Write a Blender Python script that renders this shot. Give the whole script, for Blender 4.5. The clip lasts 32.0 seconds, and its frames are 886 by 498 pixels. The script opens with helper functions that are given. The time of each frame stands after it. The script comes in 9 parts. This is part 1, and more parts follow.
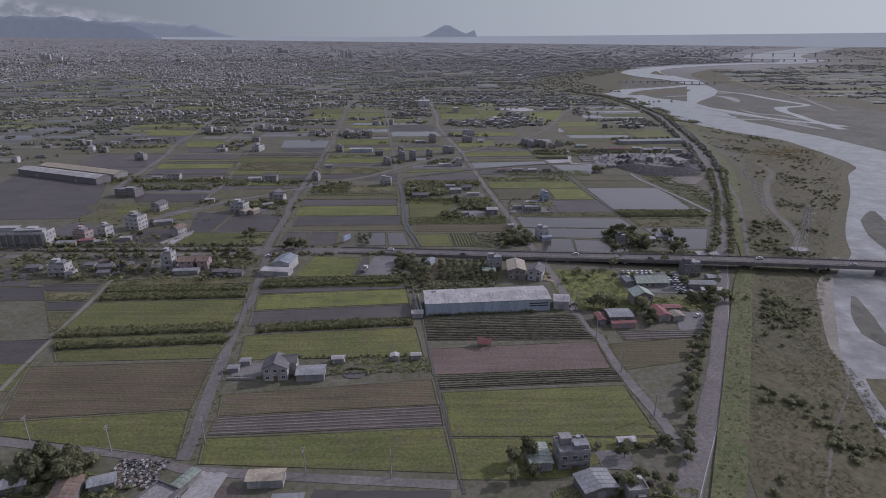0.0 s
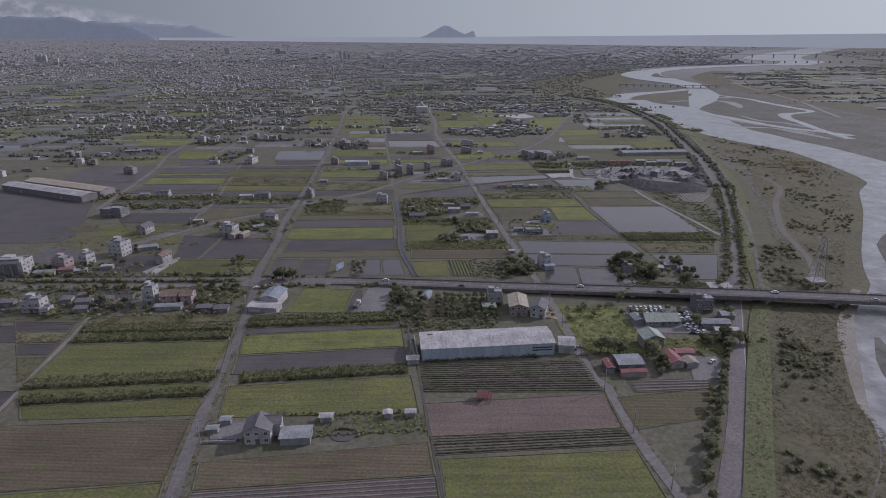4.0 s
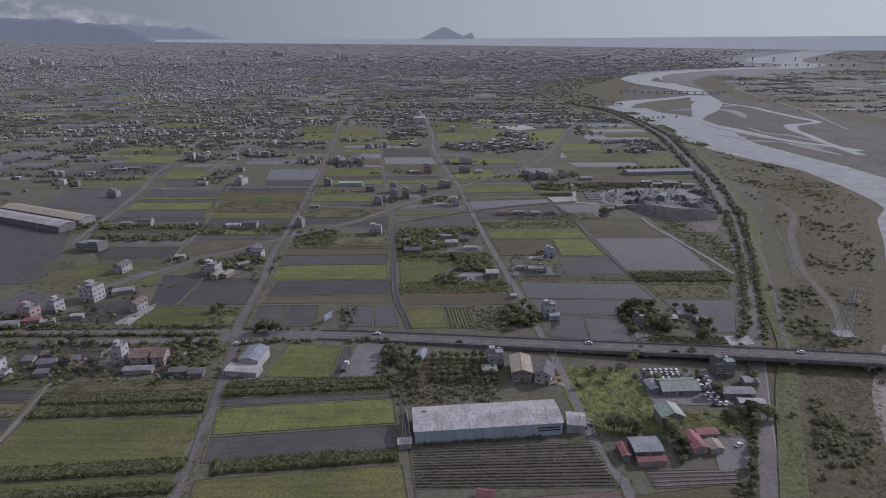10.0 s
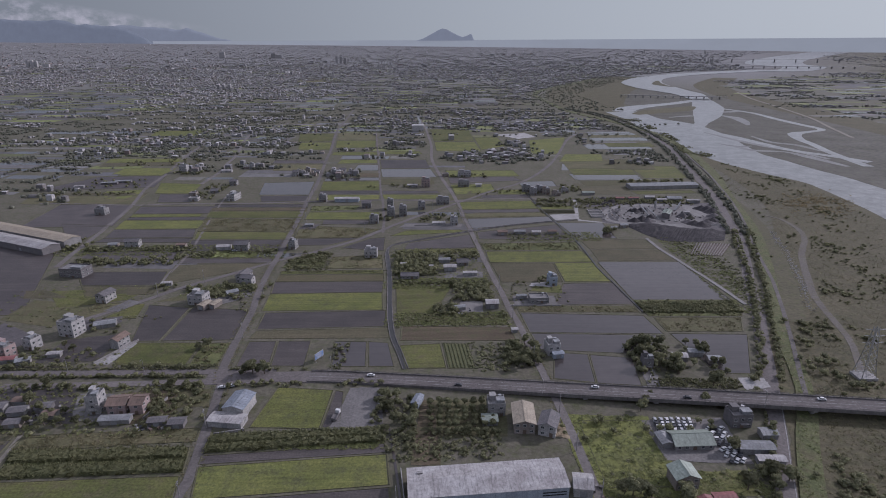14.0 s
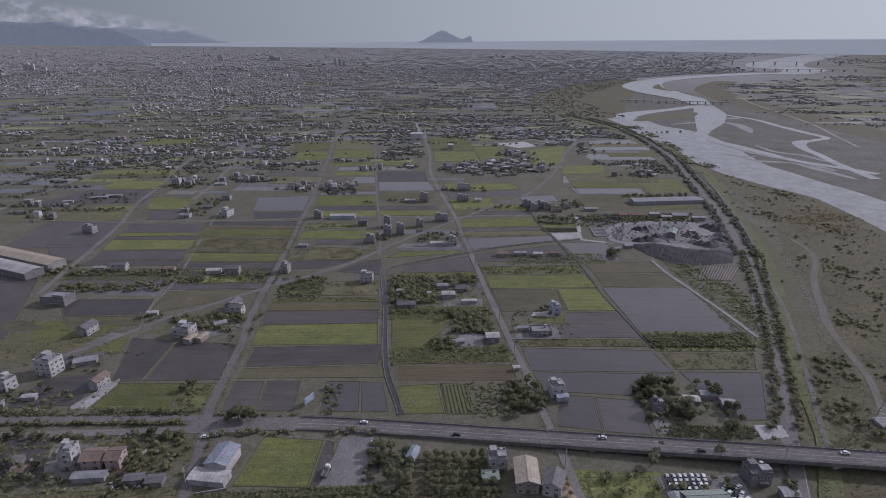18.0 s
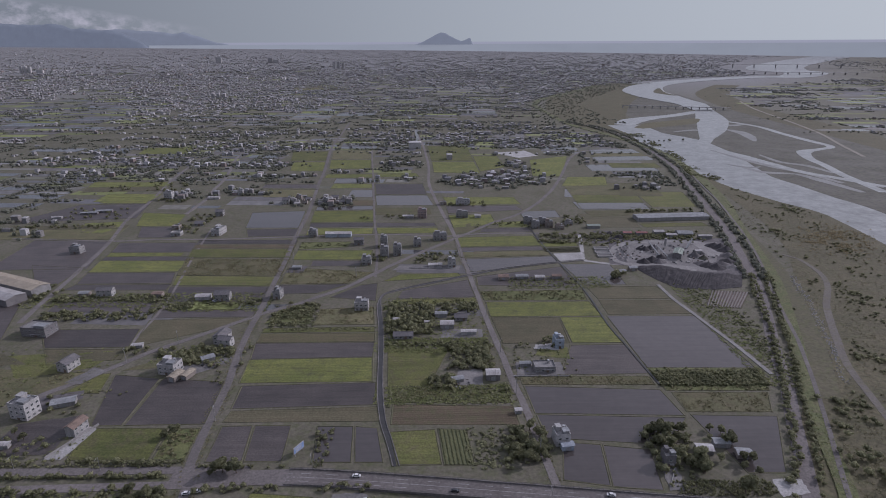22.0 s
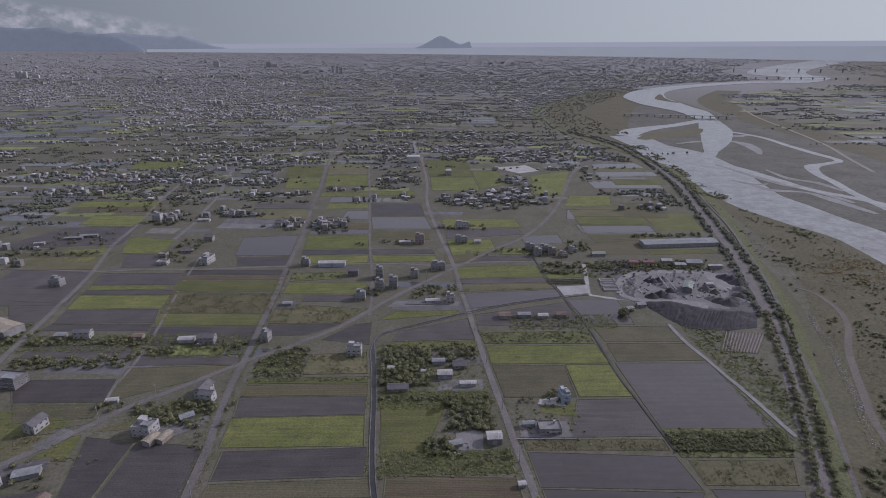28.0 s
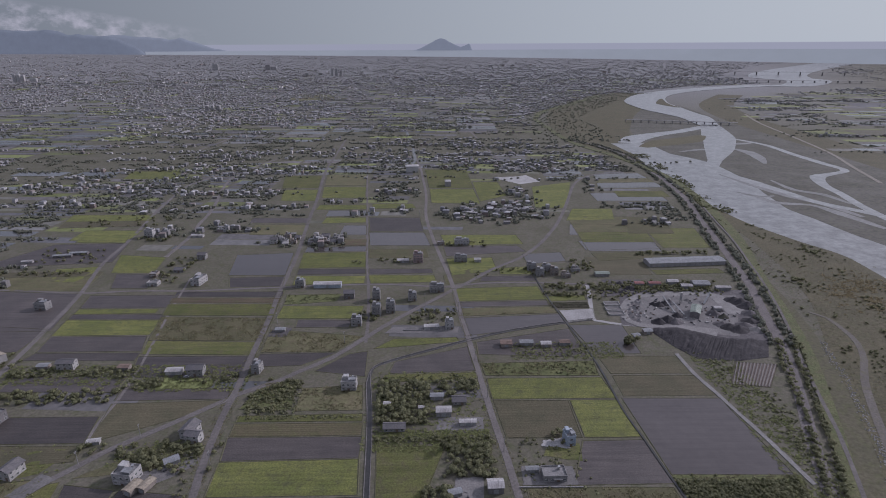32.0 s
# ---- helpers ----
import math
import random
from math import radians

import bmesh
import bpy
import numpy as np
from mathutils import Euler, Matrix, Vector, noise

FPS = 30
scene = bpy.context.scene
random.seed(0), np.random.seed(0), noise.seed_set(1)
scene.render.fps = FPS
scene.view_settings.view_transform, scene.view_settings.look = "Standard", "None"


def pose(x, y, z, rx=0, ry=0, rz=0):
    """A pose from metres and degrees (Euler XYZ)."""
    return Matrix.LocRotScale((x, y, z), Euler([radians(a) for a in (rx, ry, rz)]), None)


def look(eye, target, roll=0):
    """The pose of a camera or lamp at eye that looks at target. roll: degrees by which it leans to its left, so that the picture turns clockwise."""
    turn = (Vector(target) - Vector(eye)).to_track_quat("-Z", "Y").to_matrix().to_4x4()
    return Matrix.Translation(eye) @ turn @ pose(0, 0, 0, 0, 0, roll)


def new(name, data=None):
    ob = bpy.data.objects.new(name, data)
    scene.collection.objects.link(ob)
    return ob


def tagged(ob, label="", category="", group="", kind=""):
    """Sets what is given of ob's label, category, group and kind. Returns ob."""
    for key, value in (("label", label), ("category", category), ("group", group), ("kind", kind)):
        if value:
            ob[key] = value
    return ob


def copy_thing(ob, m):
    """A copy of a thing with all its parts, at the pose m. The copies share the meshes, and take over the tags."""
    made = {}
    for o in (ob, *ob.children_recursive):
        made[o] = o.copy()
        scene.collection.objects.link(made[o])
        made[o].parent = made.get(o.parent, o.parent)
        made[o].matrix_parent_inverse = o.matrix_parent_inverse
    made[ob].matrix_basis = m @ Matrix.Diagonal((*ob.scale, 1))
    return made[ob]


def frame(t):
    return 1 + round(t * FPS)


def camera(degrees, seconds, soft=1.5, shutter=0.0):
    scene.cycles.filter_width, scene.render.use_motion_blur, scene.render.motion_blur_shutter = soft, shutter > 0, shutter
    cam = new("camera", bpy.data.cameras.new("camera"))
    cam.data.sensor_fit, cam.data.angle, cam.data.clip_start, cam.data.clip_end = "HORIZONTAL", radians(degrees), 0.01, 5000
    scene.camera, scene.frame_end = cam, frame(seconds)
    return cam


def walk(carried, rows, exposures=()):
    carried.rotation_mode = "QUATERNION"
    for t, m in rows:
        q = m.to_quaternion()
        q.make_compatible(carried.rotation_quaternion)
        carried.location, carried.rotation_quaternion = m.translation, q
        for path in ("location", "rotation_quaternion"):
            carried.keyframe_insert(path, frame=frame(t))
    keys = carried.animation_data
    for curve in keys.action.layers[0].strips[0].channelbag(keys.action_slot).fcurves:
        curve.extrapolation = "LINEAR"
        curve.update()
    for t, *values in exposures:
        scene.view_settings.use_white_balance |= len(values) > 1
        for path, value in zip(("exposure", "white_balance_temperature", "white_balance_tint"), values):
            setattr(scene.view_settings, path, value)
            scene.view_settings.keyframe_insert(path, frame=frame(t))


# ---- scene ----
# ---- camera ----
cam = camera(75.0, 32.0, soft=1.0)
LEAN = pose(0, 0, 0, 0, 0, -0.266)
walk(cam, [
    (0, pose(0.00, 0.00, 120.00, 70.390, 0, 0.000) @ LEAN),
    (4, pose(0.96, 22.75, 131.29, 70.316, 0, -0.093) @ LEAN),
    (8, pose(1.99, 45.37, 142.74, 70.280, 0, -0.180) @ LEAN),
    (12, pose(3.05, 67.88, 154.31, 70.276, 0, -0.261) @ LEAN),
    (16, pose(4.14, 90.29, 165.99, 70.299, 0, -0.331) @ LEAN),
    (20, pose(5.24, 112.61, 177.74, 70.343, 0, -0.388) @ LEAN),
    (24, pose(6.34, 134.84, 189.56, 70.404, 0, -0.431) @ LEAN),
    (28, pose(7.43, 157.00, 201.40, 70.474, 0, -0.457) @ LEAN),
    (32, pose(8.48, 179.10, 213.26, 70.550, 0, -0.463) @ LEAN),
], exposures=[(0, -0.84, 5680, 25), (32, -0.84, 5680, 25)])

# ---- sky, sun, exposure ----
SUN_ELEVATION, SUN_AZIMUTH = 30.0, 65.0   # azimuth from straight ahead (+y) to the right (+x)
world = bpy.data.worlds.new("world")
scene.world = world
world.use_nodes = True
wt = world.node_tree
wt.nodes.clear()


def wnode(kind, **values):
    n = wt.nodes.new(kind)
    for key, value in values.items():
        n.inputs[key].default_value = value
    return n


sky = wnode("ShaderNodeTexSky")
sky.sky_type, sky.sun_disc = "NISHITA", False
sky.sun_elevation, sky.sun_rotation = radians(SUN_ELEVATION), radians(SUN_AZIMUTH)
sky.air_density, sky.dust_density, sky.ozone_density = 1.0, 2.0, 1.0
coord = wnode("ShaderNodeTexCoord")
split = wnode("ShaderNodeSeparateXYZ")
wt.links.new(coord.outputs["Generated"], split.inputs[0])
# the sky thins from a pale milky layer at the horizon to the clear sky overhead
milk = wnode("ShaderNodeMapRange", **{"From Min": 0.0, "From Max": 0.6, "To Min": 0.96, "To Max": 0.82})
wt.links.new(split.outputs["Z"], milk.inputs["Value"])
glow = wnode("ShaderNodeMapRange", **{"From Min": 0.08, "From Max": 0.55})
wt.links.new(split.outputs["Z"], glow.inputs["Value"])
bearing = wnode("ShaderNodeVectorMath")
bearing.operation = "DOT_PRODUCT"
bearing.inputs[1].default_value = (math.sin(radians(SUN_AZIMUTH)), math.cos(radians(SUN_AZIMUTH)), 0.0)
wt.links.new(coord.outputs["Generated"], bearing.inputs[0])
sunward = wnode("ShaderNodeMapRange", **{"From Min": -0.15, "From Max": 0.92})
wt.links.new(bearing.outputs["Value"], sunward.inputs["Value"])
rim = wnode("ShaderNodeMixRGB", Color1=(3.7, 4.1, 4.05, 1), Color2=(8.5, 9.25, 8.5, 1))
wt.links.new(sunward.outputs[0], rim.inputs["Fac"])
high = wnode("ShaderNodeMixRGB", Color1=(8.4, 8.9, 9.6, 1), Color2=(14.0, 13.9, 13.6, 1))
wt.links.new(sunward.outputs[0], high.inputs["Fac"])
veil = wnode("ShaderNodeMixRGB")
wt.links.new(high.outputs[0], veil.inputs["Color2"])
wt.links.new(rim.outputs[0], veil.inputs["Color1"])
wt.links.new(glow.outputs[0], veil.inputs["Fac"])
haze = wnode("ShaderNodeMixRGB")
wt.links.new(veil.outputs[0], haze.inputs["Color2"])
wt.links.new(milk.outputs[0], haze.inputs["Fac"])
wt.links.new(sky.outputs[0], haze.inputs["Color1"])
# a bank of cumulus low over the mountains
stretch = wnode("ShaderNodeMapping")
stretch.inputs["Scale"].default_value = (16, 16, 26)
wt.links.new(coord.outputs["Generated"], stretch.inputs["Vector"])
puff = wnode("ShaderNodeTexNoise", Scale=2.0, Detail=6.0, Roughness=0.62)
wt.links.new(stretch.outputs[0], puff.inputs["Vector"])
puffs = wnode("ShaderNodeMapRange", **{"From Min": 0.44, "From Max": 0.68})
wt.links.new(puff.outputs[0], puffs.inputs["Value"])
# their tops sink towards the sea
slant = wt.nodes.new("ShaderNodeMath")
slant.operation = "MULTIPLY_ADD"
slant.inputs[1].default_value = 0.17
wt.links.new(split.outputs["X"], slant.inputs[0])
wt.links.new(split.outputs["Z"], slant.inputs[2])
low = wnode("ShaderNodeMapRange", **{"From Min": -0.034, "From Max": -0.046})
wt.links.new(slant.outputs[0], low.inputs["Value"])
west = wnode("ShaderNodeMapRange", **{"From Min": -0.33, "From Max": -0.44})
wt.links.new(split.outputs["X"], west.inputs["Value"])
m1 = wt.nodes.new("ShaderNodeMath")
m1.operation = "MULTIPLY"
m2 = wt.nodes.new("ShaderNodeMath")
m2.operation = "MULTIPLY"
wt.links.new(puffs.outputs[0], m1.inputs[0])
wt.links.new(low.outputs[0], m1.inputs[1])
wt.links.new(m1.outputs[0], m2.inputs[0])
wt.links.new(west.outputs[0], m2.inputs[1])
cloud = wnode("ShaderNodeMixRGB", Color2=(7.6, 7.5, 7.4, 1))
wt.links.new(m2.outputs[0], cloud.inputs["Fac"])
wt.links.new(haze.outputs[0], cloud.inputs["Color1"])
# open sea below the horizon
seaward = wnode("ShaderNodeMapRange", **{"From Min": 0.0025, "From Max": 0.0015})
wt.links.new(split.outputs["Z"], seaward.inputs["Value"])
below = wnode("ShaderNodeMixRGB", Color2=(5.6, 5.8, 6.1, 1))
wt.links.new(seaward.outputs[0], below.inputs["Fac"])
wt.links.new(cloud.outputs[0], below.inputs["Color1"])
back = wnode("ShaderNodeBackground", Strength=0.1)
wt.links.new(below.outputs[0], back.inputs["Color"])
wout = wnode("ShaderNodeOutputWorld")
wt.links.new(back.outputs[0], wout.inputs["Surface"])

sun = new("sun", bpy.data.lights.new("sun", "SUN"))
sun.data.energy, sun.data.angle, sun.data.color = 4.3, radians(0.6), (1.0, 0.94, 0.86)
sd = Vector((math.sin(radians(SUN_AZIMUTH)) * math.cos(radians(SUN_ELEVATION)),
             math.cos(radians(SUN_AZIMUTH)) * math.cos(radians(SUN_ELEVATION)), math.sin(radians(SUN_ELEVATION))))
sun.matrix_world = look(sd * 900 + Vector((0, 300, 0)), (0, 300, 0))


# ---- materials ----
def mat(name, a, b, scale=0.05, fine=1.5, rough=0.9, bump=0.25, metal=0.0, spec=0.3, vary=0.12, rows=None, grime=0.0,
        island=False, detail=6.0, thin=0.0, mottle=0.28, streak=0.0, weeds=None):
    """Two colours mixed by a broad noise, broken up by a fine one; vary: change from object to object;
    rows: (degrees, spacing, depth) of planting rows; grime: dark runs down walls and roofs."""
    m = bpy.data.materials.new(name)
    m.use_nodes = True
    nt = m.node_tree
    bsdf = nt.nodes["Principled BSDF"]
    link = nt.links.new

    def nd(kind, **values):
        n = nt.nodes.new(kind)
        for key, value in values.items():
            n.inputs[key].default_value = value
        return n
    tc = nd("ShaderNodeTexCoord")
    n1 = nd("ShaderNodeTexNoise", Scale=scale, Detail=detail, Roughness=0.6)
    n2 = nd("ShaderNodeTexNoise", Scale=fine, Detail=5.0, Roughness=0.65)
    link(tc.outputs["Object"], n1.inputs["Vector"])
    link(tc.outputs["Object"], n2.inputs["Vector"])
    ramp = nd("ShaderNodeMapRange", **{"From Min": 0.35, "From Max": 0.65})
    link(n1.outputs[0], ramp.inputs["Value"])
    mix = nd("ShaderNodeMixRGB", Color1=(*a, 1), Color2=(*b, 1))
    link(ramp.outputs[0], mix.inputs["Fac"])
    fr = nd("ShaderNodeMapRange", **{"From Min": 0.3, "From Max": 0.7, "To Min": 1 - mottle, "To Max": 1 + mottle})
    link(n2.outputs[0], fr.inputs["Value"])
    hsv = nd("ShaderNodeHueSaturation")
    link(mix.outputs[0], hsv.inputs["Color"])
    val = fr.outputs[0]
    if island:
        rnd = nd("ShaderNodeNewGeometry").outputs["Random Per Island"]
    else:
        rnd = nd("ShaderNodeObjectInfo").outputs["Random"]
    ro = nd("ShaderNodeMapRange", **{"To Min": 1 - vary, "To Max": 1 + vary})
    link(rnd, ro.inputs["Value"])

    def times(p, q):
        k = nd("ShaderNodeMath")
        k.operation = "MULTIPLY"
        link(p, k.inputs[0])
        link(q, k.inputs[1])
        return k.outputs[0]
    val = times(val, ro.outputs[0])
    height = n2.outputs[0]
    if rows:
        mp = nd("ShaderNodeMapping")
        mp.inputs["Rotation"].default_value = (0, 0, radians(rows[0]))
        link(tc.outputs["Object"], mp.inputs["Vector"])
        wv = nd("ShaderNodeTexWave", Scale=0.314 / rows[1], Distortion=0.6, Detail=2.0)
        wv.bands_direction = "Y"
        link(mp.outputs[0], wv.inputs["Vector"])
        wr = nd("ShaderNodeMapRange", **{"To Min": 1 - rows[2], "To Max": 1 + 0.4 * rows[2]})
        link(wv.outputs["Fac"], wr.inputs["Value"])
        val = times(val, wr.outputs[0])
    if streak:
        # long uneven bands along the direction of work, and broad patches
        ms = nd("ShaderNodeMapping")
        ms.inputs["Rotation"].default_value = (0, 0, radians(3))
        ms.inputs["Scale"].default_value = (0.025, 0.4, 1)
        link(tc.outputs["Object"], ms.inputs["Vector"])
        sn = nd("ShaderNodeTexNoise", Scale=1.0, Detail=7.0, Roughness=0.7)
        link(ms.outputs[0], sn.inputs["Vector"])
        sr = nd("ShaderNodeMapRange", **{"From Min": 0.3, "From Max": 0.7, "To Min": 1 - streak, "To Max": 1 + streak})
        link(sn.outputs[0], sr.inputs["Value"])
        val = times(val, sr.outputs[0])
    if weeds:
        wn = nd("ShaderNodeTexNoise", Scale=0.16, Detail=8.0, Roughness=0.72)
        link(tc.outputs["Object"], wn.inputs["Vector"])
        wg = nd("ShaderNodeMapRange", **{"From Min": 0.47, "From Max": 0.66, "To Max": 0.85})
        link(wn.outputs[0], wg.inputs["Value"])
        wm = nd("ShaderNodeMixRGB", Color2=(*weeds, 1))
        link(wg.outputs[0], wm.inputs["Fac"])
        link(mix.outputs[0], wm.inputs["Color1"])
        link(wm.outputs[0], hsv.inputs["Color"])
    if grime:
        mg = nd("ShaderNodeMapping")
        mg.inputs["Scale"].default_value = (1.1, 0.18, 0.22)
        link(tc.outputs["Object"], mg.inputs["Vector"])
        gn = nd("ShaderNodeTexNoise", Scale=1.0, Detail=6.0, Roughness=0.7)
        link(mg.outputs[0], gn.inputs["Vector"])
        gr = nd("ShaderNodeMapRange", **{"From Min": 0.52, "From Max": 0.72, "To Min": 1.0, "To Max": 1 - grime})
        link(gn.outputs[0], gr.inputs["Value"])
        val = times(val, gr.outputs[0])
    link(val, hsv.inputs["Value"])
    link(hsv.outputs[0], bsdf.inputs["Base Color"])
    bsdf.inputs["Roughness"].default_value = rough
    bsdf.inputs["Metallic"].default_value = metal
    bsdf.inputs["Specular IOR Level"].default_value = spec
    if bump:
        bp = nd("ShaderNodeBump", Strength=bump, Distance=0.3)
        link(height, bp.inputs["Height"])
        link(bp.outputs[0], bsdf.inputs["Normal"])
    if thin:
        # leaves let part of the light through
        tr = nd("ShaderNodeBsdfTranslucent")
        link(hsv.outputs[0], tr.inputs["Color"])
        mx = nd("ShaderNodeMixShader", Fac=thin)
        link(bsdf.outputs[0], mx.inputs[1])
        link(tr.outputs[0], mx.inputs[2])
        out = [n for n in nt.nodes if n.bl_idname == "ShaderNodeOutputMaterial"][0]
        link(mx.outputs[0], out.inputs["Surface"])
    return m


M = {}
M["ground"] = mat("rough_ground", (0.092, 0.086, 0.06), (0.124, 0.113, 0.088), 0.03, 0.5, bump=0.6, weeds=(0.074, 0.082, 0.038))
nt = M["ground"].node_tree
# far ground fades to grey: town paving, plus haze put into the colour
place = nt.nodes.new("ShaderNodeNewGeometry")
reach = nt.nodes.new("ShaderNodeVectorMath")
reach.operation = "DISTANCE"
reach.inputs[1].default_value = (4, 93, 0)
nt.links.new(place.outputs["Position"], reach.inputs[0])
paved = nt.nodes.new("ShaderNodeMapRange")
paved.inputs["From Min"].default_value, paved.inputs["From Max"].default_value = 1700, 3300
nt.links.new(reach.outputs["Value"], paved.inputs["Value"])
town_haze = nt.nodes.new("ShaderNodeMixRGB")
town_haze.inputs["Color2"].default_value = (0.18, 0.178, 0.175, 1)   # town ground grey that also stands in for haze over the distance
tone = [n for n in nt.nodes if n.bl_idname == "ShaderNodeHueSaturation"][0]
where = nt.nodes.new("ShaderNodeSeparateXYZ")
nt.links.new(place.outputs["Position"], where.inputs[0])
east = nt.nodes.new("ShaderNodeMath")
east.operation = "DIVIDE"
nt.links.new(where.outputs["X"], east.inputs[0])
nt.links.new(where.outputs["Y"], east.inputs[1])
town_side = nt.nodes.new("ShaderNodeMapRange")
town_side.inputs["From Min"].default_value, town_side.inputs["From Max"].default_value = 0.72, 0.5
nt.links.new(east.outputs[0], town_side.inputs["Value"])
grey_share = nt.nodes.new("ShaderNodeMath")
grey_share.operation = "MULTIPLY"
nt.links.new(paved.outputs[0], grey_share.inputs[0])
nt.links.new(town_side.outputs[0], grey_share.inputs[1])
nt.links.new(grey_share.outputs[0], town_haze.inputs["Fac"])
nt.links.new(tone.inputs["Color"].links[0].from_socket, town_haze.inputs["Color1"])
nt.links.new(town_haze.outputs[0], tone.inputs["Color"])
M["g"] = mat("rice_green", (0.076, 0.088, 0.0275), (0.122, 0.122, 0.0421), 0.03, 0.9, vary=0.12, bump=0.5, streak=0.26, mottle=0.38, weeds=(0.10, 0.088, 0.05))
M["y"] = mat("rice_yellow_green", (0.108, 0.122, 0.036), (0.154, 0.158, 0.049), 0.035, 0.9, vary=0.14, bump=0.5, streak=0.24, mottle=0.38, weeds=(0.085, 0.09, 0.042))
M["o"] = mat("dull_grass", (0.092, 0.094, 0.046), (0.128, 0.118, 0.064), 0.05, 0.7, vary=0.2, bump=0.6, streak=0.16, weeds=(0.105, 0.085, 0.055))
M["s"] = mat("scrub_grass", (0.08, 0.092, 0.036), (0.125, 0.13, 0.054), 0.12, 0.8, vary=0.15, bump=0.7)
M["d"] = mat("wet_dark_soil", (0.0574, 0.0498, 0.0478), (0.0804, 0.0689, 0.0641), 0.05, 1.2, rough=0.6, spec=0.36, vary=0.22, bump=0.3, streak=0.26, rows=(3, 1.4, 0.06), mottle=0.4)
M["b"] = mat("brown_soil", (0.0933, 0.073, 0.0494), (0.121, 0.0942, 0.0628), 0.04, 1.0, vary=0.12, bump=0.6, rows=(3, 1.6, 0.17), streak=0.26, weeds=(0.085, 0.09, 0.042))
M["e"] = mat("harrowed_soil", (0.108, 0.082, 0.07), (0.132, 0.10, 0.086), 0.04, 1.0, vary=0.12, bump=0.4, streak=0.16, mottle=0.3)
M["c"] = mat("mixed_crop", (0.105, 0.094, 0.052), (0.128, 0.108, 0.066), 0.06, 0.8, vary=0.2, bump=0.6, rows=(2, 2.0, 0.16), streak=0.15, weeds=(0.11, 0.11, 0.05))
M["m"] = mat("dull_olive_crop", (0.08, 0.076, 0.046), (0.105, 0.092, 0.058), 0.06, 0.8, vary=0.15, bump=0.6, rows=(2, 1.6, 0.12), streak=0.15)
M["v"] = mat("vegetable_bed", (0.11, 0.115, 0.06), (0.12, 0.13, 0.06), 0.1, 1.0, bump=0.4)
M["p"] = mat("pale_concrete", (0.36, 0.35, 0.34), (0.28, 0.27, 0.26), 0.08, 0.9, bump=0.1)
M["h"] = M["s"]
M["shallows"] = mat("shallow_water", (0.115, 0.108, 0.098), (0.2, 0.195, 0.185), 0.04, 0.3, rough=0.4, spec=0.4, bump=0.3, mottle=0.45)
M["f"] = M["k"] = mat("tilled_soil", (0.085, 0.068, 0.06), (0.115, 0.092, 0.08), 0.05, 1.1, bump=0.4)
M["w"] = mat("flooded_paddy", (0.059, 0.0504, 0.0475), (0.072, 0.0626, 0.059), 0.02, 0.2, rough=0.16, spec=0.5, vary=0.14, bump=0.01, mottle=0.1, streak=0.16)
M["channel"] = mat("channel_water", (0.035, 0.035, 0.034), (0.05, 0.048, 0.046), 0.1, 0.6, rough=0.35, spec=0.3, bump=0.05)
M["river"] = mat("river_water", (0.13, 0.128, 0.122), (0.27, 0.27, 0.262), 0.05, 0.14, rough=0.28, spec=0.6, bump=0.7, mottle=0.45)
M["gravel"] = mat("river_gravel", (0.07, 0.067, 0.054), (0.118, 0.112, 0.098), 0.022, 0.16, bump=0.4, mottle=0.5, weeds=(0.072, 0.075, 0.045))
M["flood"] = mat("floodplain_grass", (0.084, 0.0764, 0.0445), (0.116, 0.101, 0.0605), 0.03, 0.35, bump=1.0, weeds=(0.088, 0.09, 0.043), mottle=0.4)
M["levee"] = mat("levee_grass", (0.084, 0.096, 0.04), (0.116, 0.122, 0.054), 0.08, 0.8, bump=0.9, weeds=(0.10, 0.088, 0.052), mottle=0.4)
M["mown"] = mat("mown_grass", (0.082, 0.077, 0.048), (0.1, 0.09, 0.057), 0.03, 0.4, bump=0.15, vary=0.08, weeds=(0.082, 0.086, 0.038))
M["track"] = mat("gravel_track", (0.105, 0.095, 0.083), (0.138, 0.125, 0.112), 0.08, 0.7, bump=0.3, weeds=(0.1, 0.092, 0.055))
M["asphalt"] = mat("asphalt", (0.125, 0.112, 0.107), (0.158, 0.143, 0.137), 0.05, 0.8, bump=0.08, spec=0.2)
M["farmroad"] = mat("worn_concrete_road", (0.125, 0.113, 0.106), (0.165, 0.15, 0.142), 0.06, 0.7, bump=0.1)
M["yard0"] = mat("worn_pale_concrete", (0.19, 0.18, 0.172), (0.25, 0.24, 0.23), 0.1, 0.9, bump=0.1)
M["dirt"] = mat("dirt_track", (0.17, 0.155, 0.125), (0.23, 0.21, 0.18), 0.06, 0.8, bump=0.3)
M["paint"] = mat("road_paint", (0.38, 0.38, 0.37), (0.30, 0.30, 0.295), 0.3, 3.0, bump=0.0)
M["concrete"] = mat("concrete", (0.24, 0.23, 0.225), (0.32, 0.31, 0.30), 0.1, 1.5, bump=0.1, grime=0.25)
M["old_concrete"] = mat("stained_concrete", (0.12, 0.112, 0.108), (0.19, 0.178, 0.172), 0.2, 1.5, bump=0.1, grime=0.4)
M["bund"] = mat("grassy_bund", (0.078, 0.078, 0.045), (0.11, 0.102, 0.062), 0.2, 1.5, bump=0.4)
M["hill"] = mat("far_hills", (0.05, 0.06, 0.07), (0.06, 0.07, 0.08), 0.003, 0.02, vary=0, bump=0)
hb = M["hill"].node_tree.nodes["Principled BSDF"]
hb.inputs["Emission Color"].default_value, hb.inputs["Emission Strength"].default_value = (0.195, 0.218, 0.245, 1), 1.12   # haze over the mountains, put in as a dim blue glow
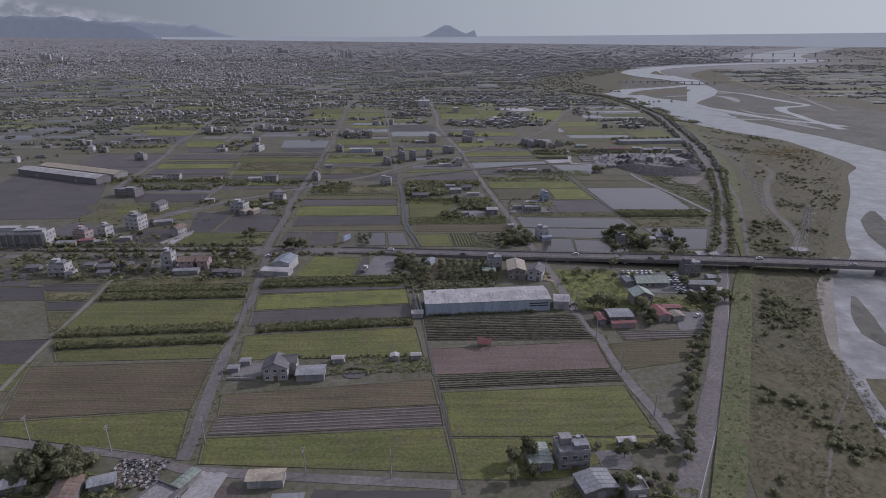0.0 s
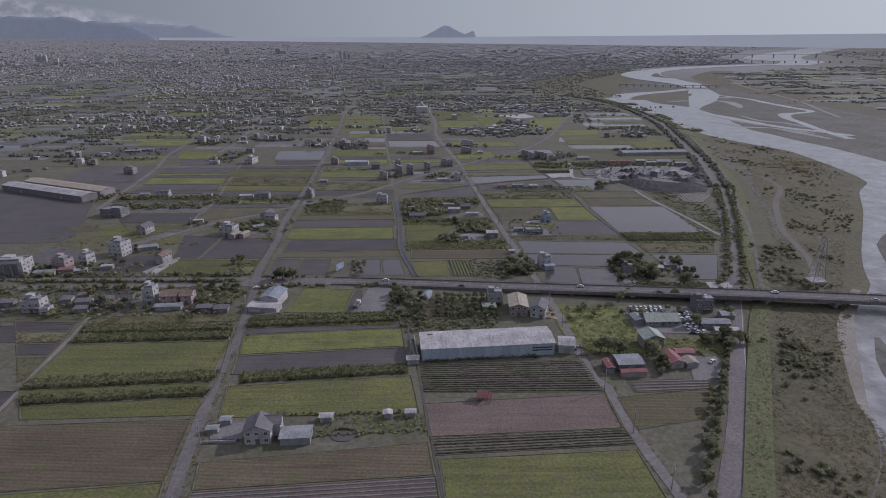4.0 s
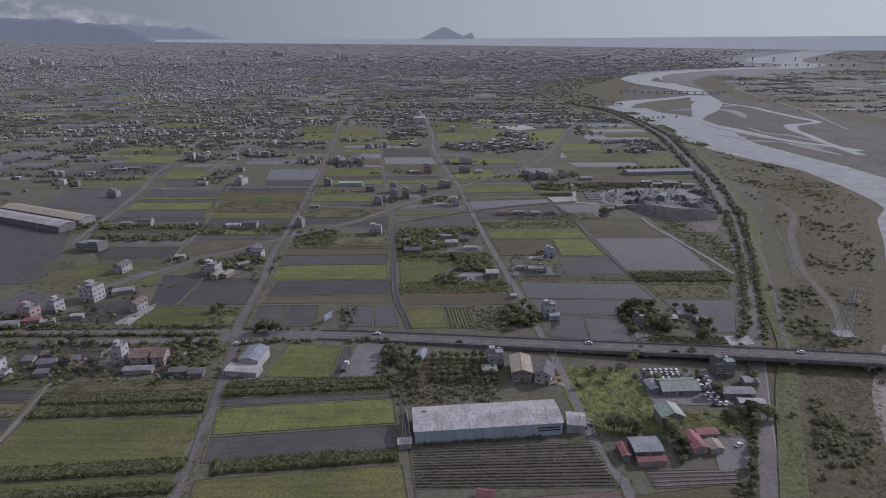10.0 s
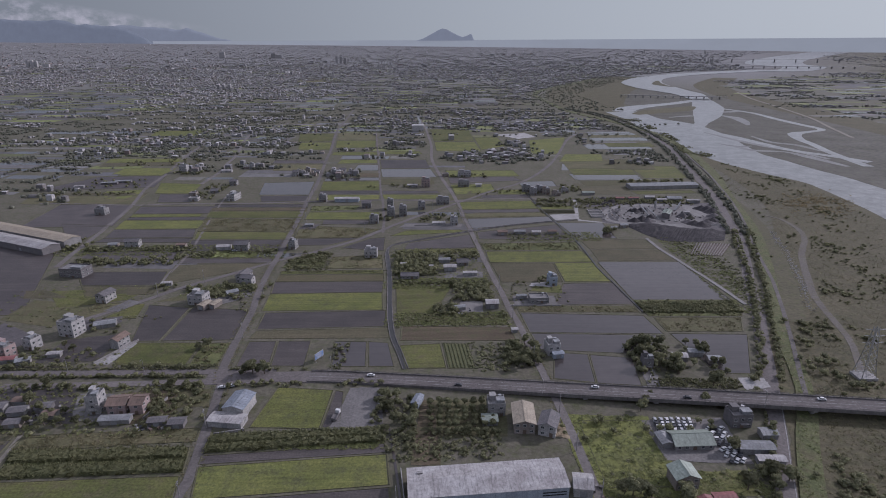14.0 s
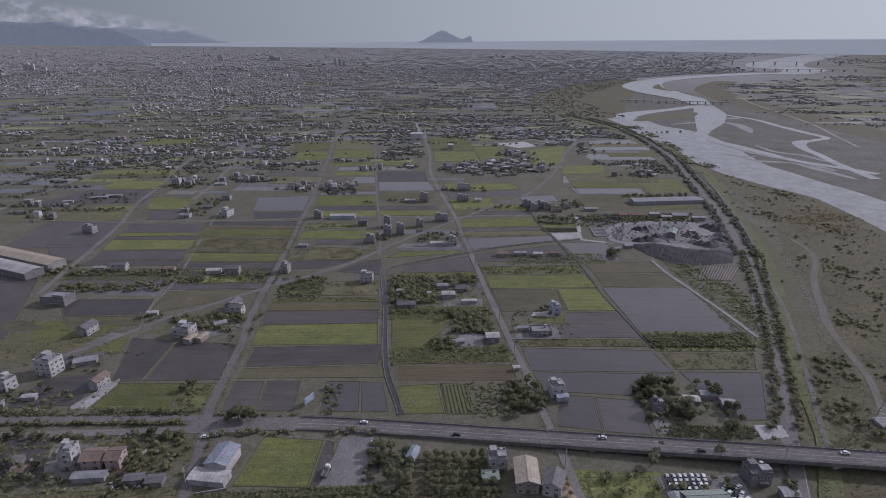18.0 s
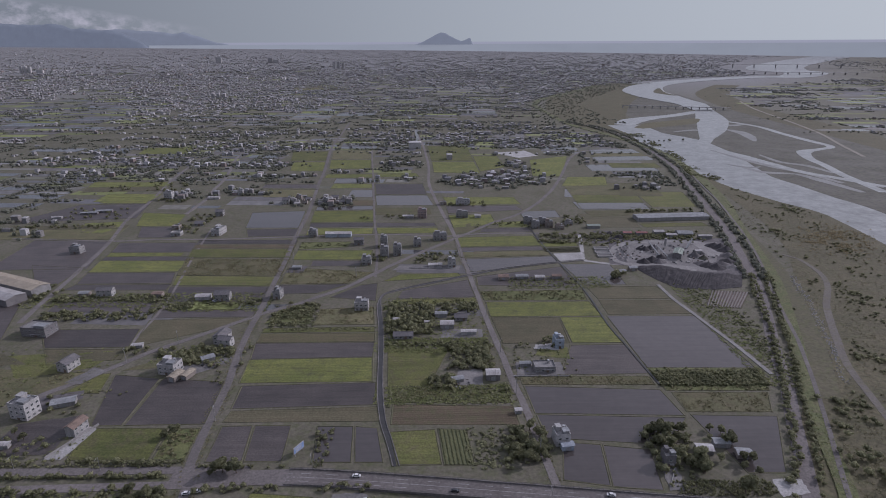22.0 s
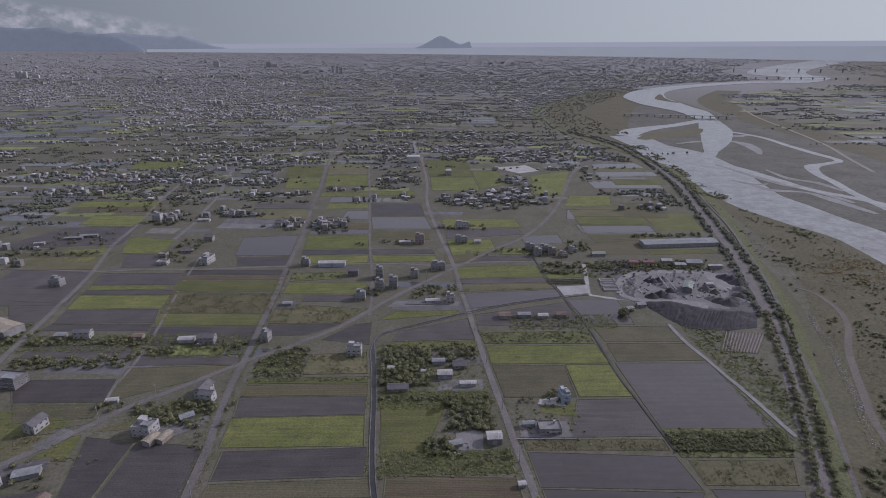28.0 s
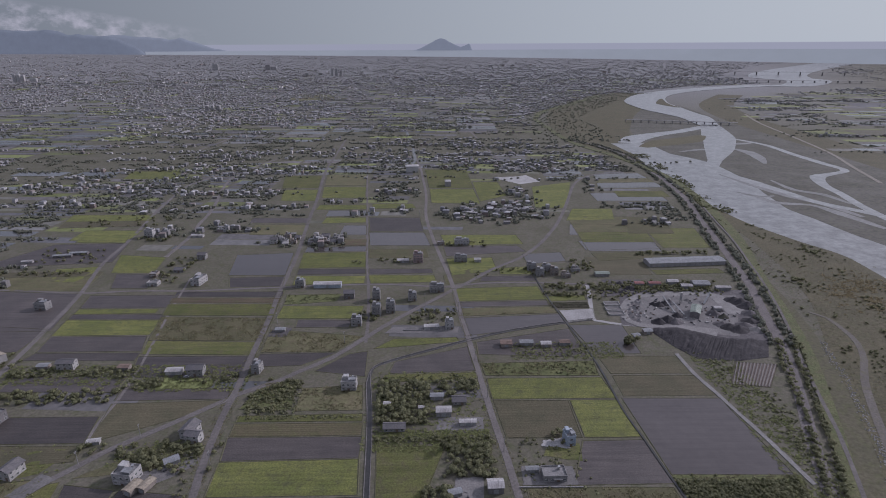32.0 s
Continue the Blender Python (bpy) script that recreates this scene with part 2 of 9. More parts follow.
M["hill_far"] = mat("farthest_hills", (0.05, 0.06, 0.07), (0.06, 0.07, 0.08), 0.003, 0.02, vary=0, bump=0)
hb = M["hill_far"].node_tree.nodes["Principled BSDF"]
hb.inputs["Emission Color"].default_value, hb.inputs["Emission Strength"].default_value = (0.255, 0.28, 0.305, 1), 1.12   # deeper haze over the farther hills and island, put into the emission
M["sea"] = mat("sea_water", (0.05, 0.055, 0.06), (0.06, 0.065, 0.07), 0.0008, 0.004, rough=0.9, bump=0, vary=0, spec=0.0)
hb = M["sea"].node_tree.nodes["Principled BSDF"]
hb.inputs["Emission Color"].default_value, hb.inputs["Emission Strength"].default_value = (0.41, 0.445, 0.44, 1), 1.0   # hazy brightness of the far water, given as emission instead of reflected light


# ---- building kit ----
def part(name, bm, material, parent=None, label=""):
    me = bpy.data.meshes.new(name)
    bm.to_mesh(me)
    bm.free()
    me.materials.append(material)
    ob = new(name, me)
    if parent:
        ob.parent = parent
    return tagged(ob, label)


def raw(name, verts, faces, material, parent=None, label=""):
    me = bpy.data.meshes.new(name)
    me.from_pydata([tuple(v) for v in verts], [], faces)
    me.update()
    me.materials.append(material)
    ob = new(name, me)
    if parent:
        ob.parent = parent
    return tagged(ob, label)


def empty(name, x=0.0, y=0.0, z=0.0, rz=0.0):
    ob = new(name)
    ob.matrix_world = pose(x, y, z, 0, 0, rz)
    return ob


def solid(*blocks):
    """One bmesh of boxes (cx, cy, z0, sx, sy, sz[, turn])."""
    bm = bmesh.new()
    for b in blocks:
        cx, cy, z0, sx, sy, sz = b[:6]
        m = Matrix.Translation((cx, cy, z0 + sz / 2)) @ Matrix.Rotation(radians(b[6] if len(b) > 6 else 0), 4, "Z") @ Matrix.Diagonal((sx, sy, sz, 1))
        bmesh.ops.create_cube(bm, size=1, matrix=m)
    return bm


# The farmland lies level; towards the coast the plain bends up a little against it, more so to the west.
# Beyond 2.6 km it is drawn in towards a middle point of the flight, so that all of it lies within 5.1 km.
HUB = Vector((4.0, 93.0, 165.0))
NEAR, SPAN, COAST = 2600.0, 2500.0, 9800.0


def rise(x, y):
    dx, dy = x - HUB.x, y - HUB.y
    r = min(COAST, math.hypot(dx, dy))
    return 0.0 if r < 1200 else 1.19e-6 * (r - 1200) ** 2 * (1 - 1.64 * min(0.6, max(-0.7, math.atan2(dx, dy))))


def drawn_in(x, y, z=0.0):
    dx, dy = x - HUB.x, y - HUB.y
    r = math.hypot(dx, dy)
    z += rise(x, y)
    if r <= NEAR:
        return x, y, z, 1.0
    s = (NEAR + SPAN * (1 - math.exp(-(r - NEAR) / SPAN))) / r
    return HUB.x + dx * s, HUB.y + dy * s, HUB.z + (z - HUB.z) * s, s


def mass(name, verts, faces, places, material, label, category, jitter=0.0):
    """Many copies of one small mesh as one object. places: rows x, y, z, turn, sx, sy, sz."""
    v = np.array(verts, dtype=float)
    f = np.array(faces, dtype=int)
    pl = np.array(places, dtype=float)
    n, k = len(pl), len(v)
    c, s = np.cos(pl[:, 3])[:, None], np.sin(pl[:, 3])[:, None]
    lx, ly, lz = v[None, :, 0] * pl[:, 4:5], v[None, :, 1] * pl[:, 5:6], v[None, :, 2] * pl[:, 6:7]
    out = np.stack([pl[:, 0:1] + c * lx - s * ly, pl[:, 1:2] + s * lx + c * ly, pl[:, 2:3] + lz], axis=-1).reshape(-1, 3)
    if jitter:
        out += np.random.uniform(-jitter, jitter, out.shape)
    ff = (f[None] + (np.arange(n) * k)[:, None, None]).reshape(-1, f.shape[1])
    me = bpy.data.meshes.new(name)
    w = f.shape[1]
    me.vertices.add(len(out))
    me.vertices.foreach_set("co", out.ravel())
    me.loops.add(ff.size)
    me.loops.foreach_set("vertex_index", ff.ravel())
    me.polygons.add(len(ff))
    me.polygons.foreach_set("loop_start", np.arange(len(ff)) * w)
    me.update(calc_edges=True)
    me.validate()
    me.shade_flat()
    me.materials.append(material)
    return tagged(new(name, me), label, category, kind="stuff")


# ---- ground sheet ----
def ground_sheet():
    radii = [0, 60, 150, 300, 500, 800, 1200, 1700, 2200, 2500] + list(range(2600, 4600, 80)) + list(range(4600, 8000, 160)) + [8300, 8700, 9200, COAST]
    turns = 180
    verts, faces = [], []
    for r in radii:
        for k in range(turns):
            a = 2 * math.pi * k / turns
            x, y, z, s = drawn_in(HUB.x + r * math.sin(a), HUB.y + r * math.cos(a))
            verts.append((x, y, z))
    for i in range(len(radii) - 1):
        for k in range(turns):
            p, q = i * turns + k, i * turns + (k + 1) % turns
            faces.append((p, p + turns, q + turns, q))
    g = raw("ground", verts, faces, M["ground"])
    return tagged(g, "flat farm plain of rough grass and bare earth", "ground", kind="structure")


ground_sheet()


def ribbon(name, points, width, material, label, category, z=0.12, lift=None, kind="structure", parent=None, skirt=0.3):
    """A strip along a line of (x, y), smoothed; width in metres or one per point; lift: heights per point."""
    pts = [Vector((p[0], p[1], (lift[i] if lift else 0.0))) for i, p in enumerate(points)]
    ws = width if isinstance(width, (list, tuple)) else [width] * len(pts)
    path, pw = [], []
    for i in range(len(pts) - 1):
        p0, p1, p2, p3 = pts[max(i - 1, 0)], pts[i], pts[i + 1], pts[min(i + 2, len(pts) - 1)]
        n = max(2, min(14, int((p2 - p1).length / 12)))
        for k in range(n):
            t = k / n
            path.append(0.5 * (2 * p1 + (p2 - p0) * t + (2 * p0 - 5 * p1 + 4 * p2 - p3) * t * t + (3 * p1 - p0 - 3 * p2 + p3) * t ** 3))
            pw.append(ws[i] + (ws[i + 1] - ws[i]) * t)
    path.append(pts[-1])
    pw.append(ws[-1])
    verts, faces = [], []
    for i, p in enumerate(path):
        d = path[min(i + 1, len(path) - 1)] - path[max(i - 1, 0)]
        d.z = 0
        d.normalize()
        side = Vector((-d.y, d.x, 0))
        h = pw[i] / 2
        for o, dz in ((-h, -skirt), (-h, 0), (h, 0), (h, -skirt)):
            e = o + random.uniform(-0.12, 0.12) if kind != "deck" else o
            wx, wy, wz, s = drawn_in(p.x + side.x * e, p.y + side.y * e, p.z + z + dz)
            verts.append((wx, wy, wz))
        if i:
            q = 4 * i
            for k in range(3):
                faces.append((q - 4 + k, q - 3 + k, q + 1 + k, q + k)[::-1])
    ob = raw(name, verts, faces, material, parent)
    return tagged(ob, label, category, kind=kind if kind != "deck" else ""), path


# ---- fields ----
FIELD_WORDS = {
    "g": ("rice_field", "green growing rice field bounded by grassy banks", "field"),
    "y": ("rice_field", "bright yellow-green rice field bounded by low banks", "field"),
    "o": ("grass_field", "dull olive fallow field with rough grass", "field"),
    "s": ("scrub_field", "overgrown plot of rank grass and weeds", "field"),
    "d": ("fallow_field", "dark wet ploughed field without crop", "field"),
    "b": ("ploughed_field", "brown ploughed dry field with faint furrows", "field"),
    "e": ("ploughed_field", "smooth reddish-brown harrowed field without crop", "field"),
    "c": ("crop_field", "olive-brown field with rows of low crops", "field"),
    "m": ("crop_field", "dull olive field of low weedy crops", "field"),
    "v": ("vegetable_field", "vegetable plot in narrow green beds", "field"),
    "p": ("concrete_lot", "pale bare concrete lot beside fields", "lot"),
    "h": ("cane_field", "strip of tall dark green cane rows", "field"),
    "f": ("furrow_field", "brown field with raised plastic-covered beds", "field"),
    "k": ("row_crop_field", "dark soil field with close rows of leafy crop", "field"),
    "w": ("flooded_field", "flooded rice paddy with still sky-reflecting water", "field"),
}


FIELDS = []


def lerp(p, q, t):
    return (p[0] + (q[0] - p[0]) * t, p[1] + (q[1] - p[1]) * t)


def field(kind, a, b, c, d):
    """A field with corners near left, near right, far right, far left."""
    name, label, category = FIELD_WORDS[kind]
    top = (0.05 if kind in "wd" else 0.09) + 0.005 * (len(FIELDS) % 7)
    cx, cy = sum(p[0] for p in (a, b, c, d)) / 4, sum(p[1] for p in (a, b, c, d)) / 4

    def inset(p, m):
        v = Vector((p[0] - cx, p[1] - cy))
        l = max(v.length, 0.1)
        return (cx + v.x * (1 - m / l), cy + v.y * (1 - m / l))
    q = [inset(p, 0.7) for p in (a, b, c, d)]
    wid, dep = math.dist(q[0], q[1]), math.dist(q[0], q[3])
    nx, ny = max(2, min(16, int(wid / 6))), max(2, min(16, int(dep / 6)))
    verts, faces = [], []
    for j in range(ny + 1):
        for i in range(nx + 1):
            u, v = i / nx, j / ny
            x, y = lerp(lerp(q[0], q[1], u), lerp(q[3], q[2], u), v)
            wob = 0.35 if kind != "p" else 0.05
            ex = noise.noise((x * 0.13, y * 0.13, 1.7)) * wob
            ey = noise.noise((x * 0.13, y * 0.13, 8.2)) * wob
            verts.append((x + ex, y + ey, rise(x, y) + top + (0.03 * noise.noise((x * 0.2, y * 0.2, 0)) if kind not in "wp" else 0)))
    for j in range(ny):
        for i in range(nx):
            p = j * (nx + 1) + i
            faces.append((p, p + 1, p + nx + 2, p + nx + 1))
    f = raw(name, verts, faces, M[kind])
    tagged(f, label, category, kind="structure")
    # the low bank round it
    ring = [inset(p, 0.55) for p in (a, b, c, d)]
    out = [inset(p, -0.35) for p in (a, b, c, d)]
    vs, fs = [], []
    hgt = 0.2
    for e in range(4):
        n = max(2, int(math.dist(ring[e], ring[(e + 1) % 4]) / 7))
        for k in range(n):
            t = k / n
            i0, o0 = lerp(ring[e], ring[(e + 1) % 4], t), lerp(out[e], out[(e + 1) % 4], t)
            h = hgt * random.uniform(0.7, 1.2)
            w = random.uniform(-0.12, 0.12)
            g = rise(*i0)
            vs += [(i0[0] + w, i0[1] + w, g), (*lerp(i0, o0, 0.3), g + h), (*lerp(i0, o0, 0.7), g + h * 0.95), (o0[0] + w, o0[1] + w, g)]
    n = len(vs) // 4
    for k in range(n):
        p, r = 4 * k, 4 * ((k + 1) % n)
        for s in range(3):
            fs.append((p + s, r + s, r + s + 1, p + s + 1))
    raw("bank", vs, fs, M["bund"], f)
    return f, q


def strips(kinds, *pts):
    """A run of fields one behind the other. pts: left and right ends of each cross line, near to far."""
    for k, kind in enumerate(kinds):
        l0, r0, l1, r1 = pts[2 * k:2 * k + 4]
        FIELDS.append((kind, field(kind, l0, r0, r1, l1)))


strips("g", (-24, 406.5), (-0.4, 406.2), (-27.6, 449.7), (11.7, 449.1))
strips("o", (-21.7, 393.6), (6.7, 393.2), (-23.8, 404.5), (3, 404.1))
strips("s", (-20, 391.1), (44.9, 390.2), (-23, 407.1), (42.9, 401.8))
strips("g", (-144.7, 157.1), (-82.3, 145.8), (-149.9, 164.3), (-87.9, 170.5))
strips("b", (-150.8, 165.5), (-88, 171.5), (-164.4, 199.8), (-92.4, 203.5))
strips("b", (-77.5, 167.2), (-1.8, 173.5), (-80.4, 179.7), (-4.1, 189.5))
strips("f", (-77.1, 156.6), (0.1, 161.3), (-77.5, 166.2), (-1.2, 172.8))
strips("g", (-74.7, 143.2), (3.4, 138.8), (-77.3, 155.2), (0.3, 160.1))
strips("g", (4.3, 136), (35.2, 135.8), (2.3, 154.9), (70, 154.7))
strips("g", (2.1, 155.7), (69.9, 155.5), (-0.7, 180.8), (67.2, 185.1))
strips("c", (70.3, 195.7), (97, 201.8), (69.2, 215.8), (111.3, 222.4))
strips("o", (-178.3, 280.8), (-102.4, 283.8), (-177.9, 287.5), (-101.4, 288.3))
strips("h", (-171.8, 261.7), (-99.1, 265.3), (-175.9, 278.6), (-102.3, 280.4))
strips("g", (-171.2, 230.9), (-93.6, 237.5), (-172, 260.2), (-98.9, 263.3))
strips("h", (-170, 223.5), (-92.4, 229.4), (-171.3, 230.2), (-93.4, 236.3))
strips("g", (-166.9, 218.6), (-91.7, 224.2), (-169.2, 222.5), (-92.4, 228.2))
strips("h", (-163, 213.2), (-92.1, 218.6), (-166.4, 217.9), (-91.9, 223.5))
strips("g", (-156, 203.5), (-92, 205.9), (-162.1, 211.9), (-92.2, 217.2))
strips("d", (-207.4, 275.2), (-180.2, 275.9), (-215.8, 286.8), (-180.8, 285.8))
strips("o", (-198, 262), (-177.2, 263.7), (-205.9, 273.1), (-179.3, 273.3))
strips("d", (-190.3, 251.2), (-176, 251.1), (-196.9, 260.5), (-176.7, 261.7))
strips("o", (-174.1, 228.7), (-172.5, 230.9), (-188.4, 248.6), (-175.8, 249.3))
strips("h", (-95.9, 276.5), (-20.1, 282.8), (-96.8, 287.7), (-21.8, 291.5))
strips("d", (-94.7, 269.7), (-19.1, 276.2), (-95.3, 274.9), (-20.3, 281.7))
strips("y", (-90.2, 250.6), (-16.3, 257.6), (-94.4, 268.2), (-18.8, 275.1))
strips("d", (-88.2, 233.9), (-14.4, 242), (-90.8, 248.9), (-16.2, 256.2))
strips("h", (-82.7, 227.4), (-13.5, 234.3), (-84.2, 235.1), (-14.3, 240.8))
strips("g", (-82.8, 204.3), (-7.8, 206.6), (-86.7, 224.9), (-12.2, 232.4))
strips("k", (-7.5, 219.8), (65.3, 219.8), (-9.7, 241.6), (62, 244.6))
strips("e", (-4.2, 192.6), (66, 197), (-6.6, 212.4), (65.3, 218.4))
strips("k", (-1.8, 182.7), (68, 187.7), (-3.7, 192.1), (66.6, 196.2))
strips("d", (-104.3, 344.6), (-87.1, 344.4), (-105.6, 371.8), (-90.1, 372.1))
strips("d", (-86.1, 344.9), (-68.5, 344.6), (-88.9, 372.1), (-70.4, 371.9))
strips("w", (-54.1, 343.9), (-36, 343.7), (-56.9, 371.1), (-38.5, 370.8))
strips("w", (-34.3, 343.6), (-20.9, 343.5), (-37.6, 370.8), (-26.3, 369.4))
strips("m", (-106.5, 374.8), (-25.8, 374.8), (-105.2, 384.6), (-27.5, 387.3))
strips("d", (-106.1, 386.6), (-28.4, 389.3), (-107.3, 408.4), (-31, 410.9))
strips("g", (-14.5, 341.4), (6.5, 341.6), (-19.5, 365.9), (3.1, 367.8))
strips("v", (7.4, 341.1), (21.8, 340.9), (4.4, 368.4), (19.1, 367))
strips("b", (-19.6, 371.7), (46.7, 370.7), (-19.8, 389.2), (45.2, 386.9))
strips("w", (60.5, 330.8), (80.7, 326.9), (65.6, 357.4), (83.6, 354.9))
strips("w", (81.4, 326.5), (103, 323.9), (84.4, 354.4), (106.4, 350.9))
strips("w", (58, 360.2), (118.3, 353.9), (56.1, 379.1), (133.4, 375.5))
strips("w", (55.6, 380.3), (133.4, 377.3), (53.3, 405.9), (129.5, 401.2))
strips("o", (52.8, 407.4), (128.5, 406.2), (52.3, 416.3), (128, 415.1))
strips("w", (144.8, 334.3), (162, 334.1), (136.8, 377.9), (181.2, 376))
strips("o", (135.9, 380.4), (180.6, 379.7), (134.6, 398.3), (188, 397.5))
strips("s", (132.3, 400.4), (190, 399.5), (128.1, 424.5), (198.6, 423.3))
strips("g", (-170.1, 347.1), (-131.1, 346.5), (-173.8, 371), (-132, 370.4))
strips("s", (-129.6, 346.5), (-114.3, 346.3), (-131.1, 370.4), (-115.9, 370.2))
strips("d", (-173.1, 372.8), (-157.5, 373.1), (-186.1, 421.7), (-157.6, 417.4))
strips("d", (-156.2, 373.1), (-115.2, 373.7), (-155.8, 417.4), (-118.4, 413))
strips("y", (-81.4, 293.4), (-50, 292), (-76.9, 325.1), (-49, 322.1))
strips("d", (-49.3, 292), (-41.4, 292.9), (-47.7, 322), (-44, 320.7))
strips("m", (-234.3, 433.8), (-191.4, 439), (-247.6, 452.5), (-193.2, 451.7))
strips("d", (-248.8, 454.2), (-194.4, 454.4), (-266.8, 479.5), (-199.4, 479.7))
strips("d", (-282, 507.3), (-203.6, 506), (-283.3, 524.9), (-205.5, 526.6))
strips("d", (-293.6, 547.6), (-210.9, 546.1), (-290.3, 557.9), (-211.7, 557.4))
strips("d", (-290.5, 559.7), (-212.5, 560.1), (-294.8, 583.2), (-219.2, 583.8))
strips("y", (-295.2, 585.2), (-218.7, 585.8), (-299.7, 612.5), (-219.4, 611))
strips("d", (-300, 614.7), (-219.4, 613.2), (-300.9, 622.7), (-222, 622.3))
strips("y", (-300.6, 623.8), (-231.8, 624.8), (-302.1, 633.3), (-232.1, 633.1))
strips("d", (-302.5, 635.7), (-226.6, 635.4), (-308.4, 662.5), (-227.8, 662.2))
strips("m", (-192.4, 454.3), (-133, 487.4), (-199.2, 493), (-128.2, 495.8))
strips("d", (-199.4, 496.3), (-127.6, 497.2), (-201.2, 509.5), (-127.2, 509.7))
strips("d", (-204, 523.5), (-122.5, 522.1), (-211.3, 552.1), (-125.1, 551.5))
strips("g", (-210.4, 555.6), (-126, 553.2), (-215.5, 575.9), (-126.7, 572.4))
strips("o", (-215.5, 576.9), (-126.8, 574.3), (-224.3, 617.8), (-129.2, 613.7))
strips("g", (-224.4, 620.1), (-129.9, 618.3), (-229.3, 642.9), (-131.8, 641))
strips("b", (-229.4, 645.4), (-131.9, 643.5), (-231.2, 655.6), (-132.9, 653.7))
strips("d", (-231.8, 658.3), (-132.6, 656.3), (-233.2, 669), (-134, 668.4))
strips("g", (-205.8, 402.4), (-184.9, 402.1), (-194.4, 422.2), (-189.2, 423.5))
strips("o", (-217, 409.3), (-204, 415.8), (-226.1, 422.2), (-198.4, 425.9))
strips("y", (-110.1, 411.5), (-33, 412), (-112, 437.3), (-35.7, 439))
strips("d", (-111.7, 438.2), (-35.9, 440), (-114.5, 458), (-36.4, 458.4))
strips("c", (-113.9, 459.1), (-36.6, 459.6), (-114.4, 471.1), (-37.6, 471.1))
strips("g", (-114.6, 472.9), (-38.1, 472.9), (-114.5, 478.9), (-38.6, 480.2))
strips("s", (-116.6, 485.9), (-83.7, 484.7), (-110.2, 514.5), (-87, 517.8))
strips("o", (-81.9, 483.4), (-39.4, 484), (-82, 508.9), (-42.7, 511.9))
strips("d", (-78.5, 529.9), (-42.4, 522.3), (-57.8, 553.8), (-44.2, 557.1))
strips("d", (-123.2, 536.3), (-89.7, 537.4), (-123.7, 554.1), (-66.6, 555.7))
strips("o", (-123.6, 556.7), (-68.4, 556.6), (-125.7, 593.2), (-50.8, 580.7))
strips("d", (-107.5, 596), (-63.7, 596.2), (-108.3, 610), (-62.5, 608))
strips("y", (-127, 612.6), (-57.3, 611.3), (-127.3, 637.2), (-56.3, 635.8))
strips("s", (-127.4, 639.6), (-81.9, 646.3), (-129.4, 660.2), (-79.2, 661.9))
strips("y", (-130.2, 683.8), (-62.2, 686.8), (-132, 706.4), (-63.2, 705))
strips("d", (-132.2, 709.5), (-63.9, 711.3), (-133.7, 724.1), (-64.8, 724.3))
strips("y", (-134.5, 727.4), (-66, 729.3), (-138.8, 772.2), (-70.5, 774.5))
strips("w", (-138.4, 776), (-70.9, 778.4), (-139.8, 791.9), (-72.1, 794.4))
strips("d", (-26.9, 525.9), (33.7, 528.8), (-24, 541.2), (29.9, 563))
strips("g", (-32.2, 514.6), (34.7, 518.7), (-29.2, 524.4), (34, 526.4))
strips("y", (-40.7, 560.6), (24.5, 570.6), (-27.2, 575.4), (22.1, 577.4))
strips("y", (-56.8, 686.7), (6.6, 688.4), (-60.6, 706.5), (4.3, 705.1))
strips("d", (-60.9, 709.6), (3.7, 711.5), (-62.5, 724.2), (1.3, 722.9))
strips("o", (-65.9, 755.6), (-2, 756.1), (-69.1, 784.3), (-4.8, 782.8))
strips("w", (-69.1, 796.4), (0.1, 794.8), (-75.7, 845), (-8.6, 843.4))
strips("b", (-106.1, 797.3), (-73.6, 796.5), (-104.4, 820.7), (-75, 820))
strips("d", (-74.8, 849.7), (-9.4, 848.2), (-82.7, 909), (-15.9, 907.3))
strips("w", (-111, 836.5), (-77.4, 835.7), (-109.9, 875.2), (-81.8, 874.5))
strips("y", (-140.2, 883.6), (-84, 887.5), (-139.2, 910.5), (-86.5, 909.1))
strips("w", (-141.7, 916.1), (-87.4, 917.6), (-142.2, 945.3), (-89.6, 943.9))
strips("y", (-160.1, 948.7), (-90.3, 950), (-160.2, 973.8), (-92.8, 972))
strips("y", (-82, 952.8), (-21.9, 954.3), (-86.2, 978.3), (-27.5, 976.7))
strips("y", (-221.4, 998.6), (-171.3, 997.2), (-234.5, 1068.5), (-179.6, 1066.9))
strips("g", (-239.2, 1076.5), (-181.9, 1078.9), (-256.4, 1169.1), (-192.9, 1167.2))
strips("y", (-164.5, 1014.3), (-99.9, 1012.6), (-174.3, 1086.8), (-106.5, 1084.9))
strips("o", (-174.9, 1095.1), (-107.4, 1093.2), (-184.7, 1176.6), (-116.7, 1174.5))
strips("y", (-1.5, 982.6), (68.4, 974.2), (-5, 1065.9), (63.9, 1063.9))
strips("g", (-6, 1073.9), (64.4, 1071.9), (-15, 1217), (59.5, 1214.6))
strips("y", (69.3, 987.4), (111, 1021), (65, 1113.7), (106.3, 1112.5))
strips("y", (143, 953.1), (185.1, 948.9), (157.4, 1077.3), (226.1, 1108.9))
strips("p", (111.9, 1130.1), (141.5, 1094.3), (161.1, 1166), (178.2, 1114.7))
strips("o", (-218.1, 839.1), (-150.1, 837.5), (-223.4, 880.5), (-153.7, 878.8))
strips("d", (-233.8, 888.6), (-158.2, 886.7), (-235, 910.1), (-159, 908.2))
strips("d", (-142.6, 802.2), (-110, 801.5), (-143.9, 830.5), (-111.2, 829.7))
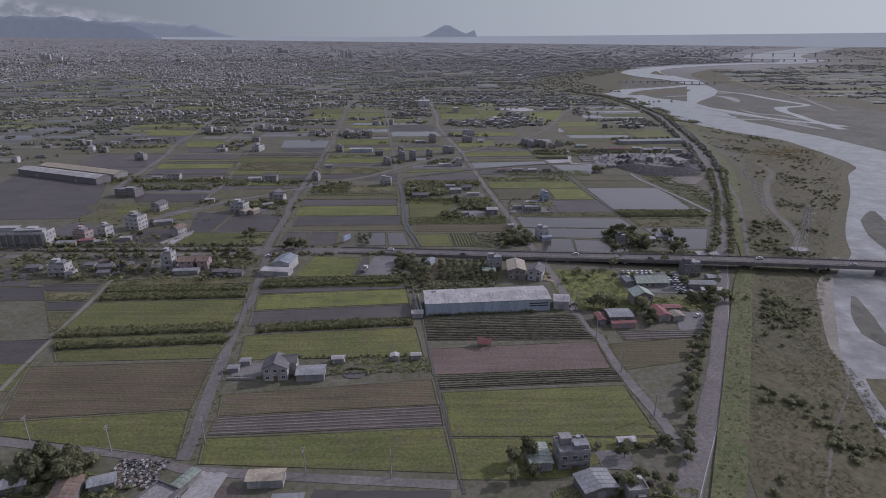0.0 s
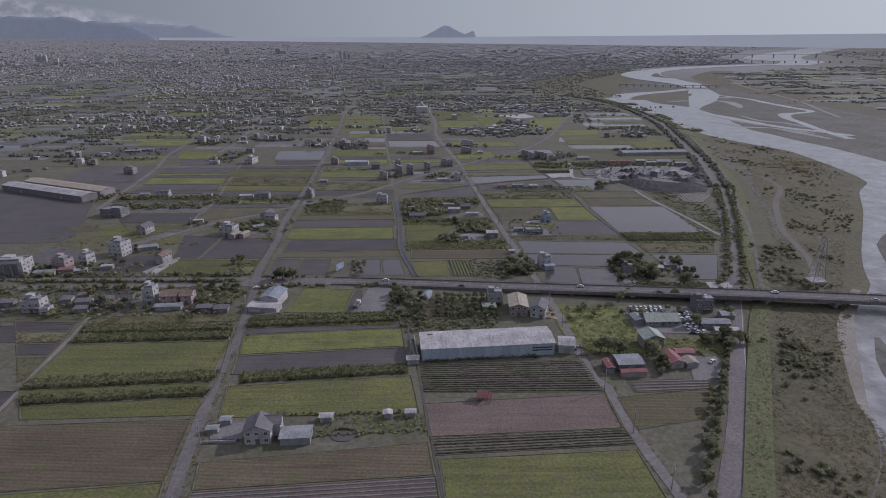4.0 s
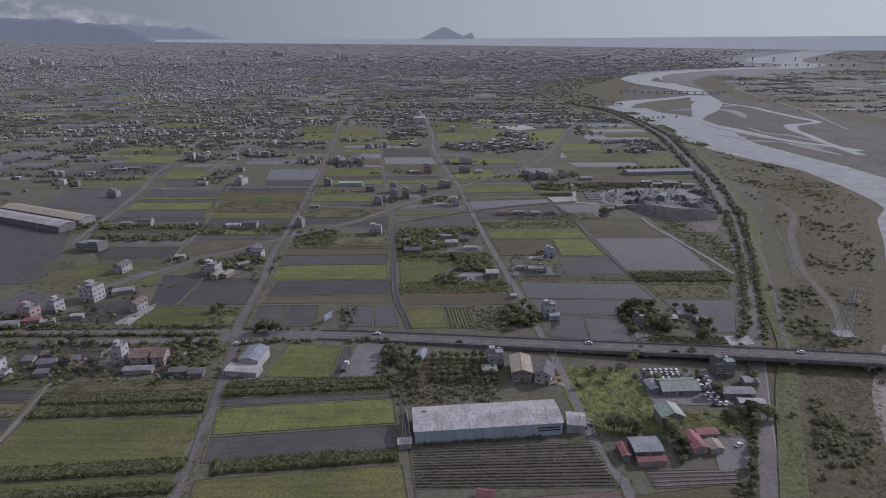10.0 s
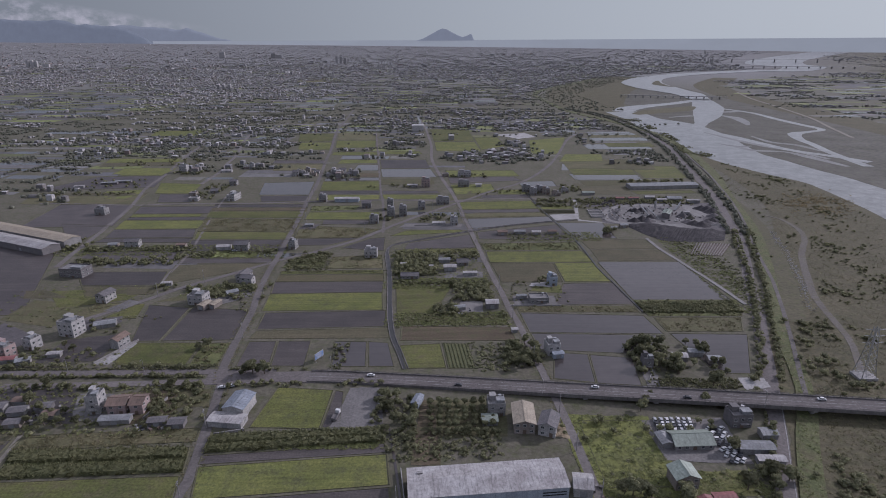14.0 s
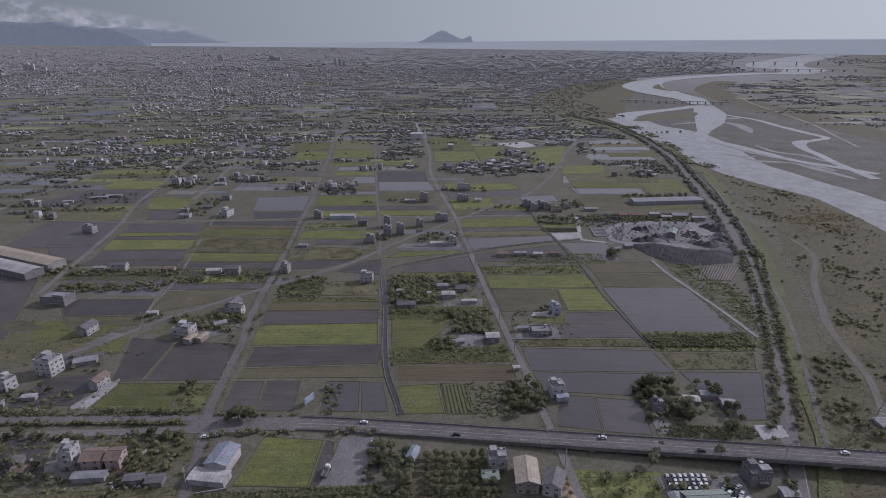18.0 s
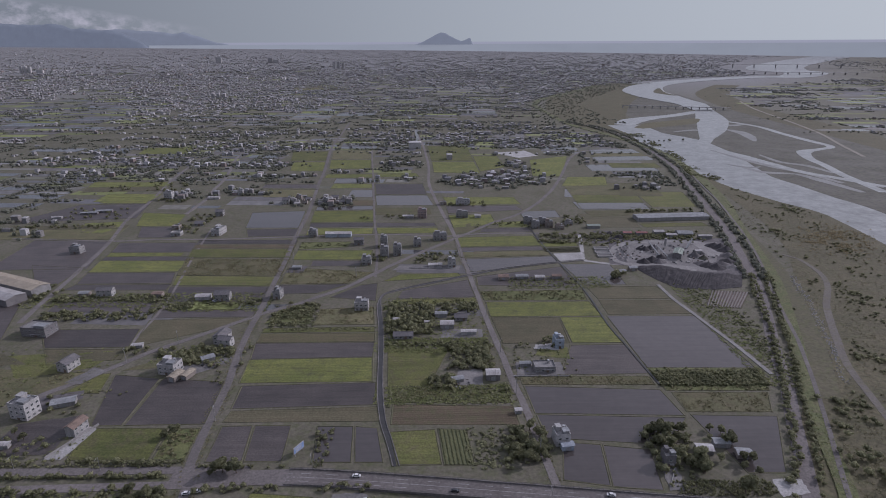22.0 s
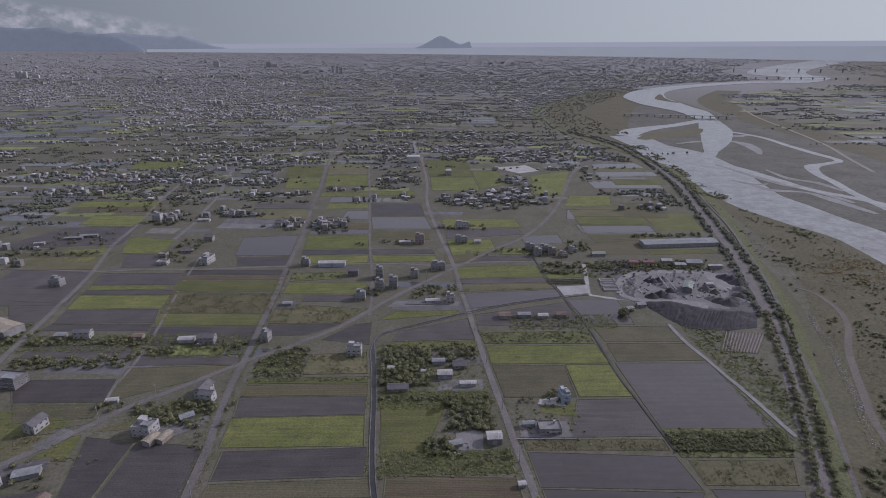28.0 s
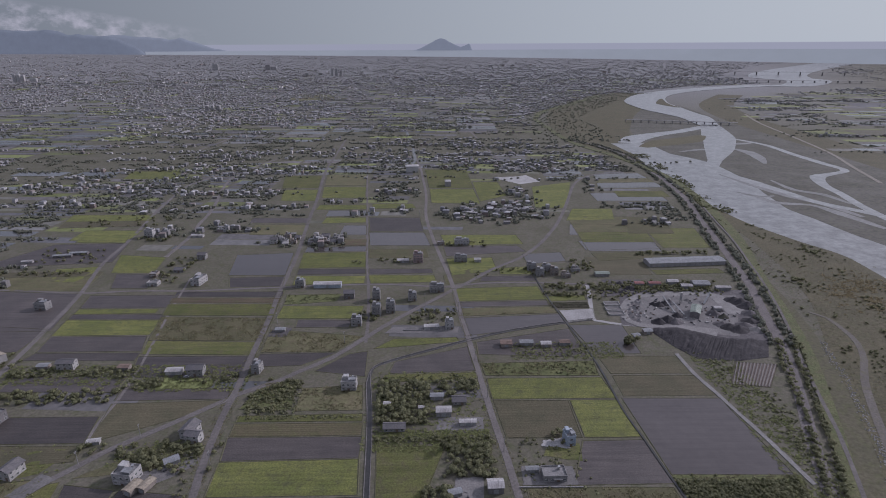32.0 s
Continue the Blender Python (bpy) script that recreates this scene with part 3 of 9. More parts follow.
strips("d", (77.4, 417.3), (130.3, 417.8), (89.8, 452.6), (125.5, 453.2))
strips("y", (91.8, 455.3), (124.6, 455.4), (91.1, 492.9), (122, 492.4))
strips("y", (41.9, 494.4), (121.8, 494.4), (40.2, 518.6), (118.6, 518.8))
strips("m", (46.8, 455.5), (90.5, 455.4), (42.5, 493), (90.3, 492.2))
strips("s", (39.7, 522.4), (117.7, 521.1), (37.6, 538.4), (118.6, 540.4))
strips("d", (36.8, 551.2), (116.5, 545.5), (36.3, 569.4), (112, 590.9))
strips("w", (28.9, 579.2), (111.2, 600.4), (25.6, 610.8), (109.4, 617.2))
strips("o", (25.2, 614.2), (108.4, 619.5), (25.3, 629.4), (106.7, 631.4))
strips("d", (24.9, 631.8), (106.2, 633.9), (23.7, 641.7), (104, 643.9))
strips("y", (23.8, 644.2), (103.9, 646.4), (20.4, 672.2), (101.1, 676.3))
strips("p", (113.3, 601.5), (137.4, 607.6), (110.3, 624.1), (139.9, 627.1))
strips("k", (104.1, 627.8), (137.8, 628.4), (103.3, 640.1), (138.8, 640.7))
strips("y", (103.7, 642.6), (139.2, 644.5), (102.5, 653), (139.6, 654.9))
strips("d", (47.2, 689), (103.2, 689.3), (50.2, 701.1), (99.9, 703.1))
strips("y", (68.7, 706.9), (102.6, 706.2), (69.2, 723.1), (97.8, 727.5))
strips("o", (15.2, 680.9), (45.7, 692), (12.8, 704.9), (43.7, 723.6))
strips("w", (99.9, 734.3), (141.8, 742.1), (98.2, 765), (141.3, 769.8))
strips("w", (130.2, 420.9), (194.3, 422.7), (124.8, 494.4), (187.4, 493.3))
strips("m", (126.8, 496.4), (188.1, 496.7), (126.3, 521), (184.4, 520))
strips("m", (126.2, 523.3), (184.1, 523.1), (123.2, 547.1), (178.6, 546.1))
strips("w", (122.6, 549.7), (156.4, 550), (113.3, 597.2), (155.9, 596.4))
strips("w", (170.1, 775), (254.2, 779), (168.7, 807.8), (251.4, 805.9))
strips("o", (176.4, 741.3), (234.2, 749), (174, 765.2), (249.4, 769.3))
strips("y", (21.2, 704.8), (67.4, 716.6), (16.3, 752), (65.1, 754.6))
strips("d", (16.4, 759.3), (104.3, 772.5), (13.7, 790.4), (97.5, 792.6))
strips("y", (15.6, 794.5), (104.8, 798.7), (10.7, 833.7), (100.5, 831.5))
strips("w", (238.3, 986.2), (340.6, 983.4), (238.1, 1035.9), (341.8, 1033))
strips("w", (264.6, 1070.1), (346.6, 1071.8), (276.7, 1152.8), (354.4, 1150.5))
strips("g", (275.6, 1009.3), (352.9, 1007.2), (277.7, 1046.2), (354.5, 1044))
strips("y", (172.5, 889.1), (236.2, 892.8), (192.3, 945.7), (247, 944.2))
strips("w", (163.6, 830.1), (234.6, 828.4), (172.9, 873.4), (240.9, 871.7))
strips("o", (236, 832.9), (290.3, 831.6), (250.5, 903.4), (298.8, 902.2))
strips("y", (-319.4, 718.3), (-276.2, 717.3), (-336.4, 770.9), (-283.1, 762.2))
strips("y", (-366.4, 697.5), (-323.3, 689.2), (-380.3, 729.3), (-337.9, 736.8))
strips("d", (-298.8, 678.7), (-263.7, 678), (-312, 714.9), (-273, 714.1))
strips("w", (-199.3, 709.4), (-142.6, 708.2), (-209.7, 768.1), (-149.3, 774.3))
strips("d", (-188.2, 679.3), (-138.7, 681.1), (-196.1, 703.1), (-141.8, 705.1))
strips("d", (-322.8, 558.5), (-304.7, 559.9), (-354.2, 602.7), (-304, 596.5))
strips("y", (-423.2, 821.5), (-352.6, 819.9), (-425.3, 860.5), (-354.4, 858.8))
strips("bgd", (-210.2, 149.6), (-150.9, 151.9), (-214.7, 179.6), (-159.6, 182.8), (-218.5, 202.6), (-164.7, 202.2), (-220.4, 218.4), (-168.7, 222.9))
strips("g", (66.9, 255.1), (94.4, 255), (64.8, 296.4), (94.8, 296.2))
strips("d", (-374.2, 401.8), (-259.2, 408.2), (-418, 556.7), (-313.9, 533.2))
strips("d", (-282.5, 281.4), (-218.7, 280.9), (-290.9, 308.9), (-225.8, 308.5))
strips("wgo", (172.6, 772.2), (252.5, 770.4), (173.6, 802.9), (255.5, 801), (174.8, 841), (259.3, 839), (176.8, 906.6), (265.8, 904.5))
strips("g", (257.9, 781.5), (310.8, 780.3), (260.8, 854.9), (322.4, 853.4))
strips("wow", (260.3, 1063), (365.3, 1067.7), (267, 1102.3), (363.3, 1103.7), (272, 1131.9), (361.6, 1133.6), (279, 1172.4), (359.2, 1174.7))
strips("y", (-411, 814.2), (-352.5, 812.9), (-416.9, 841.6), (-361.2, 840.3))
strips("y", (-528.4, 1151), (-445.7, 1148.6), (-544.2, 1216.8), (-452.9, 1214.1))
strips("d", (-387.1, 591.4), (-300.8, 593.5), (-398.1, 673.4), (-317.1, 667.1))
strips("om", (-443, 675.9), (-321, 673.5), (-451.7, 706.1), (-326.2, 710.6), (-455.9, 720.5), (-327.8, 721.6))
strips("d", (-466.1, 731.8), (-333.5, 748.7), (-430.7, 807.4), (-346.8, 810.3))
strips("my", (-466.6, 869.8), (-360.7, 878.6), (-474, 898.8), (-365.3, 902.2), (-482, 930.1), (-370.3, 927.2))
strips("g", (222.3, 702.4), (291.7, 705.6), (220.4, 715), (289.8, 718.2))
strips("m", (165, 703.2), (218.2, 702.4), (163.3, 753.7), (220.7, 750.8))
strips("d", (-245.9, 262.3), (-179.1, 262.8), (-249.2, 278.3), (-182.3, 280.9))
strips("o", (-176.1, 277.8), (-101.3, 284.3), (-177.2, 288.8), (-102.9, 293.3))
strips("m", (-221.4, 284.2), (-182.3, 282.9), (-222.5, 294.2), (-182.4, 290.9))

# ---- roads ----
LEFT_ROAD = [(-80.3, 145), (-81.2, 157.2), (-86.1, 183.3), (-90.2, 211.6), (-95.8, 250.4), (-95, 260.8), (-101, 299.1), (-107.5, 336), (-110.5, 343.7), (-113.4, 373.7), (-115.9, 411.5), (-118.7, 427.4), (-123, 463.2), (-124.7, 488.5), (-125.3, 511.1), (-128.3, 548.1), (-132.3, 609.4), (-137.9, 667.1), (-141.1, 716.1), (-145.7, 778.1), (-160.9, 913.8), (-168.7, 997.2), (-184.2, 1125.5), (-195.7, 1233.4), (-203.8, 1408), (-213.2, 1587.3)]
ribbon("road", LEFT_ROAD, 4.3, M["farmroad"], "narrow grey concrete farm road between fields", "road")
MID_ROAD = [(74.2, 153.8), (72.9, 168.3), (68.6, 193.6), (67.5, 223.3), (63.8, 229.3), (61.9, 259.1), (59.7, 297.1), (53.9, 357), (50.3, 393.4), (47.6, 410.8), (44.9, 438.3), (40.4, 477.1), (36.2, 517.9), (31.5, 570.5), (27.3, 606.3), (23.3, 661.2), (17.9, 708), (10.8, 755.8), (1.2, 827.1), (-7.8, 915.5), (-9.7, 1028), (-16.2, 1129.4), (-23.6, 1227.9), (-37.1, 1347.3)]
ribbon("road", MID_ROAD, 3.9, M["farmroad"], "straight grey concrete farm road between paddies", "road", z=0.13)
LEVEE_ROAD = [(48.3, 92), (67.7, 128.5), (80.9, 150.5), (97.1, 178.2), (114.5, 210.6), (140.3, 267.5), (148.3, 284.2), (164.2, 319.2), (175.7, 344.7), (187.4, 372.2), (200.9, 401.2), (208.9, 422.5), (222.2, 454.9), (239.6, 494.5), (261.2, 548.1), (271.4, 580.8), (282.2, 618.5), (298.3, 669.4), (308.6, 714.7), (320.1, 767.7), (333, 826.1), (344.6, 884.8), (360, 950.5), (374.8, 1028.3), (387.6, 1183.7), (388, 1359.2), (360.1, 1479), (312.5, 1558)]
ribbon("levee_road", LEVEE_ROAD, 7.6, M["asphalt"], "two-lane grey asphalt road along the river levee", "road", z=0.14)
ribbon("road", [(-164.9, 158.2), (-142.5, 154.3), (-124.1, 151.1), (-110.9, 149.6), (-93.6, 146.5), (-82.4, 142.5), (-73.2, 140.2), (-40.8, 137.3), (3.7, 133.9)], 3.6, M["farmroad"], "concrete lane across the field ends", "road", z=0.11)
ribbon("highway", [(-311, 337.8), (-256.1, 338.5), (-214.9, 339.3), (-172.8, 339.2), (-130.9, 339.6), (-97.2, 339.6), (-81.7, 339.4)], [5.4, 5.4, 5.0, 5.0, 4.8, 4.8, 4.8], M["asphalt"], "grey asphalt carriageway with a planted median", "road", z=0.15)
ribbon("highway", [(-299.6, 326.7), (-246.3, 326.9), (-206.3, 327.2), (-166.7, 328.5), (-126.6, 329.7), (-94.3, 330.7), (-79.5, 331.4)], [5.4, 5.4, 5.0, 5.0, 4.8, 4.8, 4.8], M["asphalt"], "grey asphalt carriageway with a planted median", "road", z=0.156)
ribbon("highway", [(-115.7, 334.7), (-81.9, 334.4), (-59.4, 334.2)], [8.5, 9.2, 11], M["asphalt"], "wide grey asphalt junction at ground level", "road", z=0.145)
DIAGONAL = [(-218.8, 396.4), (-213.2, 404.1), (-203.1, 414.5), (-195.4, 424.9), (-188, 434.1), (-178.9, 446.3), (-165.8, 459.4), (-151.4, 472.9), (-132.9, 491.3), (-119.5, 504.6), (-100.3, 518), (-90.2, 528.6), (-69.5, 547.9), (-52.4, 572), (-36.9, 595.7), (-19.6, 618.5), (4.5, 648.4), (22.5, 670.8), (38.4, 689.2), (62, 719.9), (95.5, 753.9), (120, 792.1), (136, 823.9), (161.3, 884), (188.3, 964.5), (217.1, 1059.5), (235.4, 1108.7), (260, 1148.6), (291.5, 1171.7), (334, 1180.3)]
ribbon("road", DIAGONAL, 4.4, M["farmroad"], "diagonal concrete road crossing the fields", "road", z=0.16)
WEST_ROAD = [(-288.6, 489.9), (-293.8, 517.6), (-299, 554.5), (-307.3, 601.8), (-318.2, 661.3), (-340.7, 742), (-347.6, 790.6), (-353.6, 828.7), (-364.8, 884), (-379, 954.4), (-388.3, 1020.4), (-397.2, 1097.4), (-386.7, 1140.5), (-374.4, 1202.4)]
ribbon("road", WEST_ROAD, 4.2, M["farmroad"], "grey concrete road past ponds", "road", z=0.12)
ribbon("road", [(-179.2, 289.2), (-175.2, 264.1), (-173, 243.7), (-169.6, 222.5), (-163.7, 183.3), (-150.6, 133)], 1.8, M["dirt"], "narrow pale field path", "path", z=0.11)
ribbon("road", [(-193.5, 452.2), (-196.5, 473), (-197.2, 496.3), (-200.8, 523.5), (-207.3, 560.9), (-217.5, 611), (-227.9, 668.9), (-233.2, 702.3)], 2.0, M["farmroad"], "narrow concrete field path", "path", z=0.11)
ribbon("road", [(-47.4, 570), (-50.4, 613.4), (-57.3, 676.6), (-68, 757.5), (-77.3, 840.4), (-92.7, 978.5), (-115.3, 1179.4), (-137, 1405.6)], 2.6, M["farmroad"], "narrow straight field lane", "path", z=0.11)
ribbon("road", [(-423.9, 678.4), (-373.5, 674.6), (-322.1, 668.1), (-271.7, 672.6), (-221.1, 671.6), (-182.5, 674.9), (-140.7, 678.3), (-98.4, 681.8), (-60.8, 683.9), (-22.7, 681.6), (15.1, 676.6), (47.9, 684.6), (97.1, 685), (150.4, 679.6)], 3.4, M["farmroad"], "concrete lane across the fields", "road", z=0.1)
HAUL = [(181.6, 549.5), (182.7, 526.2), (185.4, 509.5), (188.1, 496.7), (191.6, 474.6), (195.4, 453.7), (198.9, 426.3), (200.3, 415.9)]
ribbon("road", HAUL, 2.8, M["yard0"], "pale concrete strip beside an irrigation ditch", "path", z=0.3)
ribbon("road", [(147.9, 678.2), (141.9, 643.1), (135.8, 608.7), (140, 603.1), (157.8, 596.3), (179.8, 592.7), (218, 584.8)], 3.6, M["p"], "pale concrete haul road round the gravel yard", "road", z=0.13)
TRACK = [(216, 330), (232, 360), (240, 384), (250.5, 424.2), (262.8, 451.6), (275.1, 477.6), (292.9, 511.3), (311.7, 538.7), (323.8, 563.3), (327.4, 584.8), (327.4, 605.1), (319.1, 616.6)]
ribbon("dirt_track", TRACK, [3.5, 3.5, 4, 4.5, 5, 5, 5, 4.5, 4.5, 4, 3.5, 2], M["track"], "grey gravel track across the floodplain", "track", z=0.2)
STONES = [(237, 406.8), (253.9, 443.7), (266.6, 474.6), (280.1, 507.9), (291, 543.3), (299.1, 565.6)]
ribbon("stony_strip", STONES, [5, 5.5, 5, 5, 4, 2], M["flood"], "stony strip between mown grass and gravel track", "bank", z=0.16)
MOWN = [(217.8, 390.2), (225.1, 405.7), (242.5, 444.4), (267.6, 506.6), (281.4, 546), (293.5, 575.4), (310.6, 642.4), (320.7, 686.3)]
ribbon("mown_field", MOWN, [10.8, 12.2, 14.8, 16.8, 14.2, 12.8, 10, 4], M["mown"], "smooth mown olive grass strip beside the levee path", "grass", z=0.2)
ribbon("dirt_track", [(104, 101.3), (107.3, 128.6), (113.4, 137.7), (128.4, 158.7), (145.4, 177.6), (154.5, 192.5)], 0.8, M["track"], "faint dirt track through grass", "track", z=0.15)
ribbon("levee", [(59.9, 91.4), (81.2, 131.8), (120.1, 206.7), (154.6, 273.3), (180.3, 319.3), (202.9, 379.8), (242.1, 465.2), (283.8, 566), (322.2, 701), (356.5, 816.2), (385.6, 975), (396.9, 1157.6), (364.6, 1344), (315.1, 1544.8), (303.1, 1962.2)], [9, 9, 9, 9, 8, 8, 8, 8, 10, 12, 14, 14, 14, 14, 14], M["levee"], "mown green grass slope of the river levee", "levee", z=0.6, skirt=0.7)
ribbon("levee_path", [(177.9, 313.6), (186.6, 333.8), (200, 363.2), (215.2, 397.7), (225.5, 422.2), (239.6, 457.4), (249.5, 487.6), (259, 515.7), (269.9, 548), (285, 585.6), (300.2, 630.1), (315.9, 683.5), (328.4, 731.1), (347.5, 807.9), (361.1, 879.1), (375.7, 950.1)], 2.4, M["farmroad"], "narrow concrete path along the levee foot", "path", z=0.66)
# worn edge line of the levee road
pts = [Vector(p) for p in LEVEE_ROAD[:8]]
edge = []
for i, p in enumerate(pts):
    d = (pts[min(i + 1, 7)] - pts[max(i - 1, 0)]).normalized()
    edge.append(p + Vector((d.y, -d.x)) * 3.3)
ribbon("edge_line", edge, 0.2, M["paint"], "", "", z=0.17, skirt=0.02, kind="deck", parent=bpy.data.objects["levee_road"])

# ---- river and floodplain ----
ribbon("floodplain", [(167.3, 60.7), (158.5, 191.5), (193.7, 261.1), (224.8, 331.1), (289, 421.7), (356.4, 544.5), (403.5, 647.7), (415.5, 752.1), (412.5, 868.1), (410.1, 1028), (408.7, 1244.3), (391.5, 1464.6), (428.4, 1798.8), (563.5, 2249.4), (878.4, 2933.4)], [200, 104, 92, 98, 112, 118, 128, 110, 80, 62, 62, 110, 220, 300, 400], M["flood"], "floodplain of dry grass and scattered shrubs", "ground", z=0.1, skirt=0.02)
ribbon("floodplain", [(212.5, 40.5), (221.7, 110.7), (224.2, 187)], [180, 170, 130], M["flood"], "floodplain of dry grass and scattered shrubs", "ground", z=0.135, skirt=0.02)
ribbon("stone_bank", [(232.8, 318.9), (199, 275), (179.2, 239.2), (163.7, 209.4), (159.6, 197.4)], [4, 9, 9, 8, 3], M["dirt"], "pale stony slope at the water's edge", "bank", z=0.11, skirt=0.02)
ribbon("gravel_bar", [(204.8, 263), (194.3, 241.1), (187, 223.2), (186.8, 209.2)], [2, 9, 10, 3], M["gravel"], "dark stony bar in the stream", "bar", z=0.2, skirt=0.05)
ribbon("gravel_bar", [(322.2, 416.4), (303.8, 389.1), (287.4, 355.8), (271.1, 325.7)], [3, 16, 18, 4], M["gravel"], "dark stony bar in the stream", "bar", z=0.2, skirt=0.05)
ribbon("gravel_bed", [(346.7, 60), (377.3, 199.9), (458.6, 349.5), (567.9, 562.9), (618.2, 769.9), (628.4, 970.1), (645.6, 1238.2), (663, 1511.5), (704.2, 1901.5), (778.9, 2355.5)], [380, 380, 340, 330, 330, 350, 400, 380, 280, 240], M["gravel"], "grey gravel bed of the braided river", "riverbed", z=0.07, skirt=0.02)
ribbon("river", [(172.3, 136.3), (194.3, 179.2), (217.9, 216), (241.8, 258.7), (277.7, 298.5), (303.4, 344.6), (376, 448.6), (417.3, 512), (463.8, 579.6), (475.1, 742.6), (458.2, 816.3), (446, 877.2), (438.9, 938.6), (445.2, 1021.8), (452.2, 1123.7), (461.1, 1259.5), (448.9, 1361.2), (444.9, 1497.4)], [70, 84, 88, 84, 84, 82, 82, 84, 84, 68, 83, 96, 94, 109, 137, 131, 76, 84], M["river"], "pale glittering braided river channel", "river", z=0.12, skirt=0.02)
ribbon("river", [(443.8, 1500.6), (490, 1578.6), (556.7, 1634.2), (633.2, 1683.2), (735.8, 1769.7)], [46, 60, 44, 34, 30], M["river"], "pale backwater round a grassy bar", "river", z=0.13, skirt=0.02)
ribbon("river", [(775, 1830.2), (690.7, 1589.6), (616.7, 1422.6), (546.6, 1289.4), (504.7, 1205.7), (509.6, 1155.3), (522.4, 1095.9), (534.8, 1035.1), (547.9, 971.2), (574.7, 926.7), (603.5, 873.1)], [44, 76, 60, 26, 22, 20, 24, 18, 16, 16, 16], M["river"], "shallow side channel between gravel bars", "river", z=0.135, skirt=0.02)
ribbon("river", [(705.1, 1570.1), (738.1, 1464.9), (733.5, 1347.1), (733.1, 1253.5), (732.9, 1188.1), (691.9, 1159.3), (652.1, 1136.7), (623.7, 1076.1), (613, 1018), (594.7, 944.4), (580.8, 843.6)], [14, 14, 16, 18, 14, 14, 24, 16, 14, 14, 14], M["river"], "thin winding side channel", "river", z=0.14, skirt=0.02)
ribbon("river", [(623.3, 1554.9), (641, 1518.7), (683.3, 1483.3), (729.8, 1498.2)], [10, 30, 26, 6], M["shallows"], "wet gravel between braids", "river", z=0.13, skirt=0.02)
ribbon("river", [(641, 1421.7), (655.6, 1377.4), (644.6, 1311), (624.1, 1251.4)], [8, 26, 22, 5], M["shallows"], "wet gravel between braids", "river", z=0.128, skirt=0.02)
ribbon("river", [(514.5, 1382.5), (573.9, 1409.2), (602.8, 1379.3)], [5, 18, 6], M["shallows"], "wet gravel between braids", "river", z=0.129, skirt=0.02)
ribbon("river", [(496.3, 1160.5), (508.3, 1104.9), (515, 1047.1), (533.3, 1002.2), (549.9, 961.4), (560.9, 895.6)], [6, 18, 12, 22, 14, 8], M["shallows"], "wet gravel between braids", "river", z=0.127, skirt=0.02)
ribbon("river", [(478.6, 1010.9), (489.8, 969.5), (530.2, 955.5), (542.4, 912.9), (553.3, 844.2)], [5, 16, 8, 18, 8], M["shallows"], "wet gravel between braids", "river", z=0.126, skirt=0.02)
ribbon("river", [(464, 1033.3), (483.3, 1003.6), (508, 1010.1)], [4, 12, 4], M["shallows"], "wet gravel between braids", "river", z=0.125, skirt=0.02)
ribbon("river", [(559.2, 1112.2), (558.6, 1045.9), (583.7, 1015.2), (589.6, 960.3)], [4, 12, 14, 5], M["shallows"], "wet gravel between braids", "river", z=0.124, skirt=0.02)
ribbon("grass_bar", [(458.6, 1443.7), (530.4, 1505.8), (599.6, 1546.8), (660.7, 1610.2)], [20, 74, 70, 16], M["flood"], "grassy bar between river channels", "ground", z=0.15, skirt=0.02)
ribbon("river", [(757.8, 1792.4), (795.1, 1965.9), (792.9, 2079.7), (791.9, 2239.9), (825.2, 2503.9), (972.3, 2812.2), (1238.1, 3082.8), (1712.2, 3384.5), (1973.2, 3435.8), (2312.5, 3907.6), (2366, 4322), (3021.6, 5361.6), (5135.6, 8061.2), (7559.1, 11062.8)], [50, 90, 110, 150, 160, 130, 110, 110, 160, 260, 380, 380, 420, 380], M["river"], "wide pale river bend far downstream", "river", z=1.2, skirt=0.3)
ribbon("grass_bar", [(861.2, 2260), (854.4, 2398.5), (923.8, 2604.2)], [10, 46, 8], M["flood"], "grassy bar in the river bend", "ground", z=1.5, skirt=0.02)
ribbon("river_far_bank", [(727.5, 561.2), (818.6, 913.6), (863.5, 1341), (913, 1893.7), (1032.7, 2344.9), (1303, 2798.2)], [80, 80, 100, 110, 120, 100], M["flood"], "grassy far bank of the river", "ground", z=0.1, skirt=0.02)
ribbon("levee", [(305.2, 1962.2), (358.8, 2154.4), (523.8, 2435.7), (713.1, 2776.6)], [16, 20, 24, 30], M["levee"], "far bright grass levee", "levee", z=0.4)

ribbon("river_terrace", [(991.3, 2052.5), (921.2, 1825.9), (871, 1592.3), (817.3, 1364.1), (763.3, 1208.1), (723, 1085.5)], 7, M["dirt"], "pale stony edge of the far bank", "bank", z=0.3)
FAR_ROADS = ([(-284.3, 762.3), (-286.8, 838.4), (-295.7, 884.9), (-299.6, 922.9), (-310.9, 984.3), (-334.9, 1087.4), (-343.4, 1157.6), (-335, 1206.3), (-329.5, 1265.4), (-312.5, 1324.5)], [(-594.7, 1181.3), (-558.9, 1225.8), (-535, 1271.9), (-526.9, 1364.1), (-510, 1454.3), (-493.8, 1681.6)], [(129.8, 1287.8), (114, 1466.4), (84.8, 1804.4)])
for pts in FAR_ROADS:
    ribbon("road", pts, 4.4, M["farmroad"], "pale concrete road among far fields and houses", "road", z=0.2)
ribbon("canal", [(-36.7, 1293.3), (-49.4, 1507.1), (-80.7, 1760.3)], 7, M["w"], "straight canal shining between far fields", "canal", z=0.18)
ribbon("meadow", [(-593.9, 2638), (-416.8, 2749.3)], [120, 300], M["o"], "wide green meadow before the town", "field", z=0.3, skirt=0.02)
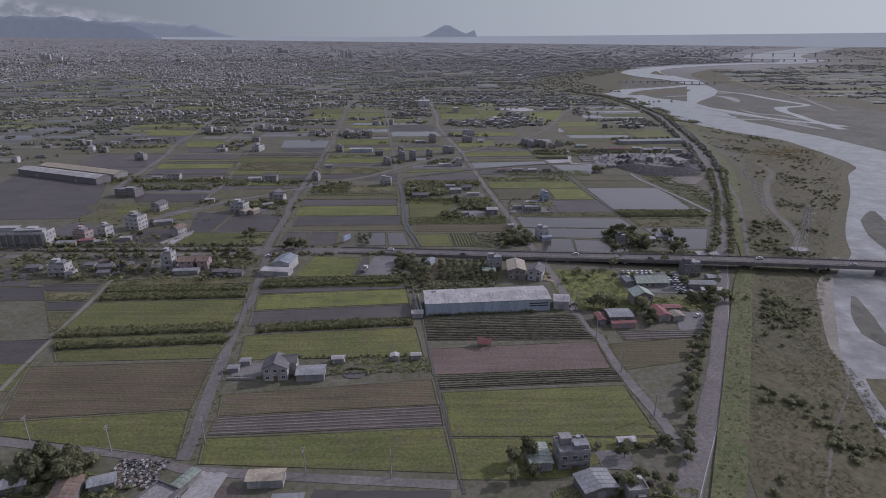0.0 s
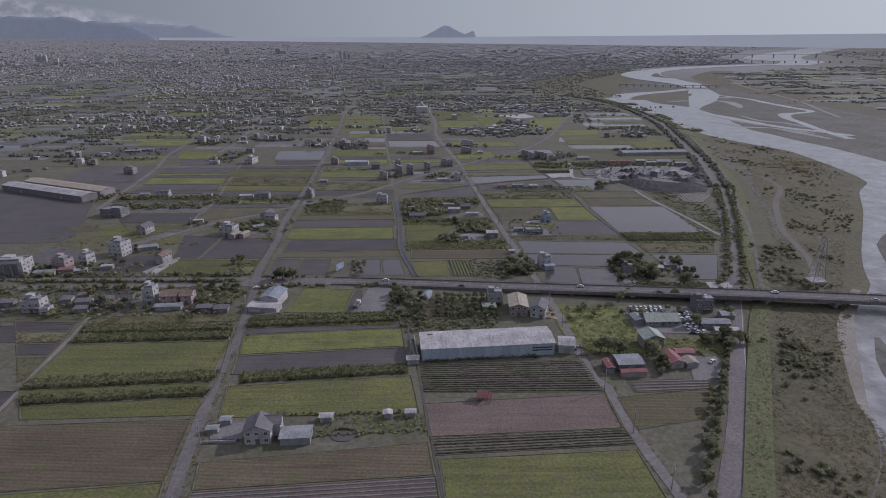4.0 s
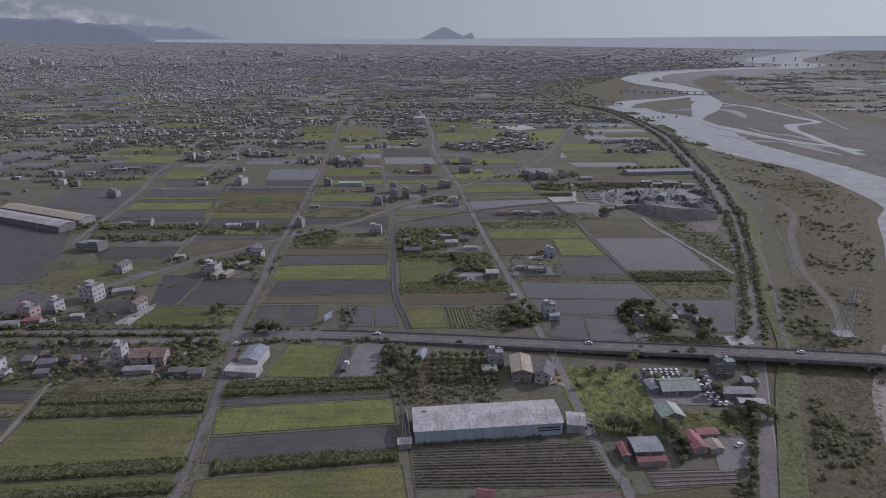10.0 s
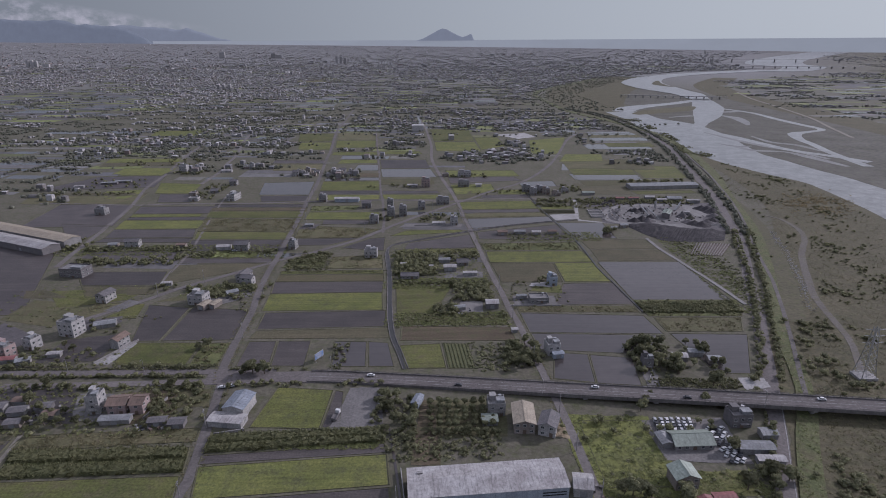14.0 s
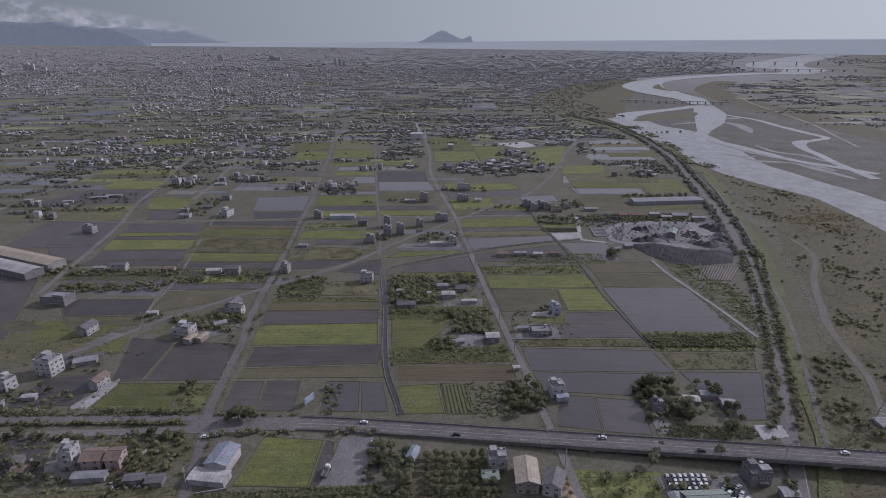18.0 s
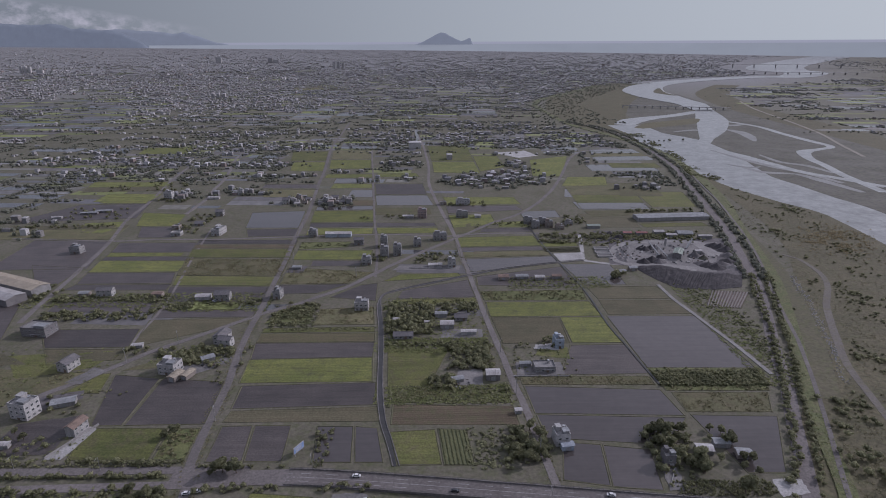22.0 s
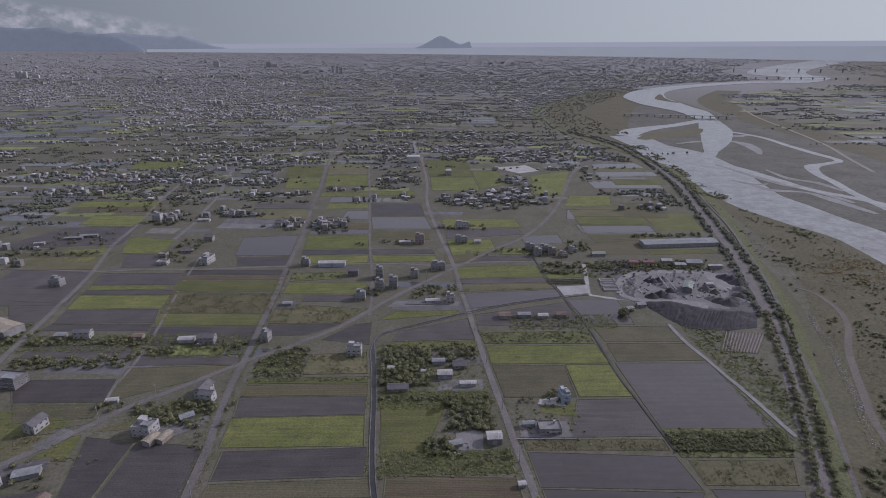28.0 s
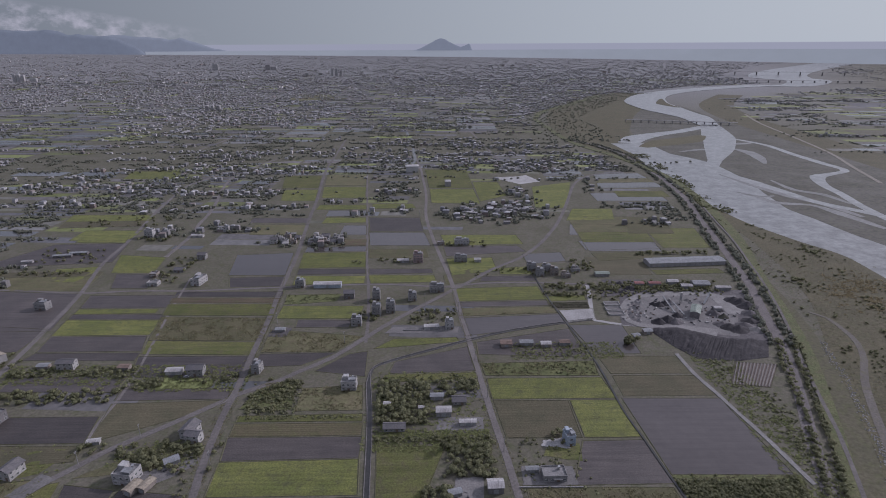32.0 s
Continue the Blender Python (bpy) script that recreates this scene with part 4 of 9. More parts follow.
ribbon("plot", [(105.9, 1142.8), (138.2, 1132.3), (170.4, 1121.7)], [6, 46, 6], M["p"], "pale bare building plot", "plot", z=0.2, skirt=0.02)

# ---- canal ----
CANAL = [(-14.7, 340.9), (-19.8, 360.8), (-24, 375.4), (-27.4, 399), (-29.9, 426.1), (-32.2, 456.2), (-35.3, 485.8), (-39, 513.3), (-38.9, 530), (-33.6, 538), (-16.1, 548.7), (9.1, 561.6), (34, 574.3), (63.9, 587.6), (112.4, 601.5), (135.2, 606.5)]
ribbon("canal", CANAL, 2.6, M["channel"], "narrow concrete irrigation canal with dark water", "canal", z=0.1)
for o in (-1.5, 1.5):
    ribbon("canal_wall", [(x + o, y) if y < 527 else (x, y + o * -1) for x, y in CANAL], 0.4, M["old_concrete"], "stained concrete canal kerb", "kerb", z=0.4, skirt=0.45)
ribbon("ditch", [(5.7, 130.2), (-1.9, 182.6), (-10.5, 242.6), (-19.6, 292.7)], 1.0, M["w"], "narrow dark drainage ditch between fields", "ditch", z=0.12)
ribbon("ditch", [(130.8, 406.3), (129, 420.1), (125.4, 453.7), (122.1, 478.2), (120, 537.8), (112.2, 598.2), (104.7, 659.6), (99.7, 732.6)], 1.3, M["channel"], "straight dark ditch between paddies", "ditch", z=0.36)

# ---- highway viaduct ----
DECK = [(-63.5, 334.5), (-46, 333.2), (0, 327.5), (25, 324), (60, 318.8), (112, 310.9), (150, 305.2), (200, 298.6), (332, 282)]
DECK_Z = [0.0, 0.2, 0.8, 1.2, 2.0, 3.4, 4.4, 4.8, 4.8]
viaduct = tagged(empty("highway_bridge"), "long grey concrete road bridge with railings on piers", "bridge")
deck, deck_path = ribbon("deck", DECK, 10.2, M["asphalt"], "", "", z=0.16, lift=DECK_Z, kind="deck", parent=viaduct, skirt=1.3)
for side in (-1, 1):
    line = []
    for i, p in enumerate(deck_path):
        d = deck_path[min(i + 1, len(deck_path) - 1)] - deck_path[max(i - 1, 0)]
        d.z = 0
        d.normalize()
        line.append(p + Vector((-d.y, d.x, 0)) * side * 5.0)
    ribbon("parapet", [(p.x, p.y) for p in line], 0.35, M["old_concrete"], "stained concrete kerb", "", z=0.75, lift=[p.z for p in line], kind="deck", parent=viaduct, skirt=1.9)
    ribbon("handrail", [(p.x, p.y) for p in line], 0.12, M["old_concrete"], "", "", z=1.35, lift=[p.z for p in line], kind="deck", parent=viaduct, skirt=0.12)
    post = solid((0, 0, 0, 0.22, 0.22, 0.65))
    first = None
    for i in range(len(line) - 1):
        a, b = line[i], line[i + 1]
        n = max(1, round((b - a).length / 2.6))
        for k in range(n):
            p = a + (b - a) * (k / n)
            if first is None:
                first = part("post", post, M["old_concrete"], viaduct)
                first.matrix_local = pose(p.x, p.y, p.z + 0.72)
            else:
                o = new("post", first.data)
                o.parent = viaduct
                o.matrix_local = pose(p.x, p.y, p.z + 0.72)
for off, dash in ((-2.4, True), (2.4, True), (0.0, False)):
    run = 0.0
    for a, b in zip(deck_path, deck_path[1:]):
        d = b - a
        l = d.length
        s = Vector((-d.y, d.x, 0)).normalized()
        n = max(1, round(l / 10))
        for k in range(n):
            p, q = a + d * (k / n), a + d * ((k + (0.4 if dash else 1.0)) / n)
            v = [p + s * (off - 0.08), q + s * (off - 0.08), q + s * (off + 0.08), p + s * (off + 0.08)]
            raw("lane_mark", [(c.x, c.y, c.z + 0.185) for c in v], [(0, 1, 2, 3)], M["paint"], viaduct)
def deck_at(x):
    """Middle and height of the carriageway at x."""
    p = min(deck_path, key=lambda c: abs(c.x - x))
    i = list(deck_path).index(p)
    q = deck_path[min(i + 1, len(deck_path) - 1)] if x >= p.x else deck_path[max(i - 1, 0)]
    t = 0.0 if abs(q.x - p.x) < 1e-6 else (x - p.x) / (q.x - p.x)
    return p.lerp(q, t)


for x in (40, 72, 104, 138, 172, 206, 240, 275, 310):
    c = deck_at(x)
    under = c.z - 1.14
    part("pier", solid((x, c.y, 0, 1.6, 6.0, under - 0.9), (x, c.y, under - 0.95, 2.0, 9.6, 0.95)), M["concrete"], viaduct)

# ---- far shore, island, mountains ----
def ridge(name, crest, base, depth, y_far, material, label, category, foot, plinth):
    """A range along x: crest(u) gives the height over the span base (x0, x1) at distance y_far."""
    n, m = 140, 8
    verts, faces = [], []
    for j in range(m + 1):
        for i in range(n + 1):
            u = i / n
            x = base[0] + (base[1] - base[0]) * u
            w = j / m
            prof = 1 - abs(2 * w - 1) ** 1.4
            h = (crest(u) + plinth) * prof * (0.98 + 0.08 * noise.noise((x * 0.012, w * 3, 2.2)))
            verts.append((x, y_far + depth * (w - 0.5), foot + h))
    for j in range(m):
        for i in range(n):
            p = j * (n + 1) + i
            faces.append((p, p + 1, p + n + 2, p + n + 1))
    ob = raw(name, verts, faces, material)
    for poly in ob.data.polygons:
        poly.use_smooth = True
    return tagged(ob, label, category, kind="structure")


def profile(*pts):
    """Heights above the foot, linear between (share of the span, height)."""
    def crest(u):
        for (a, h), (b, k) in zip(pts, pts[1:]):
            if a <= u <= b:
                return h + (k - h) * (u - a) / (b - a)
        return 0.0
    return crest


def span(*pts):
    """A crest from (x, height) pairs, as ridge() takes it: the profile and the span."""
    x0, x1 = pts[0][0], pts[-1][0]
    return profile(*[((x - x0) / (x1 - x0), h) for x, h in pts]), (x0, x1)


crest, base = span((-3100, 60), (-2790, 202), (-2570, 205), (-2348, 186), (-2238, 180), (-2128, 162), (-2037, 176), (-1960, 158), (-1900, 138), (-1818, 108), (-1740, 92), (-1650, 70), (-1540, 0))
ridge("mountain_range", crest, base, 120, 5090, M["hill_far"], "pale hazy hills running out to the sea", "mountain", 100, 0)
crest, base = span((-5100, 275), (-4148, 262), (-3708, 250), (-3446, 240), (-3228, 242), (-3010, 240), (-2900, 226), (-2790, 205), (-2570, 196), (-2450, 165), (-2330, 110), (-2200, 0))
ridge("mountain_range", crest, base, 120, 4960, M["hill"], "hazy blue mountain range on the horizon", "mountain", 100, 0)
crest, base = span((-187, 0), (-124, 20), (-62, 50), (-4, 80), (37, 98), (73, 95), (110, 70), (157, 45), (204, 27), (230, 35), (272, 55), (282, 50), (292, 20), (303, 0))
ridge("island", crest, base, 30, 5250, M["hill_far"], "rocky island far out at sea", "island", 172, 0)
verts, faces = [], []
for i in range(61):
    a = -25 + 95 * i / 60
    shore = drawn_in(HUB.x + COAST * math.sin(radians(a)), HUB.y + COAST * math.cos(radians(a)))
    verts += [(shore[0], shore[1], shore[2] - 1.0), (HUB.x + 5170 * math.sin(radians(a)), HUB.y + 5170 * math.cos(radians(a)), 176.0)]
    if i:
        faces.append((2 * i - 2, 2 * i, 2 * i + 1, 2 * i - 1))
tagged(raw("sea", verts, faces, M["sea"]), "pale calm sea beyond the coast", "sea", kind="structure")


def far_bridge(p, q, deck_z, spans, width):
    root = tagged(empty("river_bridge"), "low grey concrete bridge on piers across the river", "bridge", "river bridges")
    n = spans
    for k in range(n):
        bm = bmesh.new()
        ax, ay = lerp(p, q, k / n)
        bx, by = lerp(p, q, (k + 1) / n)
        a, b = Vector(drawn_in(ax, ay, deck_z)[:3]), Vector(drawn_in(bx, by, deck_z)[:3])
        s = drawn_in(ax, ay)[3]
        m = Matrix.Translation((a + b) / 2) @ Matrix.Rotation(math.atan2(b.y - a.y, b.x - a.x), 4, "Z") @ Matrix.Diagonal(((b - a).length, width * s, 1.5 * s, 1))
        bmesh.ops.create_cube(bm, size=1, matrix=m)
        part("span", bm, M["concrete"], root)
        part("pier", solid((a.x, a.y, a.z - deck_z * s, 1.8 * s, width * 0.7 * s, deck_z * s)), M["concrete"], root)


far_bridge((554.3, 1877.7), (836.9, 1789.6), 7, 14, 6)
far_bridge((1769.6, 3728.4), (2520.4, 3621), 12, 12, 16)
far_bridge((1911.6, 4681.8), (3134.7, 4554.9), 24, 8, 20)

# ---- plants ----
M["leaf"] = mat("tree_leaves", (0.156, 0.163, 0.0936), (0.24, 0.24, 0.138), 0.5, 2.5, rough=0.75, vary=0.3, bump=0.3, thin=0.5)
M["leaf2"] = mat("bush_leaves", (0.171, 0.177, 0.0976), (0.262, 0.26, 0.146), 0.08, 1.5, rough=0.75, bump=0.3, island=True, vary=0.35, thin=0.5)
M["cane"] = mat("cane_leaves", (0.13, 0.138, 0.066), (0.18, 0.178, 0.09), 0.1, 1.5, rough=0.7, bump=0.3, island=True, vary=0.3, thin=0.5)
M["crop"] = mat("dark_crop_leaves", (0.15, 0.152, 0.10), (0.215, 0.21, 0.14), 0.2, 2.0, rough=0.8, bump=0.4, thin=0.5, vary=0.3)
M["mulch"] = mat("plastic_mulch", (0.175, 0.158, 0.14), (0.125, 0.11, 0.098), 0.15, 1.0, rough=0.45, bump=0.2)
M["bark"] = mat("bark", (0.10, 0.08, 0.06), (0.14, 0.115, 0.09), 1.0, 6.0, bump=0.5)
rng = np.random.default_rng(7)


def leaf_cloud(blobs, count, size, flat=0.8):
    """Leafy quads spread over the skins of blobs (x, y, z, radius)."""
    verts, faces = [], []
    total = sum(b[3] ** 2 for b in blobs)
    for b in blobs:
        for _ in range(max(6, int(count * b[3] ** 2 / total))):
            d = rng.normal(size=3)
            d /= np.linalg.norm(d)
            if d[2] < -0.55:
                d[2] *= -0.6
            p = np.array(b[:3]) + d * np.array((1, 1, flat)) * b[3] * rng.uniform(0.72, 1.08)
            nrm = d + rng.normal(size=3) * 0.55
            nrm /= np.linalg.norm(nrm)
            t = np.cross(nrm, rng.normal(size=3))
            t /= np.linalg.norm(t)
            u = np.cross(nrm, t)
            s = size * rng.uniform(0.6, 1.35)
            k = len(verts)
            verts += [tuple(p + t * s + u * s * 0.25), tuple(p + u * s * 0.8 - nrm * s * 0.25), tuple(p - t * s * 0.9 - u * s * 0.2), tuple(p - u * s * 0.75 - nrm * s * 0.2)]
            faces.append((k, k + 1, k + 2, k + 3))
    return verts, faces


def inner(blobs, verts, faces, shrink=0.8):
    """A lumpy dark core, so that a crown is not see-through."""
    for b in blobs:
        k = len(verts)
        rings, seg = 4, 7
        for i in range(rings + 1):
            th = math.pi * i / rings
            for j in range(seg):
                ph = 2 * math.pi * j / seg
                r = b[3] * shrink * rng.uniform(0.85, 1.1)
                verts.append((b[0] + r * math.sin(th) * math.cos(ph), b[1] + r * math.sin(th) * math.sin(ph), b[2] + 0.8 * r * math.cos(th)))
        for i in range(rings):
            for j in range(seg):
                p, q = k + i * seg + j, k + i * seg + (j + 1) % seg
                faces.append((p, q, q + seg, p + seg))


def limb(bm, p, q, r0, r1, seg=6):
    d = (q - p).normalized()
    a = d.orthogonal().normalized()
    b = d.cross(a)
    rings = []
    for c, r in ((p, r0), (q, r1)):
        rings.append([bm.verts.new(c + (a * math.cos(2 * math.pi * k / seg) + b * math.sin(2 * math.pi * k / seg)) * r) for k in range(seg)])
    for k in range(seg):
        bm.faces.new((rings[0][k], rings[0][(k + 1) % seg], rings[1][(k + 1) % seg], rings[1][k]))
    bm.faces.new(rings[1])


def make_tree(kind):
    """kind: height, spread, share of bare trunk."""
    h, w, bare = kind
    root = empty("tree")
    blobs = []
    n = 7
    for k in range(n):
        a = 2 * math.pi * k / n + rng.uniform(-0.4, 0.4)
        rr = w * rng.uniform(0.25, 0.62) if k else 0
        zz = h * (bare + (1 - bare) * rng.uniform(0.35, 0.75)) if k else h * (bare + (1 - bare) * 0.68)
        blobs.append((rr * math.cos(a), rr * math.sin(a), zz, w * rng.uniform(0.34, 0.5)))
    v, f = leaf_cloud(blobs, 420, w * 0.15)
    inner(blobs, v, f)
    bm = bmesh.new()
    limb(bm, Vector((0, 0, -0.2)), Vector((0.05 * h, 0, h * bare)), 0.05 * h * 0.7, 0.035 * h * 0.7, 7)
    for b in blobs[1:6]:
        limb(bm, Vector((0.05 * h, 0, h * bare * 0.9)), Vector(b[:3]), 0.02 * h, 0.008 * h, 5)
    part("trunk", bm, M["bark"], root)
    raw("crown", v, f, M["leaf"], root)
    return tagged(root, "broad dark green leafy tree with a dense crown", "tree", "farmland trees")


TREES = [make_tree(k) for k in ((7.0, 3.6, 0.28), (6.0, 3.0, 0.2), (8.5, 4.2, 0.3), (5.0, 2.8, 0.15), (4.0, 2.2, 0.12))]
used = set()
PLANTED, MORE = [], []


def tree(x, y, size=1.0, pick=None):
    i = pick if pick is not None else int(rng.integers(0, 4))
    s = size * rng.uniform(0.8, 1.2)
    m = pose(x, y, 0, 0, 0, rng.uniform(-0.1, 363.1))
    if len(PLANTED) > 285:
        MORE.append((x, y, 0.6, rng.uniform(0, 6.3), s * 5.2, s * 5.2, s * 5.0))
        return
    PLANTED.append((x, y))
    if i not in used:
        used.add(i)
        TREES[i].matrix_world = m
        return
    o = copy_thing(TREES[i], m)
    o.scale = (s, s, s * rng.uniform(0.85, 1.15))


def grove(x0, x1, y0, y1, n, size=1.0, pick=None):
    placed = []
    for _ in range(n * 6):
        if len(placed) >= n:
            break
        p = (rng.uniform(x0, x1), rng.uniform(y0, y1))
        if all(math.dist(p, q) > 2.6 * size for q in placed):
            placed.append(p)
            tree(*p, size, pick)


def tree_row(points, step, size=1.0, pick=None, wander=0.8):
    for p, q in zip(points, points[1:]):
        n = max(1, int(math.dist(p, q) / step))
        for k in range(n):
            x, y = lerp(p, q, (k + rng.uniform(0, 0.5)) / n)
            tree(x + rng.uniform(-wander, wander), y + rng.uniform(-wander, wander), size, pick)


for x, y in ((-96.5, 337.6), (-93.3, 337.5), (-90.5, 338.9), (-87, 337.4), (-98.6, 336.2)):
    tree(x, y, 0.6)
# trees round the scrapyard, the sheds and the houses by the highway
for x, y in ((93.6, 246.3), (95.1, 243.2), (96.9, 241.2), (92.6, 237.3), (95.3, 235.4), (92.6, 232.6), (94.5, 250.4), (70.7, 253.9), (72.2, 251.7), (75, 250.6), (78.4, 251.7), (81.4, 249.5), (131.7, 316), (126.8, 308.9), (136.8, 320.8), (95.3, 303.2), (99.5, 309.3), (103.4, 314), (131.8, 260.4), (137.1, 263.2), (137.6, 257.6), (130.6, 252.2), (124.6, 275.5), (119.5, 253.4)):
    tree(x, y, rng.uniform(0.7, 1.1))
for x, y in ((-201.4, 324.1), (-196.9, 325.4), (-192.2, 327), (-184.8, 325.2), (-178.6, 323.8), (-190, 311.5), (-181.4, 306.4), (-174.1, 303.6), (-169.1, 304.7), (-159.6, 297.2), (-154.1, 296.1), (-181.5, 297.5), (-173.5, 296.3), (-166.2, 296.2), (-133.5, 318.5), (-128, 310.7), (-122.9, 304.1), (-126.4, 301.2), (-128.3, 324.4), (-121.6, 324.3), (-115.6, 326), (-206.7, 366.3), (-199.3, 361.7), (-219, 362), (-210.4, 358.1), (-200.8, 350), (-216.9, 350.3), (-190.6, 349.9), (-130.3, 362.4), (-125.1, 356.8), (-126.3, 365.1)):
    tree(x, y, rng.uniform(0.45, 0.85))
grove(-125.1, -106.8, 134.1, 145.3, 16, 0.9)
grove(-152.6, -120, 131.1, 143.4, 8, 0.8)
grove(48.1, 66.2, 125.9, 136, 9, 0.7)
grove(19.9, 26.9, 135.2, 145.4, 4, 0.8)
grove(52.1, 72.2, 145.1, 151.1, 7, 0.55)
tree_row([(74.3, 142), (86.3, 174), (108.6, 213.7), (129.1, 251.5), (149.8, 293.4)], 4.2, 0.62)
tree_row([(90.3, 185), (110.7, 223.7)], 6, 0.5)
grove(-18.6, 26.1, 276.5, 285.5, 10, 0.6, 4)
for i in range(8):
    for j in range(6):
        tree(-1 + i * 3.9 + rng.uniform(-0.5, 0.5), 288 + j * 4.2 + rng.uniform(-0.5, 0.5), 0.95, 4)
grove(-27.8, -8.4, 286.7, 315.8, 20, 0.62)
grove(38.6, 56.9, 340.5, 366.8, 26, 0.8)
grove(111.7, 126.9, 333.9, 364.2, 16, 0.9)
grove(123.8, 152.1, 331.7, 343.8, 9, 0.7)
grove(136.1, 154.3, 353.9, 366, 6, 0.7)
grove(10.3, 38.8, 427.8, 448.5, 14, 0.8)
grove(151.7, 152.7, 566.4, 567.5, 1, 1.5, 2)
grove(16.3, 44.8, 395.3, 407.5, 8, 0.5)
grove(-30.6, 2.2, 473.6, 515.1, 40, 0.75)
grove(8.4, 32.9, 502.3, 514.8, 6, 0.7)

grove(71.5, 81.7, 451.1, 460.4, 4, 0.9)
grove(51.1, 79.6, 450.2, 454.3, 5, 0.5)
grove(153.7, 159.8, 563.2, 569.5, 2, 1.1)
tree_row([(-241.2, 345.7), (-114.7, 343.7)], 5.5, 0.42)
tree_row([(-308.4, 341.2), (-230.9, 335.5), (-118.8, 334.7)], 6.5, 0.4)
grove(-261.8, -220.6, 344.7, 356.8, 9, 0.7)
grove(-256.7, -153.7, 287, 326.3, 26, 0.7)
grove(-138.2, -112.6, 287.5, 300.5, 8, 0.5)
grove(-220.6, -184.5, 349.5, 362.6, 7, 0.6)
grove(-169, -122.8, 423, 454, 13, 0.6)
grove(60.7, 131.6, 286.8, 301.9, 12, 0.75)
grove(121.2, 151.4, 256.5, 263.5, 9, 0.7)
grove(76.6, 96.8, 241.9, 255.8, 7, 0.55)
grove(56.6, 64.7, 264, 292.1, 6, 0.6)
grove(-75.8, -18.6, 280.9, 286.9, 12, 0.45)
grove(-56.3, -48.1, 341.3, 368.6, 6, 0.5)
tree_row([(168.2, 317.4), (184.6, 351.6), (212.2, 410.1), (247.5, 491.9), (281.8, 566)], 7.5, 0.55)
tree_row([(156.1, 317.5), (172.4, 346.6), (201.1, 407.2), (237.3, 488.9), (267.6, 568.3)], 6.0, 0.62)
grove(192.6, 232.9, 317.1, 353.4, 12, 0.8)
grove(202.9, 243.2, 351.3, 391.8, 10, 0.7)



def bosk(x0, x1, y0, y1, n, size=1.0):
    """A closed stand of garden trees."""
    for _ in range(n):
        s = size * rng.uniform(2.4, 5.6)
        MORE.append((rng.uniform(x0, x1), rng.uniform(y0, y1), 0, rng.uniform(0, 6.3), s, s, s * rng.uniform(0.8, 1.15)))


bosk(-128.2, -105.8, 131, 144.3, 46, 0.9); bosk(-152.6, -128.1, 127.1, 139.4, 40, 0.7); bosk(-101.6, -83.4, 124.7, 137, 26, 0.5); bosk(-308.4, -118.8, 343.1, 346.5, 42, 0.8); bosk(-308.4, -114.7, 324.3, 328.3, 38, 0.75); bosk(-241.2, -118.8, 333.9, 336.6, 36, 0.75); bosk(-133.2, -110.6, 301.5, 324.6, 34, 0.7); bosk(-108.5, -65.5, 340.1, 342.1, 20, 0.5); bosk(-98.3, -63.5, 325.3, 329, 22, 0.6); bosk(-114.7, -98.3, 299.4, 325.5, 20, 0.7); bosk(-61.5, -24.7, 325, 329.1, 14, 0.7)
for i in range(9):
    for j in range(12):
        bosk(-30.5 + 3.75 * i, -29 + 3.75 * i, 470 + 3.75 * j, 471 + 3.75 * j, 1, 1.0)
bosk(-28, -7, 284, 316, 70, 0.62); bosk(-20, 27, 271, 284, 90, 0.4); bosk(-5, 30, 284, 289, 26, 0.5)
bosk(4.3, 33.9, 499.2, 515.8, 36, 0.9); bosk(10.3, 38.8, 423.8, 450.5, 80, 0.95); bosk(0, 14.3, 403.6, 415.8, 22, 0.9); bosk(-28.5, 38.9, 452.8, 456.9, 46, 0.6)
bosk(131.2, 192, 405.4, 419.6, 110, 0.55); bosk(107.4, 144.3, 667, 680.6, 40, 0.9); bosk(220.8, 298.5, 756.5, 767, 40, 0.9); bosk(-15.1, 23, 600.4, 627.6, 60, 0.7); bosk(103.2, 142.1, 651.3, 661.8, 30, 0.8); bosk(140.6, 165.2, 713.9, 745.5, 30, 0.9); bosk(-114.7, -83.9, 480.6, 509.7, 60, 0.6); bosk(149.6, 153.7, 563.3, 569.5, 6, 1.4)
for line in (((160.2, 327.5), (173.4, 343.6), (228, 466.3), (251, 535.3), (267.7, 572.4)), ((174.3, 327.4), (227.7, 443.7), (268.4, 548.6), (281.9, 572.3))):
    for p, q in zip(line, line[1:]):
        for k in range(int(math.dist(p, q) / 3.0)):
            x, y = lerp(p, q, k * 3.0 / math.dist(p, q))
            bosk(x - 1.2, x + 1.2, y - 1, y + 1, 1, 0.8)

bosk(-133, -114.5, 409.7, 452.8, 26, 0.7); bosk(-172.1, -143.3, 433.4, 452, 40, 0.8); bosk(-148.5, -122.8, 443.6, 453.9, 24, 0.9); bosk(-194.8, -176.2, 441.9, 452.3, 12, 0.8)
bosk(-279.9, -200.3, 492.3, 507.9, 130, 0.8); bosk(-286.4, -262.5, 523.9, 534.4, 16, 0.9); bosk(-238.7, -203.6, 523.4, 535.9, 30, 0.75); bosk(-201.4, -176.6, 508.5, 521, 34, 0.7); bosk(-149.8, -125.1, 514.2, 524.6, 18, 0.7)
bosk(-110.7, -81.9, 507.6, 519, 30, 0.7); bosk(-269.5, -243.4, 689.9, 762.1, 40, 0.9); bosk(-309.3, -290.6, 515.8, 556.6, 26, 0.9); bosk(-343.9, -308.2, 816.6, 840.2, 26)
